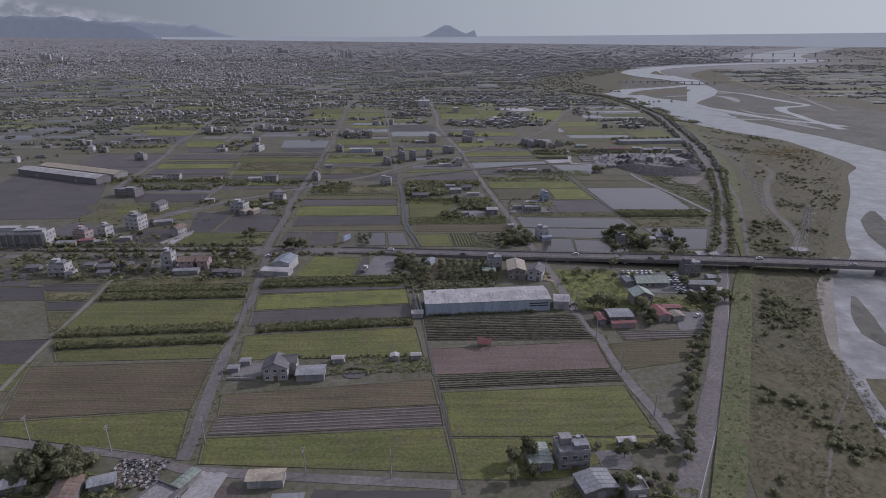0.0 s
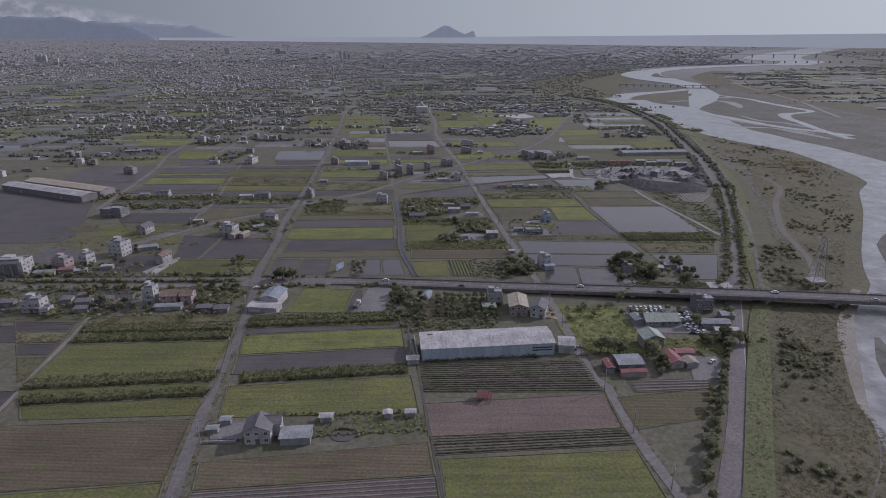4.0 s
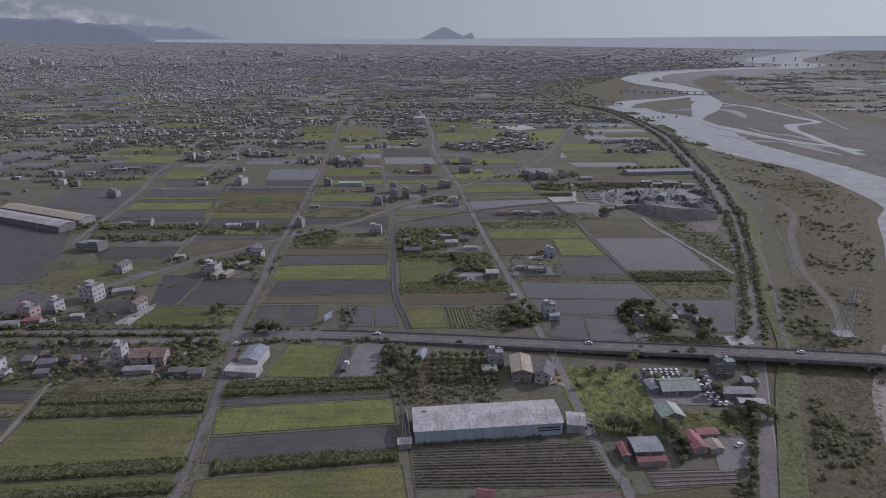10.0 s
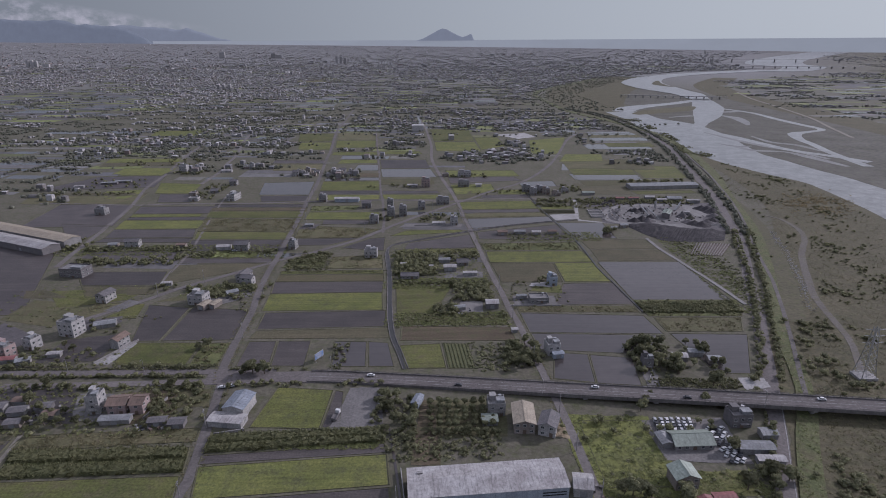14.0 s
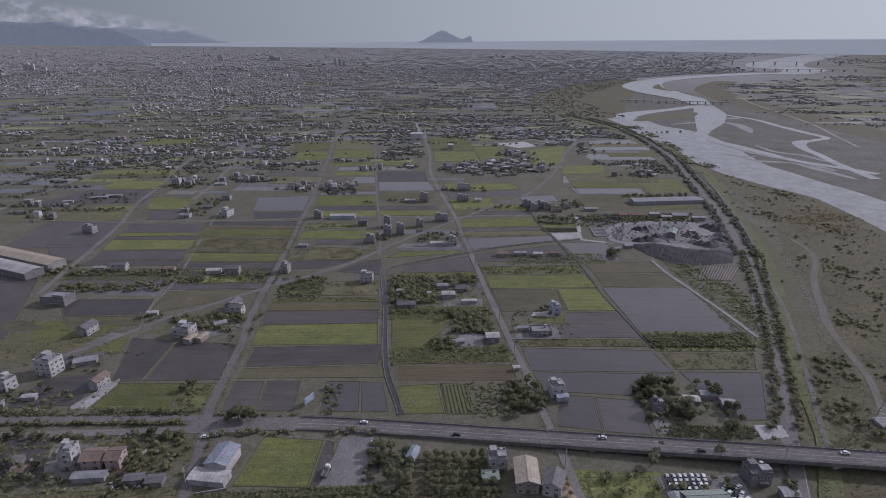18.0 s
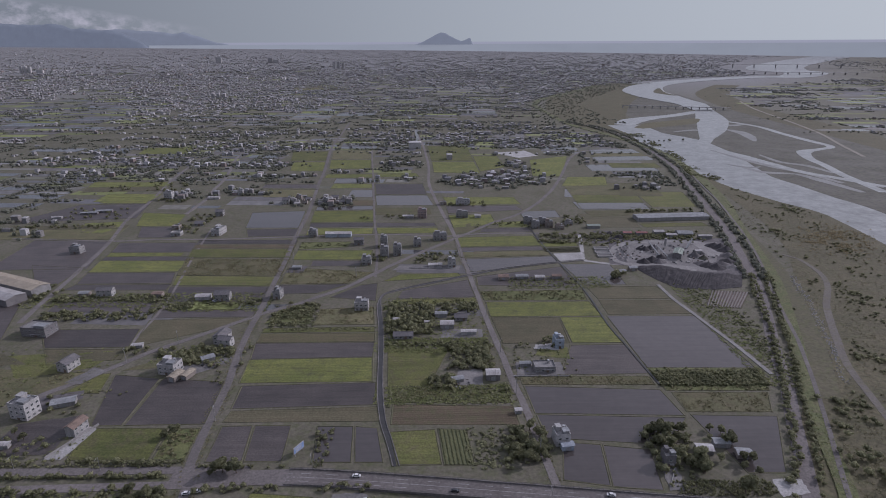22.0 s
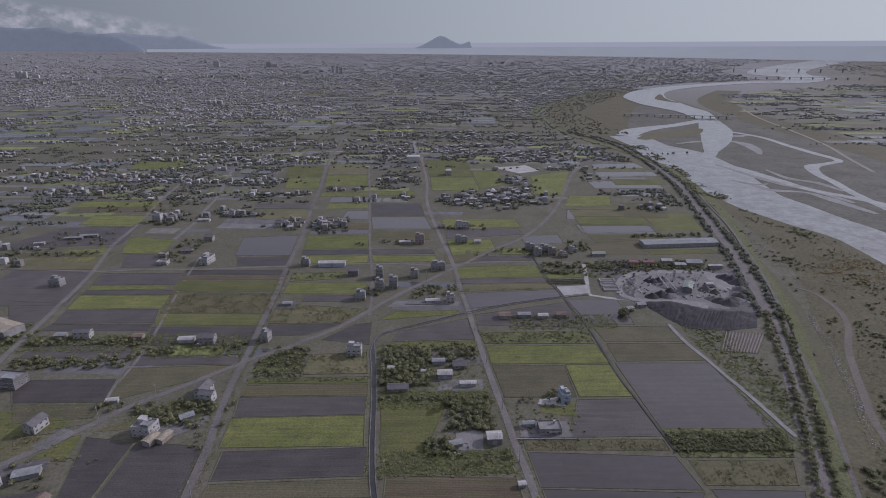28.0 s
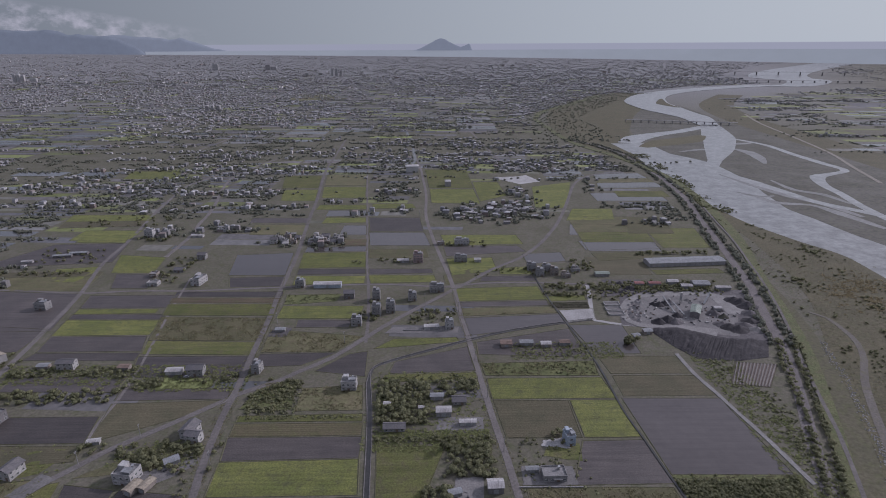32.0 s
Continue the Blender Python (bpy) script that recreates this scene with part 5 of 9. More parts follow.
bosk(-422, -343.2, 742.7, 785.4, 36, 0.9); bosk(-447.6, -342.6, 710.9, 723.7, 40, 0.8); bosk(-61.4, -40.8, 601, 653.5, 24, 0.8); bosk(105.6, 127.9, 333.9, 366.3, 46, 0.9); bosk(-261.8, -220.6, 346.7, 356.8, 22, 0.8)
bosk(36.5, 58.9, 338.5, 368.8, 60, 0.8)
bosk(-439.8, -334.2, 871.3, 914.5, 40); bosk(-82.3, -20.1, 737.9, 753.8, 20, 0.8); bosk(15.1, 62.7, 789.5, 806.5, 24, 0.8); bosk(41.8, 144.6, 704.2, 727.3, 40, 0.8); bosk(195.4, 268.8, 649.9, 683.4, 40, 0.8)
bosk(-269.1, -215.4, 340.7, 362.9, 20, 0.7); bosk(-221.5, -184.4, 380.9, 399.1, 18, 0.7)

def clear_of_roads(rows, gap=2.6):
    """Rows whose plants stand off the carriageways."""
    a = np.array(rows, dtype=float)
    keep = np.ones(len(a), dtype=bool)
    for line, half in ((LEFT_ROAD, 2.1), (MID_ROAD, 2.0), (DIAGONAL, 1.8), (WEST_ROAD, 2.1), (CANAL, 1.5), (HAUL, 1.6), (TRACK, 3.0)):
        for p, q in zip(line, line[1:]):
            p, q = np.array(p, dtype=float), np.array(q, dtype=float)
            d = q - p
            t = np.clip(((a[:, :2] - p) @ d) / (d @ d), 0, 1)
            keep &= np.hypot(*(a[:, :2] - p - t[:, None] * d).T) > half + gap * 0.5 * np.minimum(a[:, 4], 2.0) * 0.5
    return [tuple(r) for r in a[keep]]


# hedges and cane: leafy clumps in long rows
tv, tf = leaf_cloud([(0, 0, 0.42, 0.4), (0.25, 0.1, 0.36, 0.28), (-0.2, -0.2, 0.38, 0.3), (0.02, 0.26, 0.3, 0.27)], 62, 0.115, 1.0)
inner([(0, 0, 0.4, 0.42)], tv, tf, 0.85)
cane_rows, hedge_rows = [], []
for kind, (f, q) in FIELDS:
    if kind == "h":
        wid, dep = math.dist(q[0], q[1]), math.dist(q[0], q[3])
        # the closed stand of stalks under the leaf tips
        nx, ny = int(wid / 1.1), max(3, int(dep / 0.9))
        vs, fs = [], []
        for j in range(ny + 1):
            for i in range(nx + 1):
                x, y = lerp(lerp(q[0], q[1], i / nx), lerp(q[3], q[2], i / nx), j / ny)
                edge = i in (0, nx) or j in (0, ny) or (dep > 8 and abs(j / ny - 0.5) < 0.06)
                vs.append((x + rng.normal() * 0.2, y + rng.normal() * 0.2, 0.1 if edge else rng.uniform(0.8, 1.7)))
        for j in range(ny):
            for i in range(nx):
                p = j * (nx + 1) + i
                fs.append((p, p + 1, p + nx + 2, p + nx + 1))
        raw("cane_stand", vs, fs, M["cane"], f)
        for _ in range(int(wid * dep * 0.8)):
            u, v = rng.uniform(0, 1, 2)
            if dep > 8 and 0.45 < v < 0.56:
                continue
            x, y = lerp(lerp(q[0], q[1], u), lerp(q[3], q[2], u), v)
            s = rng.uniform(0.9, 1.5)
            cane_rows.append((x, y, 0, rng.uniform(0, 6.3), s, s, rng.uniform(1.3, 2.2)))
    if kind == "s":
        for _ in range(int(math.dist(q[0], q[1]) * math.dist(q[0], q[3]) / 14)):
            u, v = rng.uniform(0, 1, 2)
            x, y = lerp(lerp(q[0], q[1], u), lerp(q[3], q[2], u), v)
            s = rng.uniform(0.8, 2.0)
            hedge_rows.append((x, y, 0, rng.uniform(0, 6.3), s, s, s * 0.8))
mass("trees", tv, tf, clear_of_roads(MORE), M["leaf2"], "dark green leafy trees in groves and rows", "trees")
cv, cf = [], []
for k in range(9):
    a, lean, h = rng.uniform(0, 6.3), rng.uniform(0.4, 1.2), rng.uniform(0.4, 1.0)
    c, d = math.cos(a), math.sin(a)
    b, w = rng.uniform(0, 0.25), 0.13
    n = len(cv)
    cv += [(c * b - d * w, d * b + c * w, 0), (c * b + d * w, d * b - c * w, 0), (c * (b + lean) + d * w, d * (b + lean) - c * w, h), (c * (b + lean) - d * w, d * (b + lean) + c * w, h)]
    cf.append((n, n + 1, n + 2, n + 3))
mass("cane", cv, cf, cane_rows, M["cane"], "dense tall green cane growing in rows", "cane")


def hedge(p, q, step=0.9, tall=1.6, wide=1.6):
    n = int(math.dist(p, q) / step)
    for i in range(n):
        x, y = lerp(p, q, i / n)
        s = wide * rng.uniform(0.6, 1.3)
        hedge_rows.append((x + rng.normal() * 0.4, y + rng.normal() * 0.4, 0, rng.uniform(0, 6.3), s, s, tall * rng.uniform(0.6, 1.4)))


def thicket(x0, x1, y0, y1, n, tall=1.6):
    for _ in range(n):
        s = rng.uniform(1.0, 2.6)
        hedge_rows.append((rng.uniform(x0, x1), rng.uniform(y0, y1), 0, rng.uniform(0, 6.3), s, s, tall * rng.uniform(0.5, 1.4)))


hedge((-80.4, 190.2), (-4.4, 196.6), 1.0, 0.8, 1.0)
hedge((-61.2, 206), (-10.5, 206.6), 2.5); thicket(-36.8, -6.4, 195.7, 203.7, 10, 0.6)
hedge((-6, 243.2), (44, 247.6), 0.9, 1.7, 1.3); hedge((-90.1, 287.2), (-20.7, 291.7), 0.8, 2.2, 2.2)
hedge((-308.4, 340.2), (-230.9, 335.5), 1.2, 1.3); hedge((-230.9, 335.5), (-116.7, 334.7), 0.9, 1.3); hedge((-225.7, 343.1), (-117.8, 342.3), 1.4, 1.3); thicket(-236, -117.8, 322, 327.1, 110)
thicket(60.6, 93, 256.9, 298, 26, 0.5); thicket(-163.9, -110.6, 287.5, 303.6, 36)
thicket(-256.7, -169.1, 288.1, 328.3, 90); hedge((-164, 345.1), (-110.6, 344.7), 1.4, 1.5)
thicket(-20.7, 30.2, 270.4, 286.5, 150, 0.8); thicket(60.5, 131.2, 246.8, 263.8, 36, 1.0)
thicket(-24.5, 44.8, 387.3, 403.6, 160, 0.7); thicket(-30.6, 40.9, 450.7, 456.9, 70, 1.0); thicket(18.2, 40.6, 338.6, 368.9, 110, 0.9)
thicket(-32.6, 35, 512.9, 523.3, 60); thicket(-114.7, -81.8, 480.6, 518, 240, 0.9); thicket(-114.7, -36.7, 475.2, 479.3, 90, 0.8); thicket(20.2, 31.4, 338.6, 364.9, 46, 0.8)
thicket(61.7, 123, 547.3, 563.9, 60); thicket(49, 87.7, 411.2, 452.2, 60, 1.0); thicket(203.2, 219.4, 402, 432.5, 40, 1.0); thicket(206.7, 226, 432.5, 504.6, 130, 1.2); thicket(198.1, 212.3, 504.7, 542, 50, 1.2); thicket(131.2, 193, 404.4, 419.6, 640, 2.0)
thicket(190.3, 219.8, 546.1, 566.9, 40); thicket(-54.3, -47.1, 340.2, 369.6, 40, 1.4); thicket(-278.1, -195.3, 524.6, 538.2, 110, 1.4)
thicket(-169.4, -121, 516.4, 531, 70, 1.4); thicket(-308.4, -169.1, 346.7, 364.9, 50, 1.0); thicket(-266.8, -220.4, 390.3, 405.5, 20, 0.8); thicket(-205, -169, 397, 407.1, 14, 0.9); thicket(-153.6, -120, 426, 451.8, 50); thicket(105.6, 131.9, 323.8, 368.3, 80)
hedge((90.3, 180), (116.8, 227.7), 0.8, 1.6); hedge((116.8, 227.7), (151.9, 301.4), 1.2, 1.7)
hedge((61.9, 89.3), (76.2, 125.7), 0.8, 1.6, 2.0); thicket(44, 72.1, 117.7, 127.9, 60, 1.2); thicket(27.9, 50.1, 148.3, 152.3, 40, 1.2)
thicket(-152.5, -91.5, 112.6, 139.2, 120, 0.9); hedge((55.1, 149.2), (72.2, 152.1), 0.8, 1.2)
hedge((69.2, 160.1), (74.2, 152), 0.9, 0.8)
mass("hedge", tv, tf, clear_of_roads(hedge_rows), M["leaf2"], "dark green bushes and rank weeds", "bushes")

# shrubs of the floodplain
BANK = ((60.9, 117.6), (193.4, 160.5), (218.3, 162.9), (351.1, 249.2), (585.3, 412.6), (725.6, 435.3), (862.9, 406.3), (1039.7, 413.4), (1323.4, 436), (1574, 445.7))
FOOT = ((61.1, 65.7), (131.7, 92.3), (216.6, 132.7), (306.2, 184.3), (408, 225.3), (572.2, 287.9), (701, 323.2), (819.3, 360.6), (1211.9, 399.9), (1578.1, 319.7))


def along(table, y):
    return float(np.interp(y, [t[0] for t in table], [t[1] for t in table]))


def mown(x, y, w=9.5):
    """Whether a place lies on the mown strip or the track beside it."""
    return (min(p[1] for p in MOWN) < y < max(p[1] for p in MOWN) and near_band(x, y, MOWN, w)) or near_band(x, y, TRACK, 4.0)


def near_band(x, y, line, w):
    p = min(zip(line, line[1:]), key=lambda e: abs((e[0][1] + e[1][1]) / 2 - y))
    if not min(p[0][1], p[1][1]) - 3 <= y <= max(p[0][1], p[1][1]) + 3:
        return False
    t = (y - p[0][1]) / (p[1][1] - p[0][1])
    return abs(p[0][0] + (p[1][0] - p[0][0]) * t - x) < w


shrubs = []
while len(shrubs) < 1500:
    y = 70 + 1300 * rng.uniform() ** 1.7
    x = rng.uniform(along(FOOT, y), along(BANK, y))
    d = noise.noise((x * 0.03, y * 0.022, 3.0)) + 0.5 * noise.noise((x * 0.1, y * 0.1, 5.0))
    if d < rng.uniform(0.0, 0.5) + 0.12 * (y < 420) or mown(x, y) or (y < 420 and rng.uniform() < 0.3):
        continue
    s = rng.uniform(0.9, 2.6) * (1.0 + 0.7 * max(0, d))
    shrubs.append((x, y, 0, rng.uniform(0, 6.3), s * rng.uniform(0.8, 1.4), s * rng.uniform(0.8, 1.4), s * 0.9))
mass("shrubs", tv, tf, clear_of_roads(shrubs), M["leaf2"], "scattered dark shrubs on the dry floodplain", "shrubs")

boulders = []
for p, q in zip(STONES, STONES[1:]):
    for _ in range(int(math.dist(p, q) * 2.2)):
        x, y = lerp(p, q, rng.uniform())
        boulders.append((x + rng.normal() * 1.5, y + rng.normal(), 0.1, rng.uniform(0, 6), rng.uniform(0.4, 1.1), rng.uniform(0.4, 1.1), rng.uniform(0.3, 0.7)))
rock_v = [(math.cos(a) * r * rng.uniform(0.8, 1.2), math.sin(a) * r * rng.uniform(0.8, 1.2), z) for r, z in ((0.5, 0), (0.45, 0.6), (0.15, 0.95)) for a in (0.2, 1.5, 2.7, 3.9, 5.2)]
rock_f = [(i * 5 + j, i * 5 + (j + 1) % 5, i * 5 + 5 + (j + 1) % 5, i * 5 + 5 + j) for i in range(2) for j in range(5)] + [(10, 11, 12, 13)]
mass("stones", rock_v, rock_f, boulders, M["p"], "pale stones along the edge of the mown strip", "stones")

# rough grass standing on the floodplain, lots and fallow plots
grass = []
while len(grass) < 9000:
    y = 70 + 700 * rng.uniform() ** 1.6
    x = rng.uniform(along(FOOT, y) - 4, along(BANK, y) - 2)
    if noise.noise((x * 0.06, y * 0.05, 3.0)) < rng.uniform(-0.5, 0.4) or mown(x, y):
        continue
    s = rng.uniform(0.4, 0.95)
    grass.append((x, y, 0, rng.uniform(0, 6.3), s, s, rng.uniform(0.2, 0.5)))
for kind, (f, q) in FIELDS:
    if kind in "os":
        for _ in range(min(1500, int(math.dist(q[0], q[1]) * math.dist(q[0], q[3]) * 0.5))):
            u, v = rng.uniform(0, 1, 2)
            x, y = lerp(lerp(q[0], q[1], u), lerp(q[3], q[2], u), v)
            if y < 620 and noise.noise((x * 0.1, y * 0.1, 1.0)) > rng.uniform(-0.4, 0.4):
                s = rng.uniform(0.6, 1.3)
                grass.append((x, y, 0.05, rng.uniform(0, 6.3), s, s, rng.uniform(0.25, 0.7)))
# tufts along road verges and field banks
def verge(line, lo, hi, a, b, per):
    for p, q in zip(line, line[1:]):
        if lo < p[1] < hi:
            l = math.dist(p, q)
            for _ in range(int(l * per)):
                x, y = lerp(p, q, rng.uniform())
                side = rng.choice([-1, 1]) * rng.uniform(a, b)
                s = rng.uniform(0.3, 0.7)
                yield x + side * (q[1] - p[1]) / l, y - side * (q[0] - p[0]) / l, 0.08, rng.uniform(0, 6.3), s, s, rng.uniform(0.15, 0.4)


grass += list(verge(LEFT_ROAD, 140, 620, 2.3, 4.5, 2)) + list(verge(MID_ROAD, 150, 620, 2.1, 3.4, 1.2))
for kind, (f, q) in FIELDS:
    if q[0][1] < 520 and abs(q[0][0]) < 320 and kind in "gyosbcm":
        grass += [(x, y, 0.12, a, s * 0.45, s2 * 0.45, h * 0.5) for x, y, z, a, s, s2, h in verge(list(q) + [q[0]], 0, 700, -0.9, 0.2, 0.8)]
lush = [(x, y, 0.6, a, s, s2, h) for x, y, z, a, s, s2, h in verge([(59.9, 91.4), (81.2, 131.8), (120.1, 206.7), (154.6, 273.3), (180.3, 319.3), (202.9, 379.8)], 0, 400, -4.0, 4.0, 2)]
for x0, x1, y0, y1, n in ((60.6, 95, 253.9, 300, 420), (-45.9, -5.4, 194.8, 205.7, 160), (-256.7, -112.7, 287.9, 329.1, 800), (29.9, 72.1, 113.7, 132, 500), (-152.6, -93.5, 114.7, 139.2, 1200), (-30.7, 45.8, 389.4, 407.6, 900), (-30.6, 36.8, 444.5, 463.1, 900), (62.5, 131.2, 247.8, 263.8, 350), (189.6, 220, 402.1, 566.9, 1400), (-61.5, -24.7, 278.8, 286.8, 300), (-308.4, -169.1, 346.7, 364.9, 250), (-287.5, -194.7, 405.5, 452.7, 120), (-172, -122, 434, 456, 200), (-309.2, -195.3, 514.3, 540.4, 900), (-195.2, -121, 506.1, 539.5, 900), (61.7, 143.4, 543, 568, 600), (-36.7, 36.9, 444.5, 527.4, 900), (-92.1, -20.7, 278.9, 286.9, 500)):
    for _ in range(n):
        s = rng.uniform(0.7, 1.5)
        lush.append((rng.uniform(x0, x1), rng.uniform(y0, y1), 0.05, rng.uniform(0, 6.3), s, s, rng.uniform(0.2, 0.6)))
M["tuft"] = mat("grass_tufts", (0.165, 0.155, 0.086), (0.215, 0.195, 0.11), 0.03, 0.5, rough=0.9, bump=0, island=True, vary=0.25, thin=0.4)
M["lush"] = mat("lush_weeds", (0.16, 0.18, 0.072), (0.21, 0.22, 0.095), 0.05, 0.5, rough=0.9, bump=0, island=True, vary=0.3, thin=0.4)
mass("weeds", cv, cf, clear_of_roads(lush), M["lush"], "rank green weeds round yards and lots", "weeds")
reeds = []
while len(reeds) < 650:
    u, v = 0.5 + 0.32 * rng.normal(), 0.5 + 0.32 * rng.normal()
    x, y = lerp(lerp((352.6, 629.6), (398, 618.7), u), lerp((389.2, 698), (435.6, 684.8), u), v)
    if noise.noise((x * 0.07, y * 0.07, 2.0)) > rng.uniform(-0.4, 0.2):
        s = rng.uniform(0.9, 2.0)
        reeds.append((x, y, 0.1, rng.uniform(0, 6.3), s, s, rng.uniform(0.4, 0.9)))
M["reed"] = mat("dry_reeds", (0.25, 0.205, 0.11), (0.30, 0.25, 0.14), 0.05, 0.5, rough=0.9, bump=0, island=True, vary=0.25, thin=0.4)
mass("reeds", cv, cf, reeds, M["reed"], "patch of ochre dry reeds on the floodplain", "reeds")
mass("grass", cv, cf, grass, M["tuft"], "rough tufted grass on banks and waste plots", "grass")

# rows of crops
def crop_rows(f, q, spacing, half, tall, material, name, along_depth=False, gap=0.0):
    a, b, c, d = q
    if along_depth:
        a, b, c, d = d, a, b, c
    dep = math.dist(a, d)
    rows = int(dep / spacing)
    for j in range(rows):
        p, r = lerp(a, d, (j + 0.5) / rows), lerp(b, c, (j + 0.5) / rows)
        n = max(4, int(math.dist(p, r) / 1.1))
        dx, dy = (r[0] - p[0]), (r[1] - p[1])
        l = math.hypot(dx, dy)
        nx, ny = -dy / l, dx / l
        vs, fs = [], []
        for i in range(n + 1):
            x, y = lerp(p, r, i / n)
            h = tall * rng.uniform(0.6, 1.25) if gap else tall * rng.uniform(0.92, 1.05)
            w = half * (rng.uniform(0.7, 1.3) if gap else rng.uniform(0.95, 1.05))
            o = rng.normal() * 0.04
            for e, z in ((-w, 0.08), (-w * 0.6, h), (w * 0.6, h * 0.95), (w, 0.08)):
                vs.append((x + nx * (e + o), y + ny * (e + o), z))
            if i:
                k = 4 * i
                fs += [(k - 4 + s, k + s, k + 1 + s, k - 3 + s) for s in range(3)]
        raw(name, vs, fs, material, f)


for kind, (f, q) in FIELDS:
    if kind == "k":
        crop_rows(f, q, 1.45, 0.34, 0.5, M["crop"], "crop_row", gap=1)
    if kind == "f":
        crop_rows(f, q, 1.5, 0.4, 0.35, M["mulch"], "raised_bed")
    if kind == "v":
        crop_rows(f, q, 1.9, 0.45, 0.5, M["cane"], "vegetable_row", along_depth=True, gap=1)

# ---- far plain: patches of field, groves and the town ----
def region(az, dep):
    """A place on the plain from a bearing (degrees) and a depression (degrees) at the hub."""
    r, c, s = 1200.0, math.cos(radians(az)), math.sin(radians(az))
    for _ in range(8):
        r = min(COAST - 60, (HUB.z - rise(HUB.x + r * s, HUB.y + r * c)) / math.tan(radians(dep)))
    return HUB.x + r * s, HUB.y + r * c


RIVER_WEST = ((0, 59.7), (301.5, 146.8), (572.4, 267.7), (819.7, 335.1), (1212.4, 377.1), (1545.5, 293), (1963.5, 271.1), (2154.4, 358.8), (2777.1, 702.3), (3270.6, 1265.6), (3605.9, 1873.2), (4679.9, 2134.9), (6620.5, 3335.7), (12289, 7820))
RIVER_EAST = ((0, 589.3), (808.8, 805.2), (1340.4, 883.9), (1892.1, 954.6), (2570.6, 1167.3), (2902.8, 1626.2), (3239, 2176.4), (3571.1, 2671.3), (4684.4, 3034.9), (6712.5, 4198), (12209, 9061.8))
BOXES = [(min(p[0] for p in q) - 4, max(p[0] for p in q) + 4, min(p[1] for p in q) - 3, max(p[1] for p in q) + 3) for _, (f, q) in FIELDS]


def near_line(x, y, line, w):
    for p, q in zip(line, line[1:]):
        if min(p[1], q[1]) - 5 <= y <= max(p[1], q[1]) + 5 and abs(q[1] - p[1]) > 1:
            t = (y - p[1]) / (q[1] - p[1])
            if abs(p[0] + (q[0] - p[0]) * t - x) < w:
                return True
    return False


def is_free(x, y, m=0.0):
    if along(RIVER_WEST, y) - 14 < x < along(RIVER_EAST, y):
        return False
    if near_line(x, y, LEFT_ROAD, 6 + m) or near_line(x, y, MID_ROAD, 6 + m):
        return False
    if y > 600 and m < 8 and any(near_line(x, y, l, 6 + m) for l in (DIAGONAL, WEST_ROAD) + FAR_ROADS):
        return False
    return not any(b[0] - m < x < b[1] + m and b[2] - m < y < b[3] + m for b in BOXES)


def palette(name, colours, rough=0.85, spec=0.3, fine=0.8, dark=0.25):
    """Colours picked piece by piece, with weathering."""
    m = mat(name, colours[0], colours[0], 0.1, fine, rough=rough, bump=0.0, spec=spec, island=True, vary=dark)
    nt = m.node_tree
    ramp = nt.nodes.new("ShaderNodeValToRGB")
    ramp.color_ramp.interpolation = "CONSTANT"
    for i, c in enumerate(colours):
        e = ramp.color_ramp.elements[i] if i < 2 else ramp.color_ramp.elements.new(i / len(colours))
        e.position, e.color = i / len(colours), (*c, 1)
    geo = [n for n in nt.nodes if n.bl_idname == "ShaderNodeNewGeometry"][0]
    hsv = [n for n in nt.nodes if n.bl_idname == "ShaderNodeHueSaturation"][0]
    k = nt.nodes.new("ShaderNodeMath")
    k.operation = "FRACT"
    k2 = nt.nodes.new("ShaderNodeMath")
    k2.operation = "MULTIPLY"
    k2.inputs[1].default_value = 17.3
    nt.links.new(geo.outputs["Random Per Island"], k2.inputs[0])
    nt.links.new(k2.outputs[0], k.inputs[0])
    nt.links.new(k.outputs[0], ramp.inputs[0])
    nt.links.new(ramp.outputs[0], hsv.inputs["Color"])
    return m


# field colours lifted and greyed, with distance haze mixed into them
M["patch"] = palette("far_fields", [(0.165, 0.183, 0.0708), (0.118, 0.113, 0.112), (0.142, 0.153, 0.0708), (0.124, 0.124, 0.0944), (0.142, 0.132, 0.127), (0.177, 0.189, 0.0826), (0.147, 0.142, 0.124), (0.106, 0.106, 0.112), (0.165, 0.162, 0.159)], fine=0.1)
M["shine"] = palette("far_ponds", [(0.06, 0.06, 0.062), (0.08, 0.078, 0.08), (0.10, 0.10, 0.10)], rough=0.2, spec=0.6, fine=0.1)
# house colours kept close together: low contrast here stands in for haze
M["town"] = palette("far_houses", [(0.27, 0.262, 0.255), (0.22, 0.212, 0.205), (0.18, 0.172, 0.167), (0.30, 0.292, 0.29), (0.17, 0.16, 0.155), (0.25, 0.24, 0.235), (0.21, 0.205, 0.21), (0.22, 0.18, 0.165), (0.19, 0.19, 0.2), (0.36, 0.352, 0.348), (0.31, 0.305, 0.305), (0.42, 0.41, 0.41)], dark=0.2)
M["tower"] = palette("tower_walls", [(0.34, 0.33, 0.325), (0.29, 0.28, 0.275), (0.38, 0.37, 0.36)], dark=0.1)

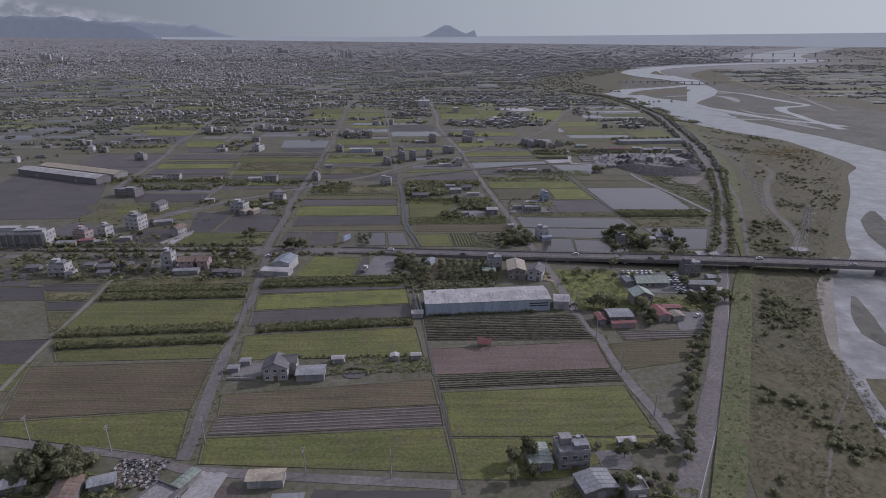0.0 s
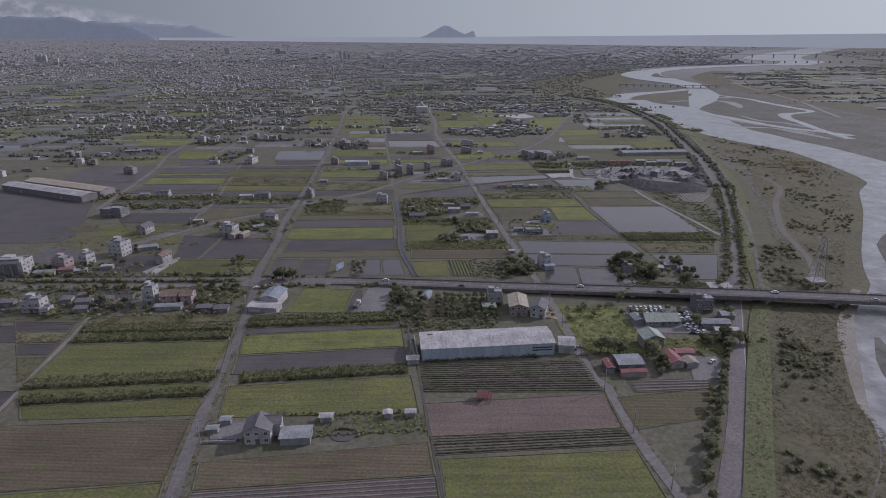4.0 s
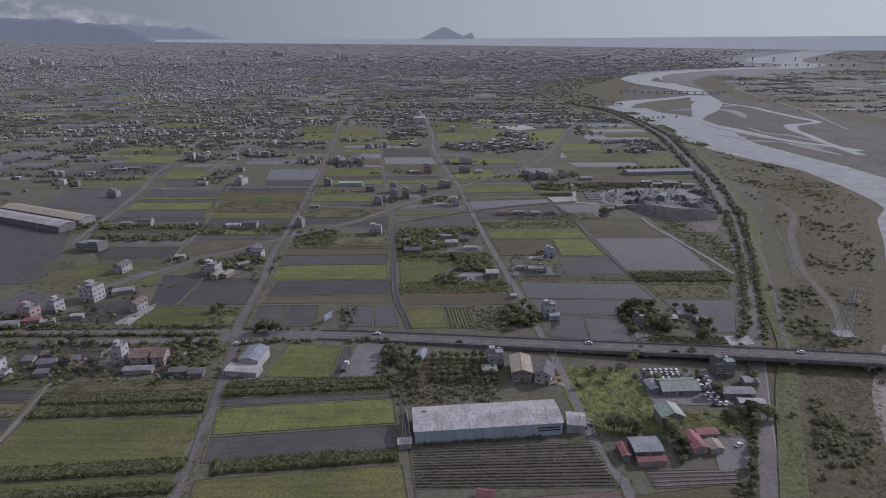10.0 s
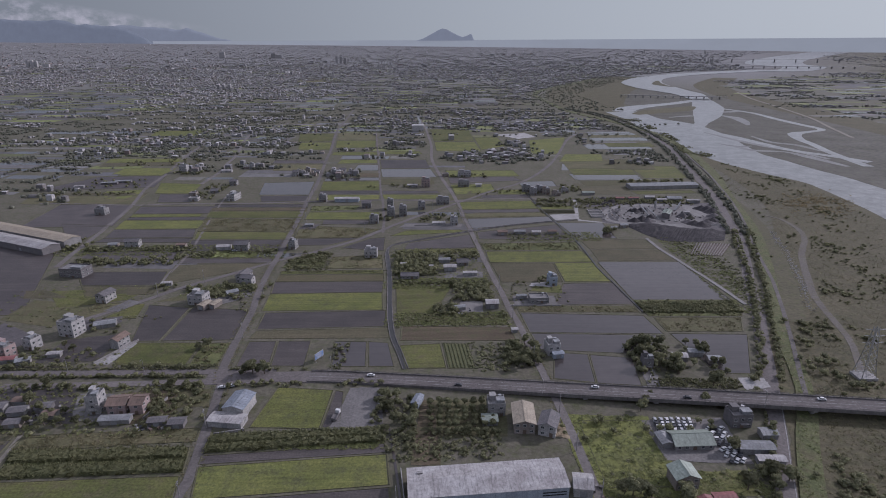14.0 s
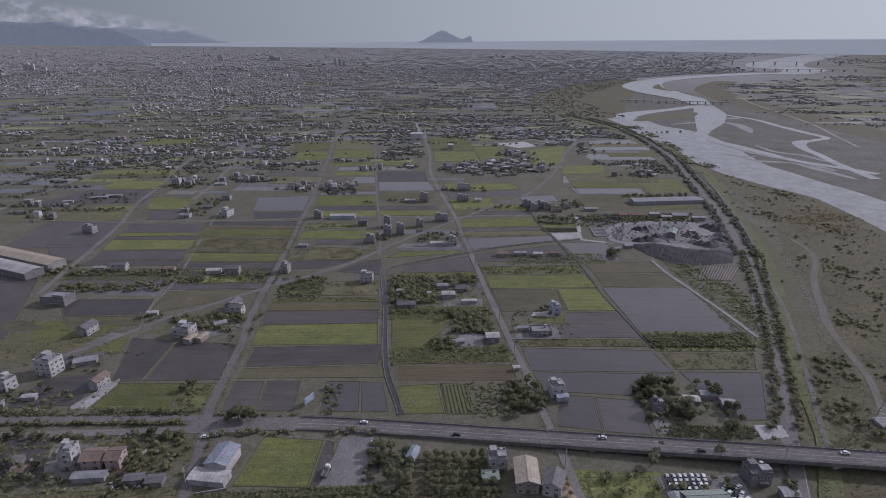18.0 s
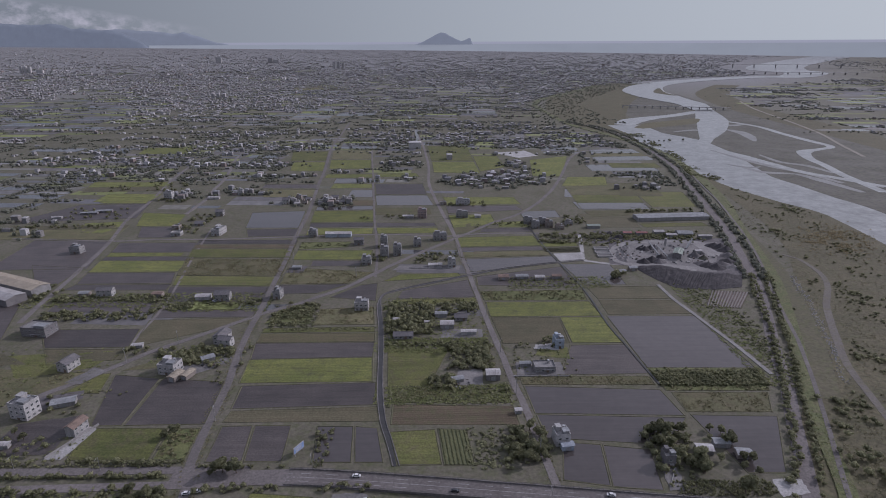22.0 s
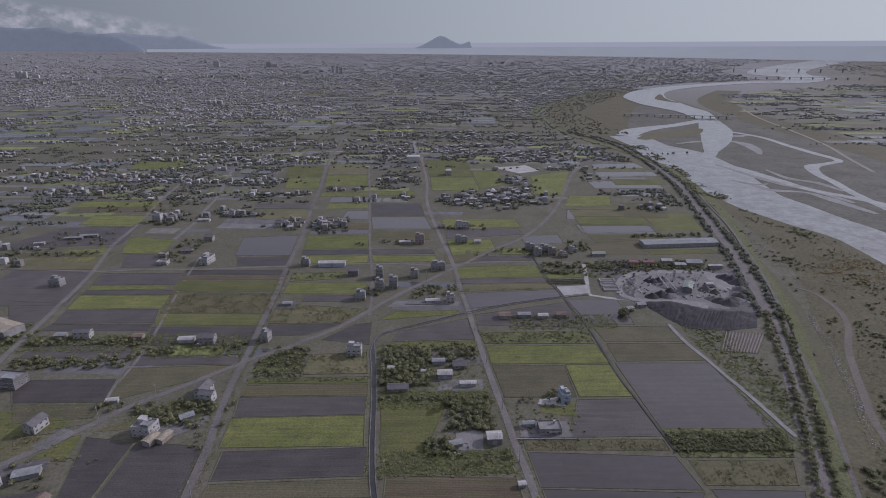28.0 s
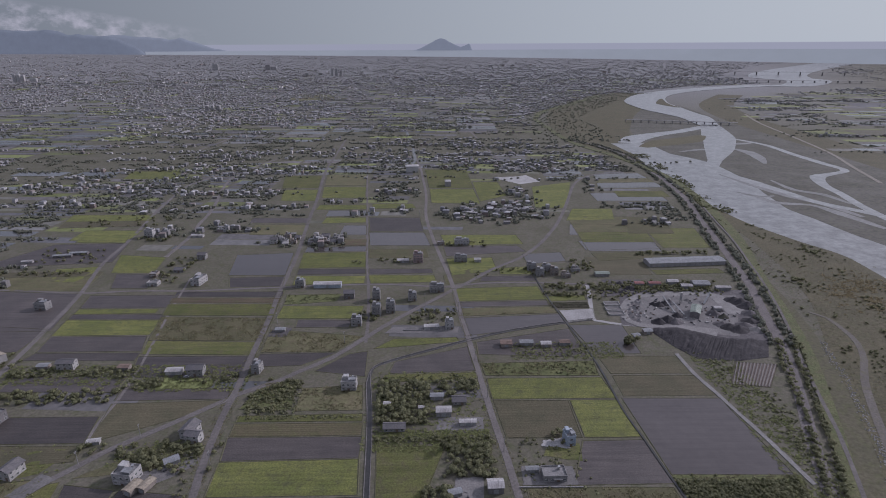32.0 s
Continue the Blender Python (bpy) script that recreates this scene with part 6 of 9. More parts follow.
quad_v, quad_f = [(-0.5, -0.5, 0), (0.5, -0.5, 0), (0.5, 0.5, 0), (-0.5, 0.5, 0)], [(0, 1, 2, 3)]
patches, ponds = [], []
for x, y, w, d in ((-1088.2, 2307.9, 60, 40), (-909.1, 2137.9, 130, 70), (-988.2, 2231, 90, 50), (-1198.2, 2701.4, 90, 60), (-1024.3, 2952.2, 120, 60), (-865.4, 3149, 130, 60), (-1055.8, 1955.2, 60, 40), (-971.9, 1952.6, 60, 44), (-433, 1360.6, 56, 30), (-361.3, 1387.6, 46, 26), (-597.5, 1685.6, 70, 30), (-479.1, 1638.1, 60, 26), (-696.4, 1196.9, 90, 34), (-594.9, 1194.6, 70, 34), (-294.3, 1119.3, 52, 26), (-442.4, 1056.8, 40, 16), (-1311, 1846.6, 100, 40), (-675, 2006.7, 80, 30), (-525.7, 2462.9, 90, 50), (329.6, 2432.3, 120, 40)):
    ponds.append((x, y, rise(x, y) + 0.5 + 0.01 * len(ponds), radians(-3), w, d, 1))
for scale, near, out in ((1.0, 400, 1500), (1.5, 1500, 2500), (2.4, 2500, 4300)):
    # parcels keep to one grid, coarser farther out
    gw, gd = 74 * scale, 21 * scale
    for cx in range(-int(out / gw), int(out / gw)):
        for cy in range(int(near / gd * 0.6), int(out / gd) + 1):
            gx = cx * gw + 4
            gy = cy * gd - 0.06 * gx
            far = math.hypot(gx - HUB.x, gy - HUB.y)
            if not near <= far < out or gy < 400 or abs(gx) > gy * 1.1 + 60 or not is_free(gx, gy, 0) or (120 < gx < 300 and 400 < gy < 700):
                continue
            if noise.noise((gx * 0.0022, gy * 0.0016, 0.4)) > rng.uniform(0.0, 0.6) or rng.uniform() < 0.1 + 0.25 * (far > 2500):
                continue
            halves = rng.choice([1, 1, 1, 2])
            for k in range(halves):
                px, py, pz, s = drawn_in(gx + gw * ((k + 0.5) / halves - 0.5), gy, 0.034 if far < 1500 else 0.3)
                row = (px, py, pz, radians(-3.4), 0.93 * gw * s / halves, 0.93 * gd * s * rng.choice([1, 1, 0.6]), 1)
                (ponds if rng.uniform() < 0.2 else patches).append(row)
mass("far_fields", quad_v, quad_f, patches, M["patch"], "patchwork of small fields across the plain", "fields")
mass("far_ponds", quad_v, quad_f, ponds, M["shine"], "small flooded paddies shining across the plain", "ponds")

box_v = [(-.5, -.5, 0), (.5, -.5, 0), (.5, .5, 0), (-.5, .5, 0), (-.5, -.5, 1), (.5, -.5, 1), (.5, .5, 1), (-.5, .5, 1),
         (-.54, -.54, 1.0), (.54, -.54, 1.0), (.54, .54, 1.0), (-.54, .54, 1.0), (-.42, -.3, 1.12), (.42, -.3, 1.12), (.42, .3, 1.12), (-.42, .3, 1.12)]
box_f = [(0, 1, 5, 4), (1, 2, 6, 5), (2, 3, 7, 6), (3, 0, 4, 7), (8, 9, 13, 12), (9, 10, 14, 13), (10, 11, 15, 14), (11, 8, 12, 15), (12, 13, 14, 15)]
fv, ff = leaf_cloud([(0, 0, 0.5, 0.5)], 9, 0.3, 1.0)
for b in ((-0.1, 0, 0.42, 0.42),):
    k0 = len(fv)
    for i in range(4):
        for j in range(5):
            th, ph = math.pi * (0.12 + 0.5 * i / 3), 2 * math.pi * j / 5
            r = 0.48 * rng.uniform(0.8, 1.1)
            fv.append((r * math.sin(th) * math.cos(ph), r * math.sin(th) * math.sin(ph), 0.45 * (1 + math.cos(th)) * 0.95 if i < 3 else 0))
    for i in range(3):
        for j in range(5):
            ff.append((k0 + i * 5 + j, k0 + (i + 1) * 5 + j, k0 + (i + 1) * 5 + (j + 1) % 5, k0 + i * 5 + (j + 1) % 5))
town, copse = [], []

VILLAGES = ((90.2, 932.5, 44, 30, 96), (117.7, 1023.3, 22, 34, 30), (-139.6, 813.6, 34, 14, 20), (-57.5, 942.8, 40, 10, 9), (-129.8, 974.4, 30, 12, 9), (-63.9, 1053.1, 34, 14, 10),
            (-246.3, 959.4, 34, 16, 12), (-271.3, 1042.3, 40, 14, 10), (-351.7, 948.4, 34, 16, 9), (-330.4, 836, 24, 14, 8), (-255, 858.3, 24, 12, 8), (-515.7, 982, 50, 30, 18),
            (-678, 1061.9, 90, 40, 22), (-498.4, 1212.2, 90, 40, 24), (32.9, 1254, 80, 30, 18), (219.5, 1042.8, 60, 22, 10), (279.5, 870.4, 40, 14, 8), (180.1, 1283.1, 70, 30, 18),
            (-94, 1368, 110, 40, 26), (-350.4, 1375.1, 110, 50, 30), (23, 1498.2, 140, 50, 34), (-735.3, 790.8, 80, 50, 22), (-583.7, 670.9, 60, 40, 14), (-437.1, 722.2, 40, 30, 8))
for vx, vy, vw, vd, n in VILLAGES:
    for _ in range(n):
        x, y = vx + rng.normal() * vw * 0.8, vy + rng.normal() * vd * 0.8
        if any(near_line(x, y, l, 9) for l in (LEFT_ROAD, MID_ROAD, DIAGONAL, WEST_ROAD)) or x > along(RIVER_WEST, y) - 10 or (y > 940 and not is_free(x, y)):
            continue
        town.append((x, y, rise(x, y), radians(rng.choice([0, 90]) + rng.normal() * 4), rng.uniform(4, 8.5), rng.uniform(4, 7), 3.0 * rng.choice([1, 1, 1, 1, 2, 2])))
        for _ in range(5):
            tx, ty = x + rng.normal() * 9, y + rng.normal() * 7
            if not any(near_line(tx, ty, l, 6) for l in (LEFT_ROAD, MID_ROAD, DIAGONAL)):
                copse.append((tx, ty, rise(tx, ty), rng.uniform(0, 6.3), rng.uniform(3, 6), rng.uniform(3, 6), rng.uniform(2.5, 4.5)))
def clump(x, y, size=1.0, tall=1.0):
    """One low tree clump on the far plain."""
    if y < 1250 and any(near_line(x, y, l, 5) for l in (LEFT_ROAD, MID_ROAD, DIAGONAL)):
        return
    tx, ty, tz, s = drawn_in(x, y)
    w = size * rng.uniform(2.6, 5.2)
    (copse if y < 1500 else woods).append((tx, ty, tz, rng.uniform(0, 6.3), s * w * 1.25, s * w, s * tall * rng.uniform(1.8, 3.6)))


def far_house(x, y, wide, deep, tall):
    px, py, pz, s = drawn_in(x, y)
    town.append((px, py, pz, radians(rng.choice([0, 90]) + rng.normal() * 5 - 3), wide * s, deep * s, tall * s))


woods = []
# hamlets strung along lanes, with their trees
for _ in range(420):
    hx, hy = region(rng.uniform(-44, 40), 3.2 + 7.0 * rng.uniform() ** 1.3)
    if hy < 1020 or not is_free(hx, hy, 10):
        continue
    lane, n = rng.uniform(13.6, 61.3), int(rng.integers(2, 13))
    for _ in range(n):
        x, y = hx + rng.normal() * lane, hy + rng.normal() * 6 - 0.06 * lane
        if is_free(x, y, 1):
            far_house(x, y, rng.uniform(3.5, 8), rng.uniform(3.5, 6.5), 2.8 * rng.choice([0.9, 1, 1, 1.6, 2]))
            far_house(x + rng.normal() * 7, y + rng.normal() * 5, rng.uniform(3, 7), rng.uniform(2.5, 5), 2.4)
            for _ in range(2):
                clump(x + rng.normal() * 10, y + rng.normal() * 6)
    for _ in range(int(lane / 2)):
        clump(hx + rng.normal() * lane * 1.2, hy + 5 + rng.normal() * 5)
# the town thickens towards the coast
tries = 0
while len(town) < 27000 and tries < 200000:
    tries += 1
    r, az = 1 / (1 / 1650 - (1 / 1650 - 1 / 9500) * rng.uniform() ** 0.62), radians(rng.uniform(-46, 44))
    x, y = HUB.x + r * math.sin(az), HUB.y + r * math.cos(az)
    if y < 1500 or not is_free(x, y, 2) or (x > -560 + 0.1 * y and x < -60 - 0.05 * y and 2280 < y < 3250):
        continue
    far = min(1.0, max(0.0, (y - 1700) / 1500)) - 0.6 * (x > along(RIVER_EAST, y))
    if 0.6 * noise.noise((x * 0.0022, y * 0.0016, 0.4)) + 0.35 * noise.noise((x * 0.012, y * 0.006, 4.4)) + 0.78 * far < rng.uniform(0.1, 0.6):
        continue
    tall = 3.0 * rng.choice([1, 1, 1.4, 2, 2.3])
    w = rng.uniform(3.8, 8.5)
    if rng.uniform() < 0.07:
        w, tall = rng.uniform(20, 44), 4
    if y > 3200 and rng.uniform() < 0.02:
        tall, w = rng.uniform(9, 18), rng.uniform(12, 24)
    far_house(x, y, w * 1.25, rng.uniform(5, 10), tall * 0.62)
    for _ in range(int(rng.integers(0, 3))):
        clump(x + rng.normal() * 16, y + rng.normal() * 12, 1.2)
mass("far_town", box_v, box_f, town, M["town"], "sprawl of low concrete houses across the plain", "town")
# field hedges and tree lines run across the plain
tries = 0
while len(copse) + len(woods) < 56000 and tries < 30000:
    tries += 1
    x, y = region(rng.uniform(-46, 46), 1.2 + 10 * rng.uniform() ** 1.6)
    east = x > along(RIVER_EAST, y) + 20
    if y < 620 or not (east or is_free(x, y, 1)) or noise.noise((x * 0.004, y * 0.009, 6.1)) < rng.uniform(-0.45, 0.3):
        continue
    n, lie = int(rng.integers(3, 16)), rng.choice([0, 0, 0, 1])
    for k in range(n):
        u, v = x + (k * 3.6 if not lie else k * 0.4) + rng.normal() * 1.2, y - 0.06 * k * 3 + (k * 3.6 if lie else 0) + rng.normal() * (1.2 if n < 9 else 3.5)
        if east or is_free(u, v, 0.5):
            clump(u, v, 0.9)
for k in range(700):
    # the avenue along the levee road, farther out
    y = 560 + 1000 * (k / 700)
    x = along([(p[1], p[0]) for p in LEVEE_ROAD], y) + rng.choice([-9, -7, 7.5, 9]) + rng.normal() * 1.5
    copse.append((x, y, rise(x, y), rng.uniform(0, 6.3), 3.8, 3.8, rng.uniform(2.4, 4.0)))
for k in range(900):
    y = rng.uniform(1520.2, 2906.8)
    clump(along(RIVER_WEST, y) + rng.uniform(-20.6, 162.7), y)
# paler, greyer than the near leaves: haze of distance put into the colour
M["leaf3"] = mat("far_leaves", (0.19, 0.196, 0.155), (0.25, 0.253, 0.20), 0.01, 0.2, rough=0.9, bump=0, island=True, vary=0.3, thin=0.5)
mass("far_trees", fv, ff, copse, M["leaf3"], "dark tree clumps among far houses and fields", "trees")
wv = [(math.cos(2 * math.pi * j / 6) * r * rng.uniform(0.85, 1.15), math.sin(2 * math.pi * j / 6) * r * rng.uniform(0.85, 1.15), z * rng.uniform(0.9, 1.1)) for r, z in ((0.46, 0), (0.5, 0.55), (0.2, 0.98)) for j in range(6)]
wf = [(i * 6 + j, i * 6 + (j + 1) % 6, i * 6 + 6 + (j + 1) % 6, i * 6 + 6 + j) for i in range(2) for j in range(6)] + [(12, 13, 14, 15), (12, 15, 16, 17)]
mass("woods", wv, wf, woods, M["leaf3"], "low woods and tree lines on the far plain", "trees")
towers = []
for x, y, w, h in ((-2507.4, 3794.5, 14, 38), (-2483.6, 3797.7, 14, 38), (-2459.7, 3800.8, 14, 34), (-2417.3, 3825.1, 40, 18), (-1864.7, 5331.8, 46, 46), (-1440.2, 5392.9, 40, 40), (-1401.8, 5409.6, 60, 26), (-739.6, 4497.6, 18, 46), (-709.6, 4498.6, 18, 46), (-678.4, 4499.7, 14, 36), (-364.1, 3747, 20, 26), (-330.5, 3776.5, 16, 30), (-793.5, 2245.8, 9, 17), (-775.8, 2250, 9, 16), (-755.9, 2254.2, 9, 15), (-37.7, 1198.7, 22, 11), (24.1, 1089.2, 9, 8)):
    px, py, pz, s = drawn_in(x, y)
    towers.append((px, py, pz, 0.05, w * s, 14 * s, h * s))
mass("tower_blocks", box_v, box_f, towers, M["tower"], "pale concrete apartment towers far off in town", "towers")

# ---- buildings ----
M["white"] = mat("white_plaster", (0.40, 0.39, 0.38), (0.30, 0.292, 0.285), 0.3, 1.5, bump=0.05, grime=0.35, vary=0.1)
M["grey"] = mat("grey_render", (0.28, 0.272, 0.265), (0.21, 0.205, 0.20), 0.3, 1.5, bump=0.05, grime=0.35, vary=0.12)
M["tan"] = mat("tan_tile", (0.28, 0.245, 0.215), (0.21, 0.185, 0.165), 0.3, 2.0, bump=0.05, grime=0.3, vary=0.12)
M["pink"] = mat("pink_tile", (0.34, 0.265, 0.25), (0.28, 0.22, 0.21), 0.3, 2.0, bump=0.05, grime=0.25)
M["dark"] = mat("dark_cladding", (0.13, 0.124, 0.126), (0.17, 0.16, 0.158), 0.3, 1.5, bump=0.05, grime=0.3)
M["blue"] = mat("pale_blue_sheet", (0.34, 0.38, 0.43), (0.28, 0.32, 0.365), 0.3, 1.5, bump=0.05, grime=0.2)
M["metal_white"] = mat("weathered_white_roof", (0.405, 0.392, 0.383), (0.273, 0.255, 0.246), 0.12, 0.8, rough=0.5, bump=0.1, grime=0.6, spec=0.4)
M["metal_grey"] = mat("grey_metal_roof", (0.25, 0.255, 0.26), (0.185, 0.19, 0.192), 0.15, 0.9, rough=0.5, bump=0.1, grime=0.45, spec=0.4)
M["metal_blue"] = mat("blue_grey_metal_roof", (0.27, 0.295, 0.33), (0.21, 0.23, 0.26), 0.15, 0.9, rough=0.5, bump=0.1, grime=0.4, spec=0.4)
M["metal_green"] = mat("green_metal_roof", (0.27, 0.31, 0.26), (0.22, 0.25, 0.21), 0.15, 0.9, rough=0.5, bump=0.1, grime=0.4, spec=0.4)
M["metal_red"] = mat("faded_red_roof", (0.25, 0.105, 0.10), (0.19, 0.085, 0.08), 0.15, 0.9, rough=0.55, bump=0.1, grime=0.35)
M["metal_tan"] = mat("tan_metal_roof", (0.33, 0.285, 0.217), (0.27, 0.232, 0.18), 0.15, 0.9, rough=0.5, bump=0.1, grime=0.4)
M["tile_brown"] = mat("brown_roof_tiles", (0.22, 0.16, 0.13), (0.16, 0.12, 0.10), 0.3, 2.5, bump=0.3, grime=0.3, rows=(0, 0.35, 0.3))
M["tile_dark"] = mat("dark_roof_tiles", (0.13, 0.125, 0.13), (0.17, 0.16, 0.16), 0.3, 2.5, bump=0.3, grime=0.2, rows=(0, 0.35, 0.3))
M["deckroof"] = mat("stained_flat_roof", (0.27, 0.26, 0.255), (0.18, 0.175, 0.17), 0.25, 1.2, bump=0.1)
M["glass"] = mat("window_glass", (0.035, 0.04, 0.045), (0.05, 0.055, 0.06), 0.5, 3.0, rough=0.15, bump=0.0, spec=0.6)
M["frame"] = mat("window_frame", (0.45, 0.45, 0.44), (0.36, 0.36, 0.35), 0.5, 3.0, bump=0.0)
M["door"] = mat("brown_door", (0.16, 0.12, 0.09), (0.12, 0.09, 0.07), 0.5, 3.0, bump=0.0)
M["steel"] = mat("steel_tank", (0.5, 0.5, 0.5), (0.42, 0.42, 0.42), 0.5, 3.0, rough=0.35, metal=0.8, bump=0.0)
SHARED = {}


def shared(key, build, material):
    if key not in SHARED:
        me = bpy.data.meshes.new(key[0])
        bm = build()
        bm.to_mesh(me)
        bm.free()
        me.materials.append(material)
        SHARED[key] = me
    return SHARED[key]


def piece(name, key, build, material, parent, m, label=""):
    ob = new(name, shared(key, build, material))
    ob.parent = parent
    ob.matrix_local = m
    return tagged(ob, label)


def frame_ring(w, h):
    t = 0.12
    return solid((-w / 2 + t / 2, 0, 0, t, 0.14, h), (w / 2 - t / 2, 0, 0, t, 0.14, h), (0, 0, 0, w - 2 * t, 0.14, t), (0, 0, h - t, w - 2 * t, 0.14, t), (0, 0, t, 0.07, 0.1, h - 2 * t))


def window(parent, x, y, z, turn, w=1.5, h=1.3):
    o = piece("window", ("window", w, h), lambda: frame_ring(w, h), M["frame"], parent, pose(x, y, z, 0, 0, turn))
    piece("pane", ("pane", w, h), lambda: solid((0, 0.02, 0.1, w - 0.2, 0.05, h - 0.2)), M["glass"], o, pose(0, 0, 0))
    return o


def gable(w, d, rise, over, thick=0.18, ridge_x=True, bevel=0.0):
    """A pitched roof slab over w x d with its ridge along x (or y)."""
    bm = bmesh.new()
    a, b = (w / 2 + over, d / 2 + over) if ridge_x else (d / 2 + over, w / 2 + over)
    drop = rise * over / (b - over)
    prof = [(-b, -drop), (0, rise), (b, -drop), (b, -drop - thick), (0, rise - thick), (-b, -drop - thick)]
    ends = []
    for x in (-a, a):
        ends.append([bm.verts.new((x, y, z) if ridge_x else (-y, x, z)) for y, z in prof])
    for k in range(6):
        bm.faces.new((ends[0][k], ends[0][(k + 1) % 6], ends[1][(k + 1) % 6], ends[1][k]))
    bm.faces.new((ends[0][0], ends[0][5], ends[0][4], ends[0][1]))
    bm.faces.new((ends[0][1], ends[0][4], ends[0][3], ends[0][2]))
    bm.faces.new((ends[1][1], ends[1][4], ends[1][5], ends[1][0]))
    bm.faces.new((ends[1][2], ends[1][3], ends[1][4], ends[1][1]))
    bmesh.ops.recalc_face_normals(bm, faces=bm.faces)
    return bm


def gable_wall(w, d, h, rise, ridge_x=True):
    bm = bmesh.new()
    a, b = (w / 2, d / 2) if ridge_x else (d / 2, w / 2)
    ends = []
    for x in (-a, a):
        ends.append([bm.verts.new((x, y, z) if ridge_x else (-y, x, z)) for y, z in ((-b, 0), (b, 0), (b, h), (0, h + rise), (-b, h))])
    for k in range(5):
        bm.faces.new((ends[0][k], ends[0][(k + 1) % 5], ends[1][(k + 1) % 5], ends[1][k]))
    bm.faces.new(ends[0])
    bm.faces.new(ends[1])
    bmesh.ops.recalc_face_normals(bm, faces=bm.faces)
    return bm


def drum(r, l, seg=12):
    bm = bmesh.new()
    bmesh.ops.create_cone(bm, cap_ends=True, segments=seg, radius1=r, radius2=r, depth=l)
    return bm


def ribs(w, d, rise, over, step, ridge_x):
    """Raised seams of a sheet roof."""
    bm = bmesh.new()
    a, b = (w / 2 + over, d / 2 + over) if ridge_x else (d / 2 + over, w / 2 + over)
    drop = rise * over / (b - over)
    ang = math.atan2(rise + drop, b)
    n = int(2 * a / step)
    for i in range(n + 1):
        x = -a + 2 * a * i / n
        for s in (-1, 1):
            m = Matrix.Translation((x, s * b / 2, (rise - drop) / 2 + 0.03)) @ Matrix.Rotation(-s * ang, 4, "X") @ Matrix.Diagonal((0.09, math.hypot(b, rise + drop), 0.07, 1))
            if not ridge_x:
                m = Matrix.Rotation(radians(90), 4, "Z") @ m
            bmesh.ops.create_cube(bm, size=1, matrix=m)
    return bm


HOUSE_WORDS = {"white": "white plastered", "grey": "grey rendered", "tan": "tan tiled", "pink": "pink tiled", "dark": "dark clad", "blue": "pale blue sheet-walled"}
ROOF_WORDS = {"metal_white": "stained white metal roof", "metal_grey": "grey metal roof", "metal_blue": "blue-grey metal roof", "metal_green": "faded green metal roof", "metal_red": "faded red metal roof", "metal_tan": "tan metal roof", "tile_brown": "brown tiled roof", "tile_dark": "dark tiled roof"}


STOREY = 2.8


def put_windows(root, w, d, floors, storey=2.8, step=3.0, sides="snew", wide=1.5):
    for f in range(floors):
        z = 0.85 + storey * f
        for side in sides:
            run = w if side in "sn" else d
            n = max(1, int(run / step))
            for k in range(n):
                o = -run / 2 + run * (k + 0.5) / n
                if side == "s" and f == 0 and k == n // 2:
                    piece("door", ("door",), lambda: solid((0, 0, 0, 1.5, 0.12, 2.15)), M["door"], root, pose(o, -d / 2 - 0.03, 0.02))
                    continue
                x, y, t = {"s": (o, -d / 2 - 0.03, 0), "n": (o, d / 2 + 0.03, 180), "e": (w / 2 + 0.03, o, 90), "w": (-w / 2 - 0.03, o, -90)}[side]
                window(root, x, y, z, t, wide)


def flat_house(x, y, turn, w, d, floors, wall="white", tower=True, tank=True, balcony=True, name="house", sides="se", group="farm houses", k=0.82):
    w, d = w * k, d * k
    root = empty(name, x, y, 0, turn)
    h = STOREY * floors + 0.3
    part("wall", solid((0, 0, -0.2, w, d, h + 0.2)), M[wall], root)
    part("roof", solid((0, 0, h, w - 0.5, d - 0.5, 0.12)), M["deckroof"], root)
    part("parapet", solid((0, -d / 2 + 0.12, h, w, 0.24, 0.85), (0, d / 2 - 0.12, h, w, 0.24, 0.85), (-w / 2 + 0.12, 0, h, 0.24, d - 0.48, 0.85), (w / 2 - 0.12, 0, h, 0.24, d - 0.48, 0.85)), M[wall], root)
    if tower:
        part("stair_tower", solid((-w * 0.2, d * 0.18, h, w * 0.34, d * 0.4, 2.6), (-w * 0.2, d * 0.18, h + 2.6, w * 0.38, d * 0.44, 0.2)), M[wall], root)
    if tank:
        t = part("water_tank", drum(0.75, 1.9), M["steel"], root, "steel water tank")
        t.matrix_local = pose(w * 0.24, d * 0.2, h + 1.15)
    if balcony:
        for f in range(1, floors):
            part("balcony", solid((0, -d / 2 - 0.55, STOREY * f - 0.12, w * 0.8, 1.1, 0.14), (0, -d / 2 - 1.04, STOREY * f + 0.02, w * 0.8, 0.1, 0.85)), M[wall], root)
    # a tin lean-to on the roof and a canopy over the door
    if floors > 1:
        part("roof_shed", solid((w * 0.22, -d * 0.2, h + 0.1, w * 0.42, d * 0.36, 1.9), (w * 0.22, -d * 0.2, h + 2.0, w * 0.48, d * 0.44, 0.1)), M["metal_grey"], root, "tin roof shed")
    part("canopy", solid((w * 0.1, -d / 2 - 0.6, 2.35, w * 0.4, 1.2, 0.12)), M["deckroof"], root)
    put_windows(root, w, d, floors, sides=sides)
    return tagged(root, "%s %s flat-roofed concrete house with parapet" % (("one-storey", "two-storey", "three-storey", "four-storey", "five-storey")[floors - 1], HOUSE_WORDS[wall]), "house", group)


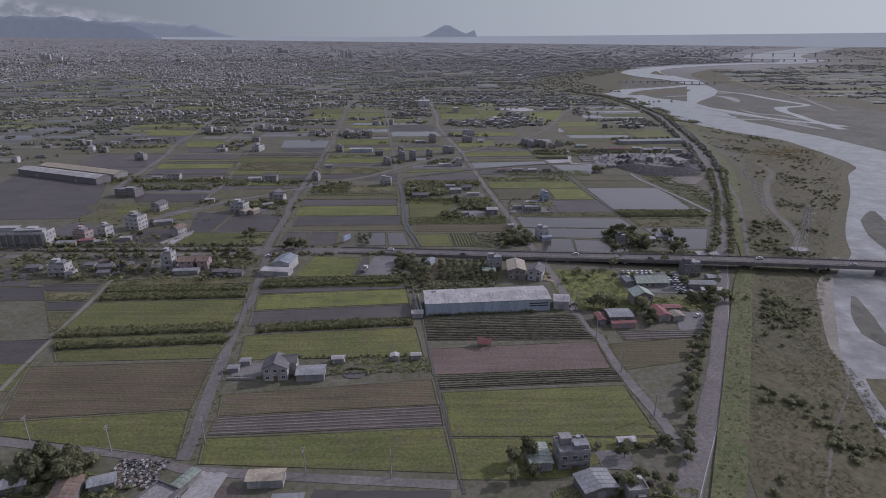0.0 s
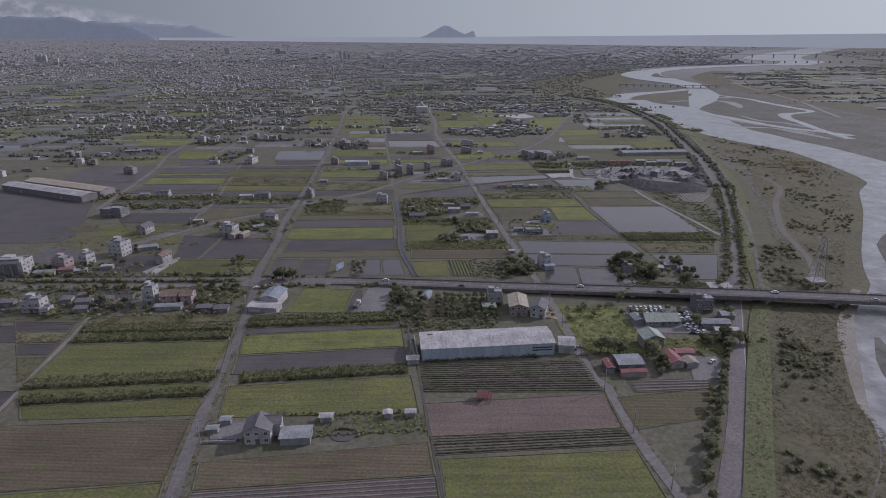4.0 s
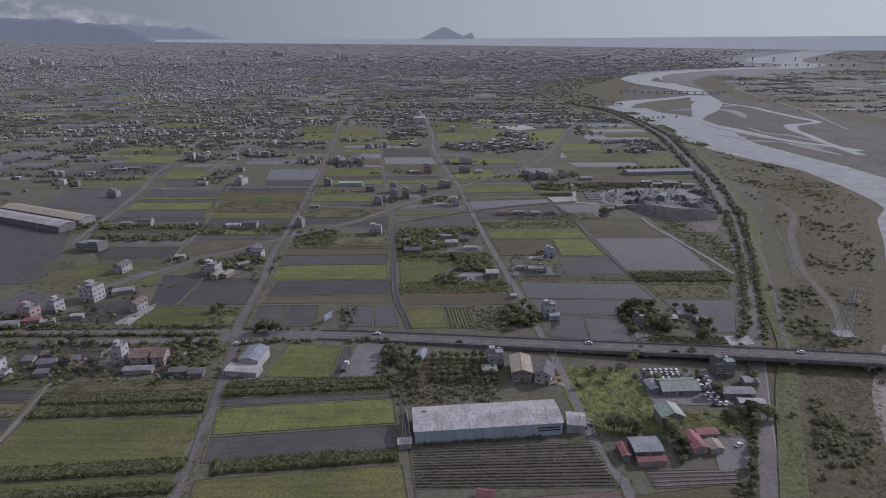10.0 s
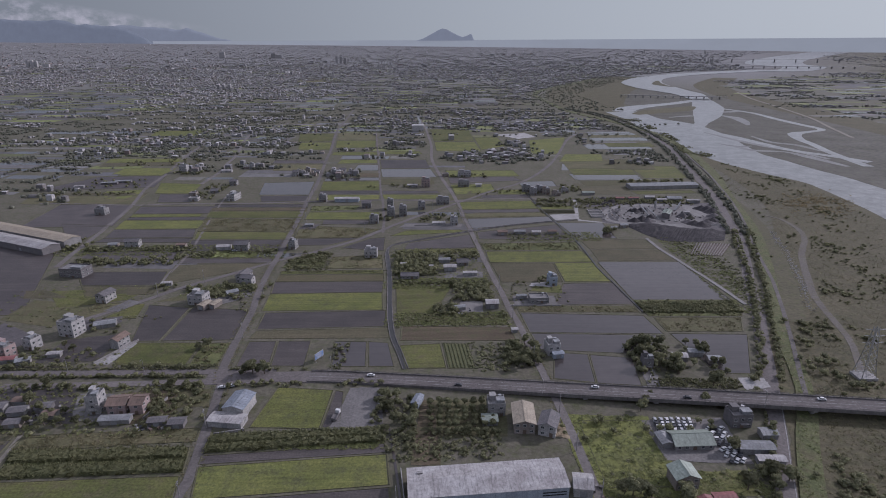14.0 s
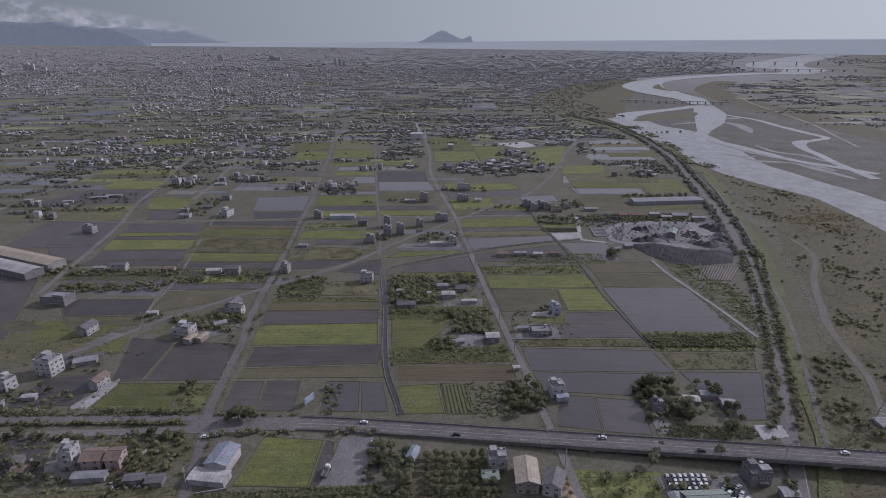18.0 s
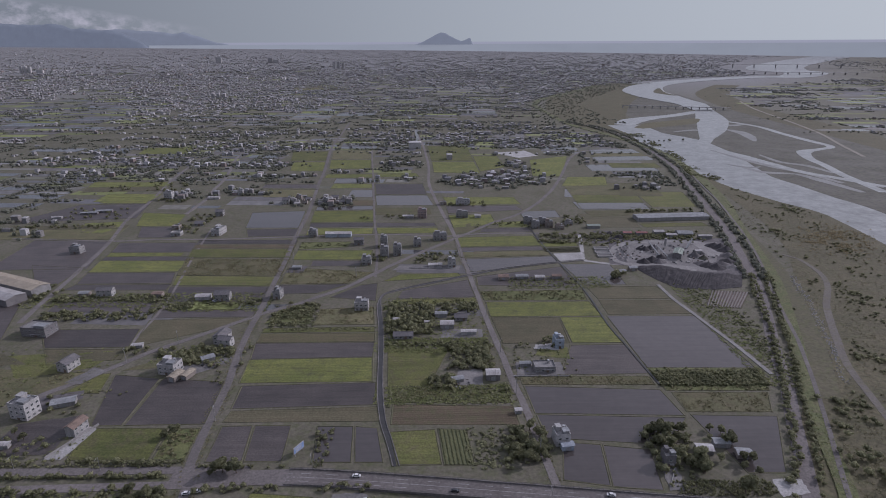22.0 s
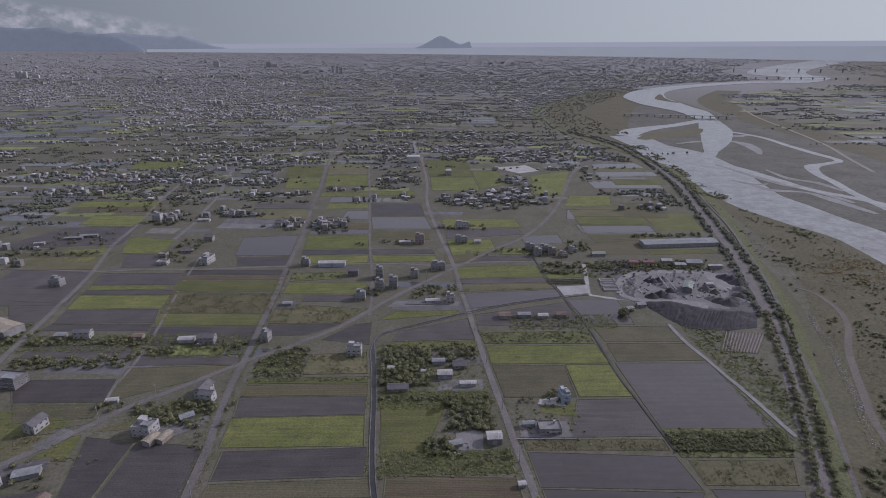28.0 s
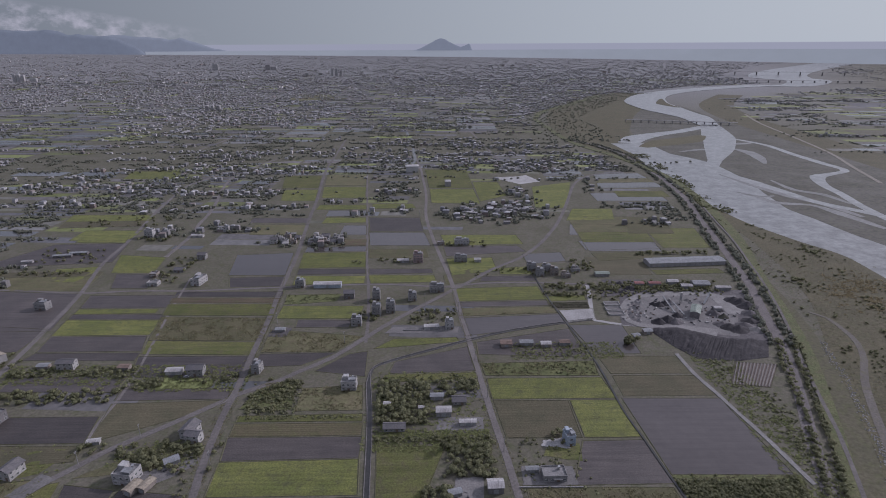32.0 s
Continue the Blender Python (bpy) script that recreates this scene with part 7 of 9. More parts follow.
def gable_house(x, y, turn, w, d, floors, wall="white", roof="tile_dark", ridge_x=True, rise=None, name="house", sides="se", group="farm houses", k=0.82):
    w, d = w * k, d * k
    root = empty(name, x, y, 0, turn)
    h = (STOREY - 0.1) * floors
    rise = rise * k if rise else 0.28 * (d if ridge_x else w)
    part("wall", gable_wall(w, d, h, rise, ridge_x), M[wall], root)
    r = part("roof", gable(w, d, rise, 0.6, ridge_x=ridge_x), M[roof], root)
    r.matrix_local = pose(0, 0, h + 0.2)
    c = part("ridge_cap", solid((0, 0, 0, (w if ridge_x else 0.3) + (1.2 if ridge_x else 0), 0.3 if ridge_x else d + 1.2, 0.16)), M[roof], root)
    c.matrix_local = pose(0, 0, h + rise + 0.14)
    put_windows(root, w, d, floors, sides=sides)
    return tagged(root, "%s %s house with %s" % (("one-storey", "two-storey", "three-storey", "four-storey")[floors - 1], HOUSE_WORDS[wall], ROOF_WORDS[roof]), "house", group)


def apart(bm):
    """The loose pieces of a mesh, one bmesh each."""
    out, seen = [], set()
    for v in bm.verts:
        if v in seen:
            continue
        stack, piece = [v], []
        seen.add(v)
        while stack:
            u = stack.pop()
            piece.append(u)
            for e in u.link_edges:
                o = e.other_vert(u)
                if o not in seen:
                    seen.add(o)
                    stack.append(o)
        nb = bmesh.new()
        twin = {u: nb.verts.new(u.co) for u in piece}
        for f in {f for u in piece for f in u.link_faces}:
            nb.faces.new([twin[u] for u in f.verts])
        out.append(nb)
    bm.free()
    return out


def sheet_shed(x, y, turn, w, d, h, wall="grey", roof="metal_grey", ridge_x=True, rise=None, name="shed", openings=1, step=1.6, group="farm sheds", k=0.82):
    w, d, h = w * k, d * k, h * (k + 1) / 2
    root = empty(name, x, y, 0, turn)
    rise = rise * k if rise else 0.14 * (d if ridge_x else w)
    part("wall", gable_wall(w, d, h, rise, ridge_x), M[wall], root)
    r = part("roof", gable(w, d, rise, 0.4, 0.1, ridge_x=ridge_x), M[roof], root)
    r.matrix_local = pose(0, 0, h + 0.12)
    for seam in apart(ribs(w, d, rise, 0.4, step, ridge_x)):
        part("roof_seam", seam, M[roof], root).matrix_local = pose(0, 0, h + 0.12)
    for k in range(openings):
        o = -w / 2 + w * (k + 0.5) / openings
        piece("shutter", ("shutter", round(h, 1)), lambda: solid((0, 0, 0, 2.6, 0.1, min(h * 0.75, 2.8))), M["metal_grey"], root, pose(o, -d / 2 - 0.03, 0.03))
    return tagged(root, "low %s shed with %s" % (HOUSE_WORDS[wall], ROOF_WORDS[roof]), "shed", group)


# the long warehouse and its annexes
wh = sheet_shed(20.6, 254.3, 5, 59, 15.5, 6.0, "blue", "metal_white", True, 1.2, "warehouse", 3, 1.2, k=1.0)
tagged(wh, "long pale blue warehouse with streaked white metal roof", "warehouse")
for k in range(15):
    piece("wall_panel", ("wall_panel",), lambda: solid((0, 0, 0, 3.7, 0.08, 5.4)), M["blue"], wh, pose(-27.4 + 3.9 * k, -7.8, 0.3))
part("roof_vent", solid((-25, 4.0, 6.4, 2.2, 1.2, 0.9)), M["metal_white"], wh)
part("strip_window", solid((24, -7.9, 3.8, 9, 0.1, 0.5), (24, -7.9, 2.6, 9, 0.1, 0.5)), M["glass"], wh)
sheet_shed(-12, 243.1, 5, 6, 4.5, 2.8, "white", "metal_white", True)
sheet_shed(56.9, 254.1, -8, 8.5, 10, 4.6, "white", "metal_white", True, 1.6)
# farmhouse in the fields with its outbuildings
gable_house(-63.7, 193, 4, 11, 9.5, 2, "white", "tile_dark", False, 2.8, sides="sew")
gable_house(-59.6, 196, 4, 7, 6, 2, "white", "tile_dark", True, 2.0, sides="e")
sheet_shed(-50.5, 191.7, 4, 12.5, 8, 3.4, "grey", "metal_grey", True, 0.5)
sheet_shed(-41.9, 202.4, 3, 5.6, 3.2, 2.6, "white", "metal_white", True)
sheet_shed(-19.6, 204.3, 3, 3.6, 3.0, 2.4, "white", "metal_white", False)
sheet_shed(-11.1, 205, 3, 4.4, 2.8, 2.4, "white", "metal_white", True)
sheet_shed(-78.4, 201.1, 4, 4.2, 3.2, 2.4, "grey", "metal_grey", True)
sheet_shed(-81.5, 196.1, 4, 4.6, 2.8, 2.2, "grey", "metal_grey", True)
# south-east homestead
flat_house(38.5, 143.8, 6, 11.5, 8.5, 2, "grey", sides="se")
sheet_shed(28.5, 143.8, 6, 8, 11, 3.2, "grey", "metal_green", False, 0.6)
sheet_shed(43, 132, 14, 12, 9, 3.4, "dark", "metal_grey", False, 1.2)
flat_house(53.6, 129.9, 6, 7, 6, 1, "grey", False, True, False)
sheet_shed(57.7, 151.6, 4, 6.5, 2.6, 2.2, "grey", "metal_white", True)
# sheds and yards at the south end
sheet_shed(-51.4, 135.2, 3, 12.5, 5.4, 3.2, "white", "metal_tan", True, 0.5)
sheet_shed(-42.8, 124.4, 3, 10, 8, 3.0, "dark", "metal_grey", True, 0.4)
sheet_shed(-105.7, 128.9, 12, 8, 13, 3.6, "dark", "tile_brown", False, 1.4)
sheet_shed(-123, 133.1, 20, 8, 5, 2.8, "grey", "metal_white", True)
sheet_shed(-98.1, 134, 20, 8, 5, 2.8, "grey", "metal_grey", True)
sheet_shed(-127.1, 126, 14, 7, 4, 2.6, "grey", "metal_grey", True)
flat_house(-79.3, 126.2, -25, 10, 12, 1, "dark", False, False, False)
sheet_shed(-74.7, 134.3, -25, 3.6, 11, 2.6, "grey", "metal_green", False, 0.3)
# by the farm road under the levee
sheet_shed(80.1, 238.4, 3, 13, 10, 4.2, "dark", "metal_grey", True, 0.8)
sheet_shed(71.5, 237, 3, 4, 9, 3.0, "dark", "metal_red", False)
sheet_shed(80.5, 231.7, 3, 13, 3.0, 2.8, "pink", "metal_red", True)
sheet_shed(100.3, 241.8, 8, 7, 12, 3.4, "pink", "metal_red", False, 1.2)
sheet_shed(107.4, 247.2, 3, 10, 4.5, 3.2, "tan", "metal_red", True)
sheet_shed(107.3, 239.7, 4, 6, 6.5, 2.8, "white", "metal_tan", False)
gable_house(96.1, 257.3, 5, 11, 9.5, 2, "tan", "metal_green", False, 2.3)
gable_house(108.7, 280.7, 2, 20, 11.5, 1, "grey", "metal_green", True, 2.6, sides="s")
sheet_shed(97.6, 280.8, 6, 6, 9, 3.0, "grey", "metal_grey", False)
flat_house(135.1, 294, 3, 11, 9, 2, "dark", True, True, False)
sheet_shed(133.4, 275.5, -3, 17, 6.5, 3.2, "grey", "metal_grey", True)
sheet_shed(135.9, 268, -3, 13, 4.2, 2.8, "grey", "metal_white", True)
sheet_shed(143.6, 284.5, 0, 8, 6, 3.0, "grey", "metal_grey", True)
# between warehouse and highway
gable_house(40, 294.8, -3, 11, 18, 2, "tan", "metal_tan", False, 1.7, sides="s")
flat_house(28.7, 303.9, 2, 9.5, 9, 2, "grey", sides="se")
gable_house(50.5, 290.2, -20, 9, 12, 2, "white", "tile_dark", False, 2.0)
sheet_shed(25.2, 295.9, 2, 8, 7, 2.8, "grey", "metal_green", True, 0.4)
sheet_shed(-7.6, 310.2, -18, 4.4, 9, 3.0, "blue", "metal_blue", False, 0.8)
sheet_shed(-89.6, 306.8, -8, 12, 16, 5.6, "white", "metal_blue", False, 1.8)
sheet_shed(-91.7, 296.6, -8, 19, 8.5, 3.4, "white", "metal_white", True, 0.6)
# west of the farm road, south of the highway
flat_house(-155.7, 307.3, 4, 7, 9, 3, "white", sides="se")
gable_house(-145, 307.2, 4, 10, 10, 2, "pink", "tile_brown", True, 1.8)
gable_house(-136, 307.6, 4, 7, 10, 2, "pink", "tile_brown", True, 1.8)
sheet_shed(-142.4, 298.1, 4, 16, 5, 2.8, "grey", "metal_grey", True)
flat_house(-212.3, 298.1, 2, 12, 9, 2, "white")
flat_house(-204, 294.1, 2, 6, 6, 1, "white", False, True, False)
for hx, hy, hw, hd, ht in ((-190.7, 305, 9, 6, 8), (-180.4, 307.9, 8, 6, 12), (-194.8, 313.1, 7, 5, 4), (-174.2, 301.9, 7, 5, 0), (-186.5, 295.9, 8, 5, 6), (-201, 308.1, 6, 6, 3), (-122.9, 296.5, 9, 5, 5), (-113.6, 295.4, 8, 6, 3), (-230.8, 304.3, 8, 6, 9)):
    sheet_shed(hx, hy, ht, hw, hd, 2.8, ("grey", "tan", "dark")[int(hw + hd) % 3], ("tile_dark", "tile_brown", "tile_dark")[int(hw) % 3], True)
# north side of the highway, west
row = flat_house(-269.1, 349, 3, 38, 11, 3, "white", True, True, False, "terrace_house", "e", k=1.0)
for k in range(9):
    part("pillar", solid((-17 + 4.25 * k, -5.9, 0, 0.7, 0.9, 8.6)), M["grey"], row)
    part("loggia", solid((-14.9 + 4.25 * k, -5.56, 0.6, 3.2, 0.1, 7.4)), M["dark"], row) if k < 8 else None
part("stair_tower", solid((8, 1, 8.7, 6, 5, 2.6), (15, -2, 8.7, 4, 4, 2.2)), M["white"], row)
flat_house(-212.2, 383, -14, 13, 11, 3, "white", sides="se", balcony=False)
flat_house(-235, 358.8, -18, 13, 8, 2, "pink")
flat_house(-224.6, 366.8, -18, 8, 8, 2, "white")
gable_house(-176.8, 368.5, -12, 6.5, 11, 2, "white", "tile_brown", False, 1.6, sides="e")
sheet_shed(-227.8, 350.7, 10, 10, 5, 3.0, "grey", "metal_red", True)
sheet_shed(-218.5, 349.6, 25, 8, 5, 2.8, "grey", "metal_grey", True)
sheet_shed(-206.1, 356.6, 5, 8, 4, 2.6, "grey", "metal_white", True)
sheet_shed(-238.1, 346.7, 5, 14, 6, 2.8, "tan", "metal_grey", True)
sheet_shed(-197.8, 392, 20, 14, 7, 3.0, "grey", "metal_grey", True)
flat_house(-154.6, 425.1, -10, 13, 11, 2, "white")
sheet_shed(-147.9, 417, -18, 6, 10, 3.6, "tan", "metal_tan", False, 0.7)
sheet_shed(-141.7, 419, -18, 5, 10, 3.2, "tan", "metal_tan", False, 0.6)
gable_house(-136.7, 462.2, -10, 9, 13, 2, "white", "tile_dark", False, 2.2)
gable_house(-132.1, 456, -10, 10, 7, 2, "white", "tile_dark", True, 1.8)
sheet_shed(-137.1, 437.4, 35, 9, 6, 2.8, "grey", "metal_grey", True)
gable_house(-217.8, 429.7, -12, 9, 12, 2, "white", "tile_dark", False, 2.0)
flat_house(-264.1, 474.8, -8, 22, 14, 2, "dark", False, False, False, "workshop")
sheet_shed(-188.6, 454.4, 10, 8, 4, 2.4, "white", "metal_white", True)
gable_house(-159.1, 528, 2, 13, 9, 2, "grey", "tile_dark", True, 2.4)
sheet_shed(-174.6, 529.2, 2, 13, 7, 3.2, "white", "metal_white", True)
flat_house(-117.9, 530.7, -8, 7, 9, 2, "grey")
gable_house(-253.3, 537.3, 2, 14, 8, 2, "white", "tile_dark", True, 1.8)
sheet_shed(-269.9, 537.5, 2, 9, 6, 2.8, "tan", "metal_grey", True)
sheet_shed(-211.9, 534.8, 0, 9, 6, 3, "tan", "tile_brown", True)
wh2 = sheet_shed(-363.5, 545.7, -24, 112, 15, 5.5, "dark", "metal_white", True, 1.6, "warehouse", 2, 2.0, k=1.0)
tagged(wh2, "large dark warehouse with tan and white metal roof", "warehouse")
sheet_shed(-355.4, 563.5, -24, 108, 15, 5.5, "grey", "metal_tan", True, 1.6, "warehouse", k=1.0)
# north of the highway, middle
flat_house(64.5, 357.5, 8, 8.5, 9, 2, "white")
sheet_shed(66.5, 352, 8, 7, 4, 3.2, "blue", "metal_blue", True)
sheet_shed(36.5, 415, 2, 9.5, 8, 4.4, "dark", "metal_white", True, 1.3)
sheet_shed(15.8, 411.6, 15, 8, 4.5, 2.6, "grey", "metal_grey", True)
sheet_shed(46.8, 381, 5, 4, 3, 2.4, "white", "metal_white", True)
sheet_shed(10.9, 479.1, 1, 11, 7.5, 4.0, "grey", "metal_white", True, 1.0)
sheet_shed(25.2, 468.6, 0, 12, 4.0, 3.0, "white", "metal_white", True)
sheet_shed(6.8, 495.7, 1, 10, 5, 3.2, "grey", "metal_grey", True)
gable_house(20.6, 491.4, 1, 10, 8, 1, "grey", "tile_dark", True, 2.0, sides="s")
gable_house(-18.3, 464.8, 1, 15, 7, 1, "grey", "tile_dark", True, 1.8, sides="s")
sheet_shed(-24.4, 488.2, 1, 5, 4, 2.4, "grey", "metal_white", True)
sheet_shed(-1.9, 483.9, 1, 6, 3, 2.4, "grey", "metal_white", True)
flat_house(67.8, 423.9, 2, 15, 10, 1, "grey", False, True, False)
sheet_shed(57.1, 427.6, 2, 8, 3.5, 2.8, "grey", "metal_grey", True)
flat_house(81.7, 451.6, 8, 6.5, 9, 2, "blue")
flat_house(110.6, 341, 2, 6, 7, 2, "dark", True, False, False)
sheet_shed(130.9, 348.9, -6, 9, 6, 3.0, "grey", "metal_white", True)
sheet_shed(141.1, 353.4, -6, 9, 5, 3.0, "grey", "metal_grey", True)
sheet_shed(148.1, 345.8, -6, 8, 6, 2.8, "tan", "metal_grey", True)
flat_house(-51.1, 509.2, 0, 12, 9, 2, "white")
flat_house(-58.3, 601.1, 2, 10, 9, 2, "grey")
flat_house(-43.9, 618.8, 2, 9, 10, 3, "grey")
flat_house(-32.6, 624.9, 2, 9, 10, 3, "grey")
flat_house(-47, 649.2, 2, 8, 9, 3, "grey")
gable_house(-71.8, 654.8, 2, 11, 9, 2, "dark", "tile_dark", True, 2.0)
flat_house(-15.1, 648.8, 2, 9, 9, 2, "grey")
flat_house(6.6, 667.5, 4, 16, 9, 2, "grey")
sheet_shed(-95.6, 679.3, 0, 31, 9, 4.2, "blue", "metal_white", True)
flat_house(-121.5, 680.7, 0, 10, 9, 2, "grey")
flat_house(16.7, 594, 4, 8, 9, 2, "white")
sheet_shed(2.4, 593.1, 2, 14, 6, 2.8, "white", "metal_white", True)
sheet_shed(-117.1, 590.3, 0, 9, 5, 2.4, "grey", "metal_grey", True)
sheet_shed(58.7, 564.3, 0, 10, 8, 3.2, "tan", "tile_brown", True)
sheet_shed(74, 565.2, 0, 12, 6, 3.0, "grey", "metal_grey", True)
sheet_shed(88.3, 562.9, 0, 9, 6, 3.0, "tan", "metal_white", True)
sheet_shed(102.7, 564.9, 0, 9, 6, 3.0, "grey", "tile_brown", True)
flat_house(-12.9, 744.7, 0, 12, 10, 3, "pink")
sheet_shed(-28.4, 743.9, 0, 14, 7, 2.8, "grey", "metal_white", True)
flat_house(31.5, 744.1, 0, 16, 8, 2, "grey")
sheet_shed(49.1, 742.8, 0, 8, 7, 3.4, "white", "metal_white", True)
flat_house(34.8, 798, 0, 20, 8, 2, "white", True, True, False)
flat_house(11, 798.4, 0, 10, 7, 1, "tan", False)
flat_house(-220.2, 690.5, -10, 11, 18, 2, "white", balcony=False)
flat_house(-261.8, 686.8, 0, 12, 9, 1, "white", False)
gable_house(-251.7, 721.7, 0, 11, 9, 1, "grey", "tile_dark", True, 2.0)
gable_house(-242.6, 757.7, 0, 10, 9, 2, "grey", "tile_dark", True, 2.0)
sheet_shed(-276.8, 832.9, 0, 16, 7, 2.8, "white", "metal_white", True)
flat_house(-249.7, 853.9, 0, 8, 8, 2, "white")
sheet_shed(-421.8, 748.6, 12, 12, 5, 2.6, "white", "metal_white", True)
sheet_shed(-395.7, 766.4, 8, 22, 6, 2.6, "dark", "metal_grey", True)
sheet_shed(-383.2, 774.7, 8, 22, 6, 2.6, "dark", "metal_grey", True)
flat_house(-271.4, 709.2, 0, 9, 9, 1, "tan", False)
flat_house(-333.3, 635.9, -8, 13, 9, 2, "grey")
flat_house(-333.5, 833.9, 0, 12, 10, 3, "white")
flat_house(-317.8, 840.1, 0, 10, 9, 2, "grey")
for k in range(14):
    x, y = -178 + (k % 7) * 11.3 + rng.uniform(-2, 2), 806 + (k // 7) * 14.5 + rng.uniform(-2, 2)
    if abs(x + 145) < 7:
        continue
    (flat_house if k % 3 else gable_house)(x, y, rng.uniform(-4, 4), rng.uniform(7, 10), rng.uniform(7, 9), 1 + (k % 4 == 0), ("white", "grey", "tan")[k % 3], sides="s")
# around the gravel yard
sheet_shed(222.9, 614.5, 62, 20, 9, 5.5, "dark", "metal_green", True, 1.2)
sheet_shed(168, 702.1, 0, 16, 8, 3.2, "grey", "metal_green", True)
sheet_shed(261.4, 733.3, 4, 80, 16, 4.0, "grey", "metal_grey", True, 1.0, "warehouse", 3, 2.2, k=1.0)
for hx, hy, hw, hd, rf in ((195.4, 675.5, 10, 6, "metal_red"), (209.7, 675.3, 13, 6, "metal_red"), (228.2, 679.2, 12, 8, "metal_white"), (237.2, 668.7, 12, 7, "metal_white"), (252.6, 674.7, 18, 12, "metal_grey"), (268.8, 664.1, 16, 5, "metal_white"), (243.8, 620.5, 7, 5, "metal_white")):
    sheet_shed(hx, hy, -3, hw, hd, 3.8, "grey", rf, True)
for hx, hy in ((107.5, 704), (121.9, 705.9), (132.1, 699.4), (101.5, 718.8), (115.8, 714.4), (144.6, 714)):
    flat_house(hx, hy, 0, rng.uniform(8, 11), 8, 1 + int(hx) % 2, ("grey", "tan")[int(hy) % 2], sides="s")
sheet_shed(159.9, 574.7, 20, 7, 5, 2.8, "grey", "metal_grey", True)
sheet_shed(171.1, 581.8, 5, 8, 6, 3.0, "tan", "metal_grey", True)

# ---- yards and lots ----
def lot(name, a, b, c, d, material, label, category, z=0.17):
    vs = []
    n = 6
    for j in range(n + 1):
        for i in range(n + 1):
            x, y = lerp(lerp(a, b, i / n), lerp(d, c, i / n), j / n)
            edge = i in (0, n) or j in (0, n)
            w = 0.5 if edge else 0.0
            vs.append((x + rng.uniform(-w, w), y + rng.uniform(-w, w), z))
    fs = [(j * (n + 1) + i, j * (n + 1) + i + 1, (j + 1) * (n + 1) + i + 1, (j + 1) * (n + 1) + i) for j in range(n) for i in range(n)]
    return tagged(raw(name, vs, fs, material), label, category, kind="structure")


M["yard"] = mat("yard_gravel", (0.13, 0.124, 0.12), (0.185, 0.175, 0.168), 0.08, 0.9, bump=0.2)
M["slag"] = mat("dark_slag", (0.08, 0.074, 0.076), (0.12, 0.11, 0.11), 0.08, 0.5, bump=0.6)
M["dark_slag"] = mat("black_slag", (0.034, 0.031, 0.033), (0.06, 0.055, 0.057), 0.1, 0.6, bump=0.8)
M["ochre"] = mat("ochre_earth", (0.22, 0.175, 0.12), (0.27, 0.22, 0.15), 0.2, 1.0, bump=0.3)
lot("yard", (-46.2, 286.9), (-21.7, 286.7), (-25.7, 323.9), (-41, 324), M["yard"], "pale paved truck yard with faint lines", "yard")
lot("yard", (-81.4, 192.2), (-70.3, 191.1), (-69.3, 202), (-81.5, 202.1), M["yard"], "concrete yard beside the farmhouse", "yard")
lot("yard", (48.1, 140.2), (56.2, 140.1), (58.2, 148.1), (46.1, 149.2), M["yard"], "pale gravel drive beside the house", "yard")
lot("yard", (-75.2, 124.6), (-65.1, 124.6), (-64.1, 138.9), (-72.2, 139.9), M["p"], "bright concrete forecourt by the lane", "yard")
lot("yard", (152, 319.5), (165.2, 321.5), (166.3, 329.5), (153.1, 330.6), M["p"], "pale concrete lot under the bridge", "yard")
lot("yard", (105.5, 323.9), (113.6, 323.9), (113.7, 338), (106.6, 339), M["yard"], "bare gravel drive by a small house", "yard")
lot("yard", (-163.9, 299.8), (-149.5, 297.7), (-145.5, 317.8), (-158.8, 319.9), M["yard"], "concrete yard between houses", "yard")
lot("bare_plot", (-199.8, 297.7), (-161.8, 297.3), (-176.5, 326.8), (-222.6, 327.5), M["d"], "dark bare earth between sheds and trees", "plot", 0.1)
lot("yard", (-163.1, 299.4), (-142.3, 300.6), (-151.5, 320.4), (-173.3, 320.7), M["yard"], "concrete yard round a row of houses", "yard", 0.16)
lot("grass_plot", (-121.5, 308.7), (-105, 309.2), (-109.3, 324.2), (-123.9, 323.5), M["o"], "olive grass plot beside the road", "plot", 0.13)
lot("bare_plot", (-139.3, 295.9), (-116.5, 295.6), (-125, 323.5), (-152, 321.3), M["b"], "trodden brown earth behind sheds", "plot", 0.12)
lot("yard", (-213.4, 349.5), (-180.4, 351.3), (-180.3, 382.7), (-211.2, 374.8), M["d"], "bare grey earth building plot", "yard")
lot("yard", (-180.4, 347.3), (-172.2, 347.2), (-168, 370.5), (-173.2, 372.5), M["p"], "pale concrete drive along a wall", "yard", 0.2)
lot("yard", (-269, 361.1), (-242.2, 356.8), (-227.7, 377), (-262.7, 397.5), M["slag"], "dark bare plot with weeds", "yard", 0.1)
lot("grass_plot", (-268.9, 401.7), (-231.8, 391.2), (-200.8, 417.4), (-264.8, 430.1), M["o"], "weedy grass plot beside the road", "plot", 0.104)
lot("grass_plot", (-242.1, 417.7), (-205, 429.6), (-194.8, 450.3), (-267, 444.6), M["g"], "green grass round a lone house", "plot", 0.108)
lot("crop_plot", (-275.1, 432.2), (-246.2, 434.1), (-269, 446.7), (-281.4, 445.8), M["m"], "dull olive plot of low crops", "plot", 0.115)
lot("yard", (-211.1, 413.4), (-200.8, 411.3), (-192.6, 425.4), (-202.9, 429.6), M["yard"], "pale drive beside a house", "yard", 0.19)
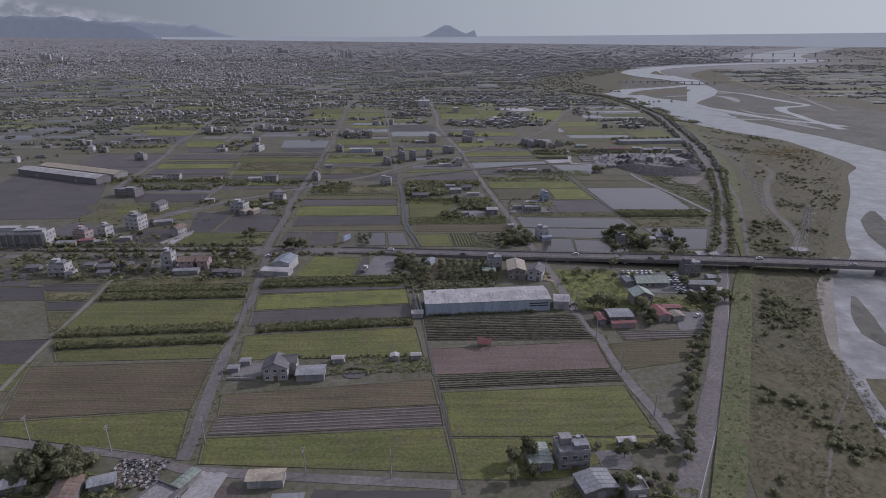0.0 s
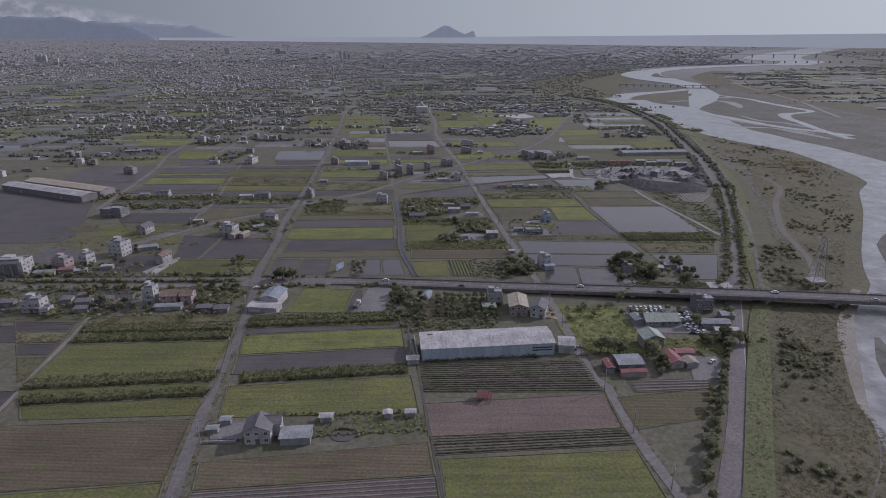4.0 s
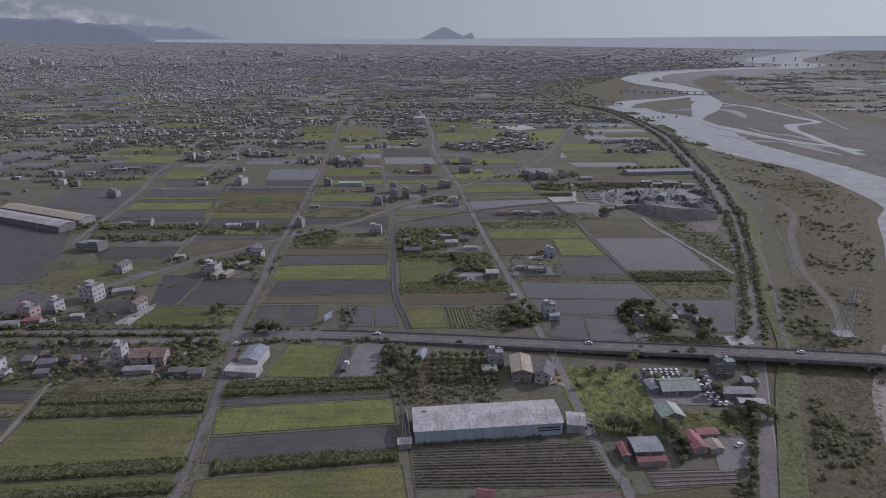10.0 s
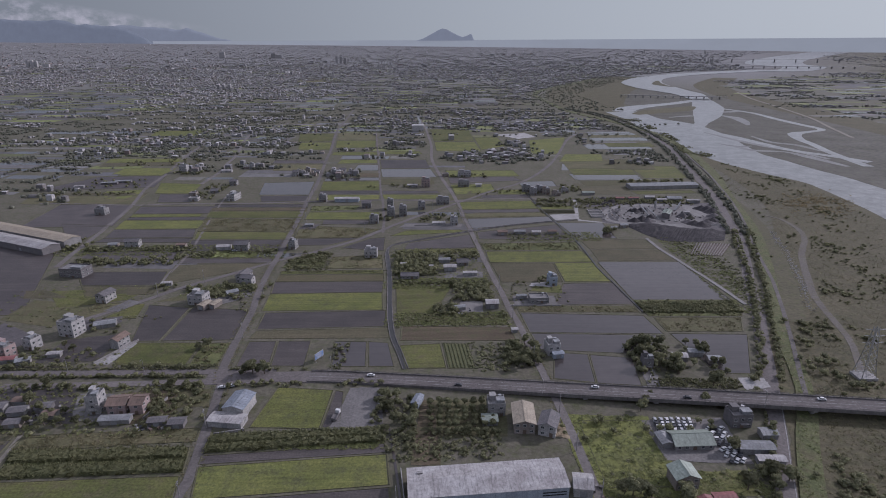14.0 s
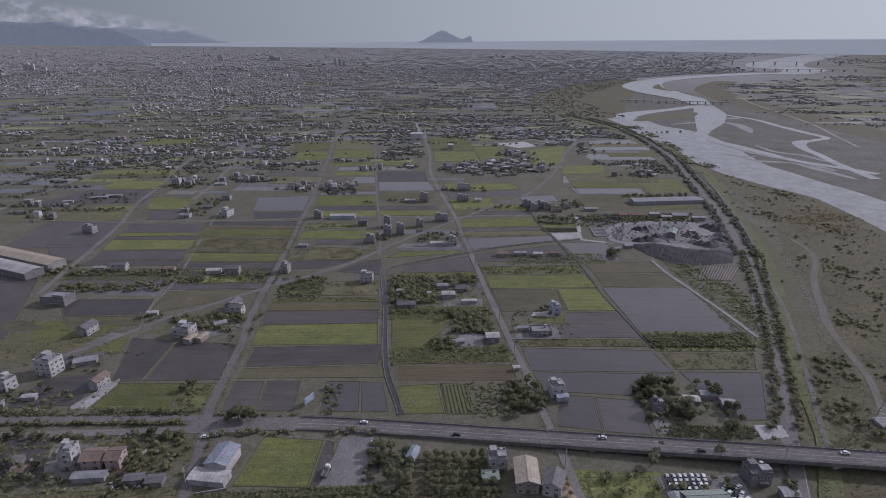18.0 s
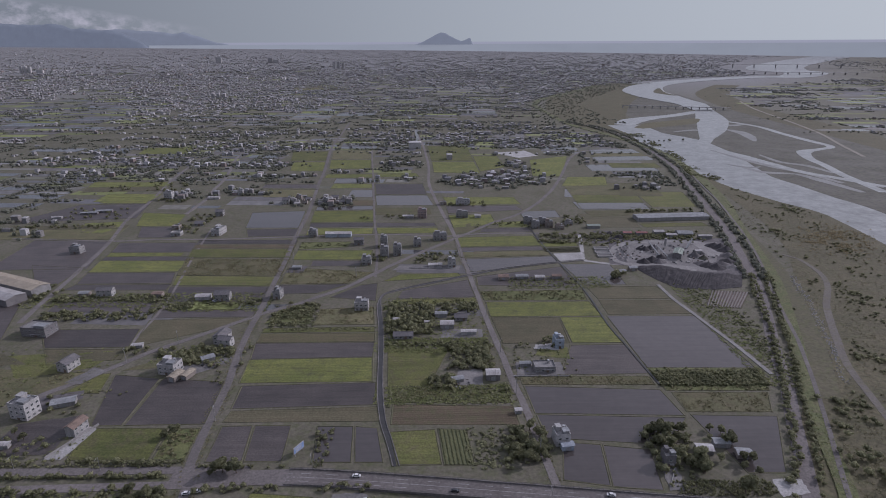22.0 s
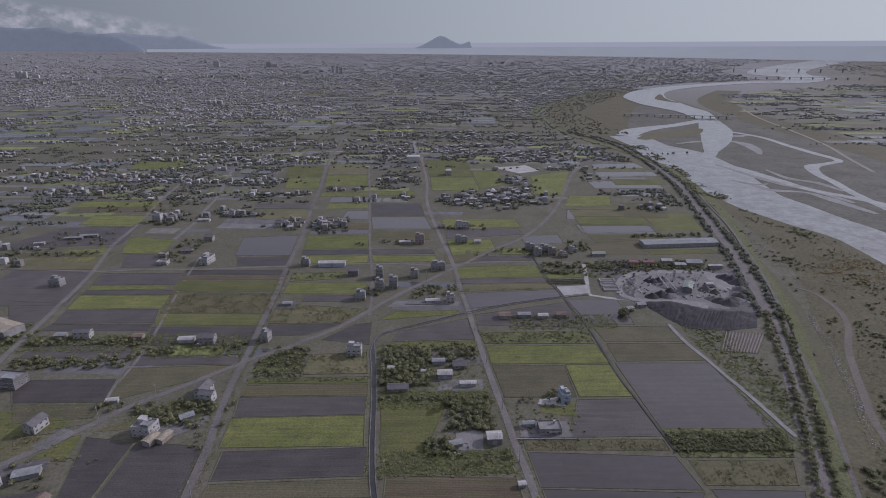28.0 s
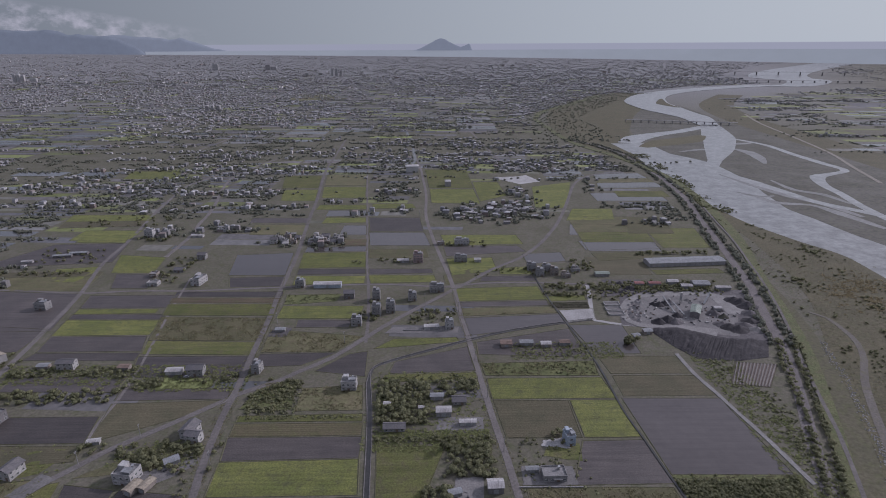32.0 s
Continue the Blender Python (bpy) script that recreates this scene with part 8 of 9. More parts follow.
lot("yard", (-210.2, 384), (-190.6, 397), (-194.7, 405.1), (-221.4, 397.2), M["slag"], "dark grey rubble plot", "yard", 0.15)
lot("grass_plot", (-184.4, 425.4), (-153.6, 452), (-131, 453.9), (-141.2, 433.3), M["o"], "shaded garden lawn among trees", "plot", 0.12)
lot("orchard_grass", (-2.3, 285.5), (32.2, 285.3), (33.3, 313.4), (-3.3, 313.7), M["o"], "rough grass under the orchard trees", "plot", 0.11)
lot("grass_plot", (65.3, 439.9), (85.7, 435.6), (87.8, 450), (69.5, 451.2), M["g"], "green lawn beside a house", "plot", 0.12)
lot("grass_plot", (59.5, 250), (97, 250), (97, 299), (57, 301), M["y"], "bright rank grass on an open plot", "plot", 0.12)
lot("grass_plot", (97.5, 249), (128, 251), (124, 264), (98, 263), M["g"], "rough green grass behind houses", "plot", 0.13)
lot("yard", (95, 269.8), (129.3, 267.5), (129.6, 297.6), (93.2, 295.9), M["yard"], "scrapyard ground of packed gravel", "yard")
lot("yard", (14.3, 407.6), (30.6, 407.5), (30.6, 423.7), (16.4, 423.8), M["yard"], "bare yard under trees", "yard")
lot("yard", (51, 417.5), (79.5, 417.2), (79.5, 431.5), (52.1, 431.7), M["yard"], "concrete farmyard", "yard")
lot("yard", (65.4, 448.1), (81.6, 445.9), (83.7, 456.2), (67.4, 453.3), M["p"], "pale concrete drive", "yard")
lot("yard", (-149.4, 412.9), (-124.8, 433.1), (-122.8, 441.4), (-153.5, 429.2), M["yard"], "packed earth yard between sheds", "yard")
lot("yard", (6.2, 463.1), (34.8, 462.8), (34.9, 475.3), (8.3, 475.5), M["yard"], "concrete yard between sheds", "yard")
lot("yard", (48.5, 286.2), (58.6, 284.1), (58.7, 294.1), (46.5, 296.2), M["ochre"], "patch of bare ochre earth", "yard")
lot("yard", (-8.5, 268.5), (3.7, 268.4), (-0.3, 312.6), (-6.4, 312.7), M["b"], "bare brown strip beside the orchard", "yard", 0.15)
lot("yard", (104.7, 227.7), (118.8, 229.6), (123, 245.6), (108.9, 247.7), M["yard"], "gravel drive by the levee road", "yard")
lot("garden_bed", (-70.1, 120.5), (-56.9, 120.4), (-57, 132.7), (-67.1, 134.8), M["f"], "tilled garden plot in rows", "garden", 0.15)
lot("paddy", (-38.7, 114.2), (3.7, 114), (1.7, 131.3), (-36.7, 132.5), M["w"], "dark flooded paddy by the lane", "field", 0.1)
lot("gravel_yard", (155.5, 596.4), (256.6, 561.7), (293.4, 663.9), (172.8, 663.6), M["slag"], "dark dusty ground of a gravel yard", "yard", 0.14)
lot("gravel_yard", (171.6, 596.1), (240.2, 574.4), (275.5, 652.2), (188.1, 653.9), M["yard"], "pale driven ground of a gravel yard", "yard", 0.18)
lot("rubble_ground", (153.9, 651.9), (184.7, 651.3), (201.6, 690.3), (165.4, 691), M["slag"], "dark rough dump of rubble", "yard", 0.16)
ribbon("haul_road", [(226.1, 580.6), (208.3, 589.1), (179.4, 591.7), (164.1, 601.6), (164, 618.4), (174, 640), (189.2, 652.6), (214.8, 656), (248.4, 655.4), (258.4, 640.9), (259.1, 613.2)], [13, 9, 7, 6, 6, 7, 8, 9, 10, 16, 18], M["yard0"], "pale dusty haul road winding round the yard", "road", z=0.3, skirt=0.1)
lot("yard", (-125.3, 580.9), (-110.9, 580.8), (-108.8, 595.4), (-123.3, 597.7), M["slag"], "rubble plot with scrap", "yard", 0.2)
lot("yard", (-34.6, 585.2), (22.9, 584.5), (23.9, 594.9), (-28.5, 595.5), M["yard"], "long pale concrete yard", "yard", 0.16)
# the dark bank of dumped slag below the yard, cut by rills
toe = [(175.9, 581.5), (183.6, 560.3), (193.4, 542.4), (206.7, 539.7), (222.7, 538.5), (245.9, 543.2)]
brow = [(178.3, 588.6), (197.2, 584.2), (214.6, 572), (224.3, 567), (237.8, 564.9), (258.3, 566.4)]
vs, fs = [], []
for i in range(121):
    k = min(4, i // 24)
    a, b = lerp(toe[k], toe[k + 1], i / 24 - k), lerp(brow[k], brow[k + 1], i / 24 - k)
    for j in range(11):
        t = j / 10
        x, y = lerp(a, b, t * 1.1)
        rill = abs(noise.noise((i * 0.28 + 0.7 * noise.noise((t * 2, i * 0.1, 3)), t * 0.8, 1.5)))
        high = 4.2 * math.sin(min(1.0, t * 1.15) * math.pi / 2) if t < 0.88 else 4.2 * (1 - (t - 0.88) / 0.14)
        vs.append((x, y, 0.1 + max(0.0, high) * (1 - 0.75 * rill * (1 - t)) * (0.35 + 0.65 * min(1.0, i / 24)) * min(1.0, (120 - i) / 16) + 0.5 * noise.noise((x * 0.25, y * 0.25, 2))))
fs = [(i * 11 + j, (i + 1) * 11 + j, (i + 1) * 11 + j + 1, i * 11 + j + 1) for i in range(120) for j in range(10)]
tagged(raw("slag_slope", vs, fs, M["dark_slag"]), "dark steep slope of dumped slag cut by rills", "slope", kind="structure")
f, q = field("f", (202, 508.9), (226.3, 504.5), (246.9, 533.3), (218.6, 537.7))
crop_rows(f, q, 2.2, 0.55, 0.5, M["mulch"], "raised_bed", along_depth=True)
f, q = field("f", (77.4, 219), (108.6, 220.7), (110.7, 228.7), (76.5, 227.9))
crop_rows(f, q, 2.0, 0.5, 0.45, M["mulch"], "raised_bed")
# garden pond
bm = bmesh.new()
for k in range(20):
    a = 2 * math.pi * k / 20
    bm.verts.new((4.6 * math.cos(a) * (1 + 0.1 * math.sin(3 * a)), 2.9 * math.sin(a), 0))
bm.faces.new(bm.verts[:])
pond = part("pond", bm, M["w"])
pond.matrix_world = pose(-34.4, 193.1, 0.2)
tagged(pond, "small green garden pond", "pond", kind="structure")
thicket_rows = []
for k in range(26):
    a = 3.4 * k / 26 - 0.2
    thicket_rows.append((-34.4 + 5.4 * math.cos(a), 193.3 + 3.6 * math.sin(a) + 0.4, 0, rng.uniform(0, 6), 1.3, 1.3, rng.uniform(0.6, 1.5)))
for _ in range(420):
    thicket_rows.append((rng.uniform(108.4, 151.8), rng.uniform(320.3, 329.4), 0, rng.uniform(0, 6), 1.0, 1.0, rng.uniform(1.0, 2.0)))
for _ in range(110):
    thicket_rows.append((rng.uniform(142.4, 187.6), rng.uniform(643.1, 682), 0, rng.uniform(0, 6), 2.6, 2.6, rng.uniform(1.5, 3.0)))
for _ in range(300):
    x = rng.uniform(151.5, 263.4)
    thicket_rows.append((x, 672 + rng.normal() * 6, 0, rng.uniform(0, 6), 3, 3, rng.uniform(2, 4)))
mass("bushes", tv, tf, thicket_rows, M["leaf2"], "low dark bushes round ponds and yards", "bushes")


# ---- gravel yard ----
def heap(x, y, r, h, material):
    rings, seg = 7, 18
    vs, fs = [], []
    for i in range(rings + 1):
        t = i / rings
        for k in range(seg):
            a = 2 * math.pi * k / seg
            rr = r * (1 - t) * (1 + 0.22 * noise.noise((math.cos(a) * 1.7 + x, math.sin(a) * 1.7 + y, t)))
            vs.append((x + rr * math.cos(a), y + rr * math.sin(a) * 0.8, h * (t ** 1.1) + 0.12 * noise.noise((a * 4, t * 9, x))))
    for i in range(rings):
        for k in range(seg):
            p, q = i * seg + k, i * seg + (k + 1) % seg
            fs.append((p, q, q + seg, p + seg))
    return tagged(raw("gravel_mound", vs, fs, material), "cone of dumped grey gravel in the yard", "heap", "gravel heaps")


for hx, hy, r, h, mt in ((198.5, 632.1, 6, 4, "dark_slag"), (194.4, 634.6, 4, 3, "dark_slag"), (204.3, 634.4, 6, 4, "dark_slag"), (210.1, 639.3, 4, 3, "slag"), (187, 600.1, 7, 4, "dark_slag"), (195.2, 603.2, 8, 5, "dark_slag"), (200.1, 599.8, 7, 4, "slag"), (206.2, 610.8, 5, 4, "dark_slag"), (237.6, 613.6, 7, 5, "slag"), (244.6, 621.6, 6, 4, "dark_slag"), (267.5, 640.7, 9, 4, "dark_slag"), (271.1, 635.6, 10, 5, "dark_slag"), (273.4, 628.2, 10, 5, "dark_slag"), (268.3, 614.1, 8, 4, "slag"), (236.3, 594.9, 8, 3, "slag"), (239.8, 590.6, 9, 3.5, "dark_slag"), (245.1, 586.3, 10, 4, "dark_slag"), (253.2, 593.5, 8, 3, "slag"), (261.6, 600.8, 8, 3, "dark_slag"), (243.2, 607.8, 5, 4, "gravel"), (259.6, 586.1, 7, 2.5, "yard"), (227.2, 641.5, 4, 2, "yard"), (198.5, 661.7, 4, 2, "slag"), (185, 668.9, 7, 3.5, "dark_slag"), (178, 677.6, 8, 4, "dark_slag"), (169.6, 674.9, 6, 3, "slag"), (177.2, 660.8, 6, 3, "dark_slag"), (186.8, 657.9, 4, 2, "slag")):
    heap(hx, hy, r, h, M[mt])
# sorted stone in small heaps inside the bend of the road
for hx, hy in ((172.7, 632.6), (177.2, 637.4), (181.5, 639.8), (184.2, 637.3), (171.1, 624.2), (176.1, 627.6), (180.5, 627.6), (169.5, 616), (174.9, 619.4), (179.8, 619.3), (169.8, 609.2), (175.2, 611.3), (179.5, 611.3), (172.2, 603.6)):
    heap(hx, hy, rng.uniform(2.4, 3.4), rng.uniform(1.4, 2.2), M["yard0"])
# settling tanks with pale rims
for bx, by in ((158.5, 635.3), (157.3, 625.6), (157, 616.3)):
    tank = tagged(empty("settling_tank", bx, by), "shallow concrete settling tank with grey silt", "tank", "settling tanks")
    for cx, cy, sx, sy in ((0, -3.2, 13, 0.5), (0, 3.2, 13, 0.5), (-6.5, 0, 0.5, 6.9), (6.5, 0, 0.5, 6.9)):
        part("rim", solid((cx, cy, 0, sx, sy, 1.3)), M["p"], tank)
    part("silt", solid((0, 0, 0.1, 12.4, 5.8, 0.6)), M["yard"], tank)


def conveyor(x, y, turn, length, rise):
    root = empty("conveyor", x, y, 0, turn)
    ang = math.degrees(math.atan2(rise, length))
    b = part("belt", solid((0, 0, 0, math.hypot(length, rise), 1.2, 0.35)), M["metal_grey"], root)
    b.matrix_local = pose(0, 0, rise / 2 + 0.8, 0, -ang, 0)
    for k in (-0.3, 0.1, 0.42):
        part("leg", solid((length * k, -0.5, 0, 0.3, 0.2, rise * (k + 0.5) + 0.7), (length * k, 0.5, 0, 0.3, 0.2, rise * (k + 0.5) + 0.7)), M["steel"], root)
    return tagged(root, "long inclined steel gravel conveyor on legs", "conveyor", "conveyors")


conveyor(204.6, 625.9, 100, 20, 6)
conveyor(242.7, 638.6, 50, 16, 6)
conveyor(210.2, 619.9, 105, 18, 5)
# silo mast
mast = tagged(empty("silo", 219.6, 637.5), "slim pale steel silo in the gravel yard", "silo")
c = part("drum", drum(1.1, 7), M["white"], mast)
c.matrix_local = pose(0, 0, 6)
part("leg", solid((-0.8, -0.8, 0, 0.25, 0.25, 3), (0.8, -0.8, 0, 0.25, 0.25, 3), (-0.8, 0.8, 0, 0.25, 0.25, 3), (0.8, 0.8, 0, 0.25, 0.25, 3)), M["steel"], mast)

# ---- vehicles ----
M["tyre"] = mat("tyre", (0.03, 0.03, 0.03), (0.04, 0.04, 0.04), 1, 5, bump=0)
PAINTS = [mat("car_paint_" + n, c, c, 0.5, 3, rough=0.3, bump=0, spec=0.5, vary=0.1) for n, c in (("white", (0.62, 0.62, 0.61)), ("silver", (0.42, 0.43, 0.44)), ("black", (0.04, 0.04, 0.045)), ("red", (0.30, 0.06, 0.05)), ("blue", (0.08, 0.12, 0.22)))]
PAINT_WORDS = ["white", "silver", "black", "red", "blue"]


def tapered(l, w, z0, z1, l2, w2, shift=0.0):
    bm = bmesh.new()
    vs = [bm.verts.new((sx * l / 2, sy * w / 2, z0)) for sx, sy in ((-1, -1), (1, -1), (1, 1), (-1, 1))] + [bm.verts.new((sx * l2 / 2 + shift, sy * w2 / 2, z1)) for sx, sy in ((-1, -1), (1, -1), (1, 1), (-1, 1))]
    for f in ((3, 2, 1, 0), (4, 5, 6, 7), (0, 1, 5, 4), (1, 2, 6, 5), (2, 3, 7, 6), (3, 0, 4, 7)):
        bm.faces.new([vs[i] for i in f])
    return bm


def car(x, y, z, turn, paint, where, group="parked cars"):
    root = empty("car", x, y, z, turn)
    bm = tapered(4.2, 1.75, 0.3, 0.95, 4.05, 1.65)
    bmesh.ops.bevel(bm, geom=bm.edges[:], offset=0.1, segments=2, affect="EDGES")
    part("body", bm, PAINTS[paint], root)
    part("cabin", tapered(2.6, 1.6, 0.94, 1.4, 1.7, 1.35, -0.15), M["glass"], root)
    part("roof", tapered(1.75, 1.38, 1.39, 1.46, 1.6, 1.3, -0.15), PAINTS[paint], root)
    for sx in (-1.3, 1.3):
        for sy in (-0.8, 0.8):
            w = piece("wheel", ("wheel",), lambda: drum(0.32, 0.22, 12), M["tyre"], root, pose(sx, sy, 0.32, 90))
    root.scale = (0.9, 0.9, 0.9)
    return tagged(root, "%s saloon car %s" % (PAINT_WORDS[paint], where), "car", group)


def truck(x, y, z, turn, paint, where):
    root = empty("truck", x, y, z, turn)
    part("cab", tapered(1.8, 2.1, 0.5, 2.5, 1.4, 1.95, -0.15), PAINTS[paint], root).matrix_local = pose(2.9, 0, 0)
    part("windscreen", solid((3.72, 0, 1.5, 0.08, 1.7, 0.7)), M["glass"], root)
    part("bed", solid((-0.7, 0, 0.9, 5.2, 2.2, 0.2), (-0.7, 1.05, 1.1, 5.2, 0.08, 0.8), (-0.7, -1.05, 1.1, 5.2, 0.08, 0.8), (-3.26, 0, 1.1, 0.08, 2.0, 0.8)), M["dark"], root)
    for sx in (-2.2, 2.7):
        for sy in (-0.95, 0.95):
            piece("wheel", ("truck_wheel",), lambda: drum(0.48, 0.3, 12), M["tyre"], root, pose(sx, sy, 0.48, 90))
    return tagged(root, "%s open-bed truck %s" % (PAINT_WORDS[paint], where), "truck", "parked trucks")


for x, off, turn, paint in ((-32, 2.4, 174, 0), (12, -2.4, -8, 2), (78, 2.4, 171, 0), (118, -2.4, -8, 2), (178, 2.4, 172, 0), (224, -2.4, -8, 1)):
    c = deck_at(x)
    car(x, c.y + off, c.z + 0.17, turn, paint, "on the highway bridge")
truck(-24.7, 305.8, 0.18, 96, 0, "in a paved yard")
truck(-21.2, 305.8, 0.18, 96, 0, "in a paved yard")
truck(-44.1, 299.9, 0.18, 80, 0, "at the edge of a paved yard")
car(-26.2, 318.9, 0.18, 100, 0, "in a paved yard")
car(-27.1, 313.8, 0.18, 100, 1, "in a paved yard")
car(117.9, 241.6, 0.18, 30, 0, "parked by the levee road")
car(-104.5, 324.5, 0.2, 10, 0, "by the highway junction")
car(-100.4, 325.5, 0.2, 15, 1, "by the highway junction")
car(-164.3, 523.3, 0.12, 10, 1, "beside a farmhouse")
for r in range(4):
    for c in range(7):
        car(98 + c * 2.5 + rng.uniform(-0.3, 0.3) + r * 0.4, 288.5 + r * 2.6 * 0.9 + rng.uniform(-0.2, 0.2), 0.18, 80 + rng.uniform(-8, 8), int(rng.choice([0, 0, 1, 1, 2, 1])), "packed in a scrapyard")
for r in range(7):
    for c in range(3):
        car(120.6 + c * 2.6 + rng.uniform(-0.3, 0.3), 269 + r * 3.4 + rng.uniform(-0.3, 0.3), 0.18, rng.uniform(19.7, 71.3), int(rng.choice([0, 1, 1, 2, 0, 2])), "packed in a scrapyard")


# ---- poles, signs, small things ----
def utility_pole():
    root = empty("utility_pole")
    bm = bmesh.new()
    bmesh.ops.create_cone(bm, cap_ends=True, segments=8, radius1=0.2, radius2=0.13, depth=10, matrix=Matrix.Translation((0, 0, 5)))
    part("pole", bm, M["concrete"], root)
    part("crossarm", solid((0, 0, 9.2, 2.0, 0.12, 0.12), (0, 0, 8.5, 1.5, 0.12, 0.12)), M["steel"], root)
    for k in (-0.85, -0.3, 0.3, 0.85):
        piece("insulator", ("insulator",), lambda: drum(0.09, 0.3, 8), M["white"], root, pose(k, 0, 9.45))
    return tagged(root, "tall grey concrete utility pole with crossarms", "utility pole", "utility poles")


first = utility_pole()
spots = [(71.7, 166.1), (68.7, 194.1), (65.3, 220), (62.5, 248), (59.6, 276.1), (57.7, 302.1), (52.8, 347.5), (47.9, 398.2), (44, 444.2), (39, 495.9), (34, 542.7), (25, 621.1), (-76.3, 153.1), (-83.4, 189.2), (-93, 249.2), (-100.3, 293.3), (-110.5, 376.1), (-115.6, 435.1), (-132.8, 154), (-104.2, 149.2), (-13, 245.6), (-40.8, 138.2), (-15.5, 137), (-123.3, 604), (-137.2, 707.4), (-15.9, 907.7), (-186.5, 435.7), (-164, 458.3), (-63.4, 569.8), (-3.7, 640.3)]
first.matrix_world = pose(*spots[0], 0, 0, 0, 85)
for x, y in spots[1:]:
    copy_thing(first, pose(x, y, 0, 0, 0, 85 + rng.uniform(-6, 6)))


def street_lamp():
    root = empty("street_lamp")
    part("pole", solid((0, 0, 0, 0.16, 0.16, 7.5)), M["steel"], root)
    part("arm", solid((0, -0.9, 7.4, 0.1, 1.9, 0.1)), M["steel"], root)
    part("lamp_head", solid((0, -1.9, 7.32, 0.28, 0.7, 0.16)), M["grey"], root)
    return tagged(root, "slim grey steel street lamp", "street lamp", "street lamps")


lamp = street_lamp()
lamp.matrix_world = pose(-53.3, 341, 0.3)
for x, y, z, r in ((-150, 340, 0, 0), (-190, 341, 0, 0), (52, deck_at(52).y - 5.2, deck_at(52).z, 180), (150, deck_at(150).y - 5.2, deck_at(150).z, 180)):
    copy_thing(lamp, pose(x, y, z, 0, 0, r))
# lattice pylon on the floodplain
def pylon(x, y, h, base, top):
    root = empty("pylon", x, y)
    part("plinth", solid((0, 0, -0.2, 2.6 * base, 2.2 * base, 1.6)), M["concrete"], root)
    steps = 7
    at = lambda k: (base + (top - base) * (k / steps) ** 0.8, 1.3 + h * k / steps)
    corners = ((-1, -1), (1, -1), (1, 1), (-1, 1))
    for sx, sy in corners:
        bm = bmesh.new()
        for k in range(steps):
            (w0, z0), (w1, z1) = at(k), at(k + 1)
            limb(bm, Vector((sx * w0, sy * w0, z0)), Vector((sx * w1, sy * w1, z1)), 0.2, 0.17, 5)
        part("leg", bm, M["steel"], root)
    for e in range(4):
        a, b = corners[e], corners[(e + 1) % 4]
        for k in range(steps):
            (w0, z0), (w1, z1) = at(k), at(k + 1)
            for m, n in ((a, b), (b, a)):
                bm = bmesh.new()
                limb(bm, Vector((m[0] * w0, m[1] * w0, z0)), Vector((n[0] * w1, n[1] * w1, z1)), 0.1, 0.1, 4)
                part("brace", bm, M["steel"], root)
    for z in (0.72, 0.86, 0.99):
        for side in (-1, 1):
            bm = bmesh.new()
            limb(bm, Vector((side * top, -0.5, h * z)), Vector((side * 5.5, 0, h * z + 0.5)), 0.12, 0.08, 4)
            limb(bm, Vector((side * top, 0.5, h * z)), Vector((side * 5.5, 0, h * z + 0.5)), 0.12, 0.08, 4)
            part("cross_arm", bm, M["steel"], root)
    return tagged(root, "grey steel lattice pylon on a concrete plinth", "pylon")


pylon(216.7, 330.1, 27, 3.6, 0.8)
# billboard beside the highway
bb = tagged(empty("billboard", -61.4, 350.4, 0, 60), "blue and white roadside billboard on steel posts", "billboard")
part("panel", solid((0, 0, 1.6, 7, 0.25, 3.6)), M["white"], bb)
part("face", solid((0, -0.16, 1.9, 6.4, 0.06, 3.0)), mat("sign_blue", (0.16, 0.24, 0.42), (0.2, 0.28, 0.45), 0.4, 2, bump=0), bb)
for k, w in enumerate((4.6, 3.8, 4.9)):
    part("lettering_bar", solid((-0.3 * k, -0.21, 2.4 + 0.8 * k, w, 0.04, 0.42)), M["white"], bb)
for x in (-2.6, 2.6):
    part("post", solid((x, 0.1, 0, 0.22, 0.22, 1.7)), M["steel"], bb)
# red-roofed shelter in the ploughed field
sh = tagged(empty("shelter", 17.3, 214.9, 0, -12), "small open shelter with faded red roof", "shelter")
r = part("roof", gable(5.2, 4.2, 1.4, 0.4, 0.12), M["metal_red"], sh)
r.matrix_local = pose(0, 0, 2.6)
for x in (-2.3, 2.3):
    for y in (-1.8, 1.8):
        part("post", solid((x, y, 0, 0.18, 0.18, 2.5)), M["dark"], sh)
part("bench", solid((0, 1.2, 0.4, 3.6, 0.5, 0.12), (-1.5, 1.2, 0, 0.2, 0.4, 0.4), (1.5, 1.2, 0, 0.2, 0.4, 0.4)), M["door"], sh)
for _ in range(3):
    tree(12.3 + rng.uniform(-1, 1), 214.5 + rng.uniform(-1, 1), 0.5, 4)
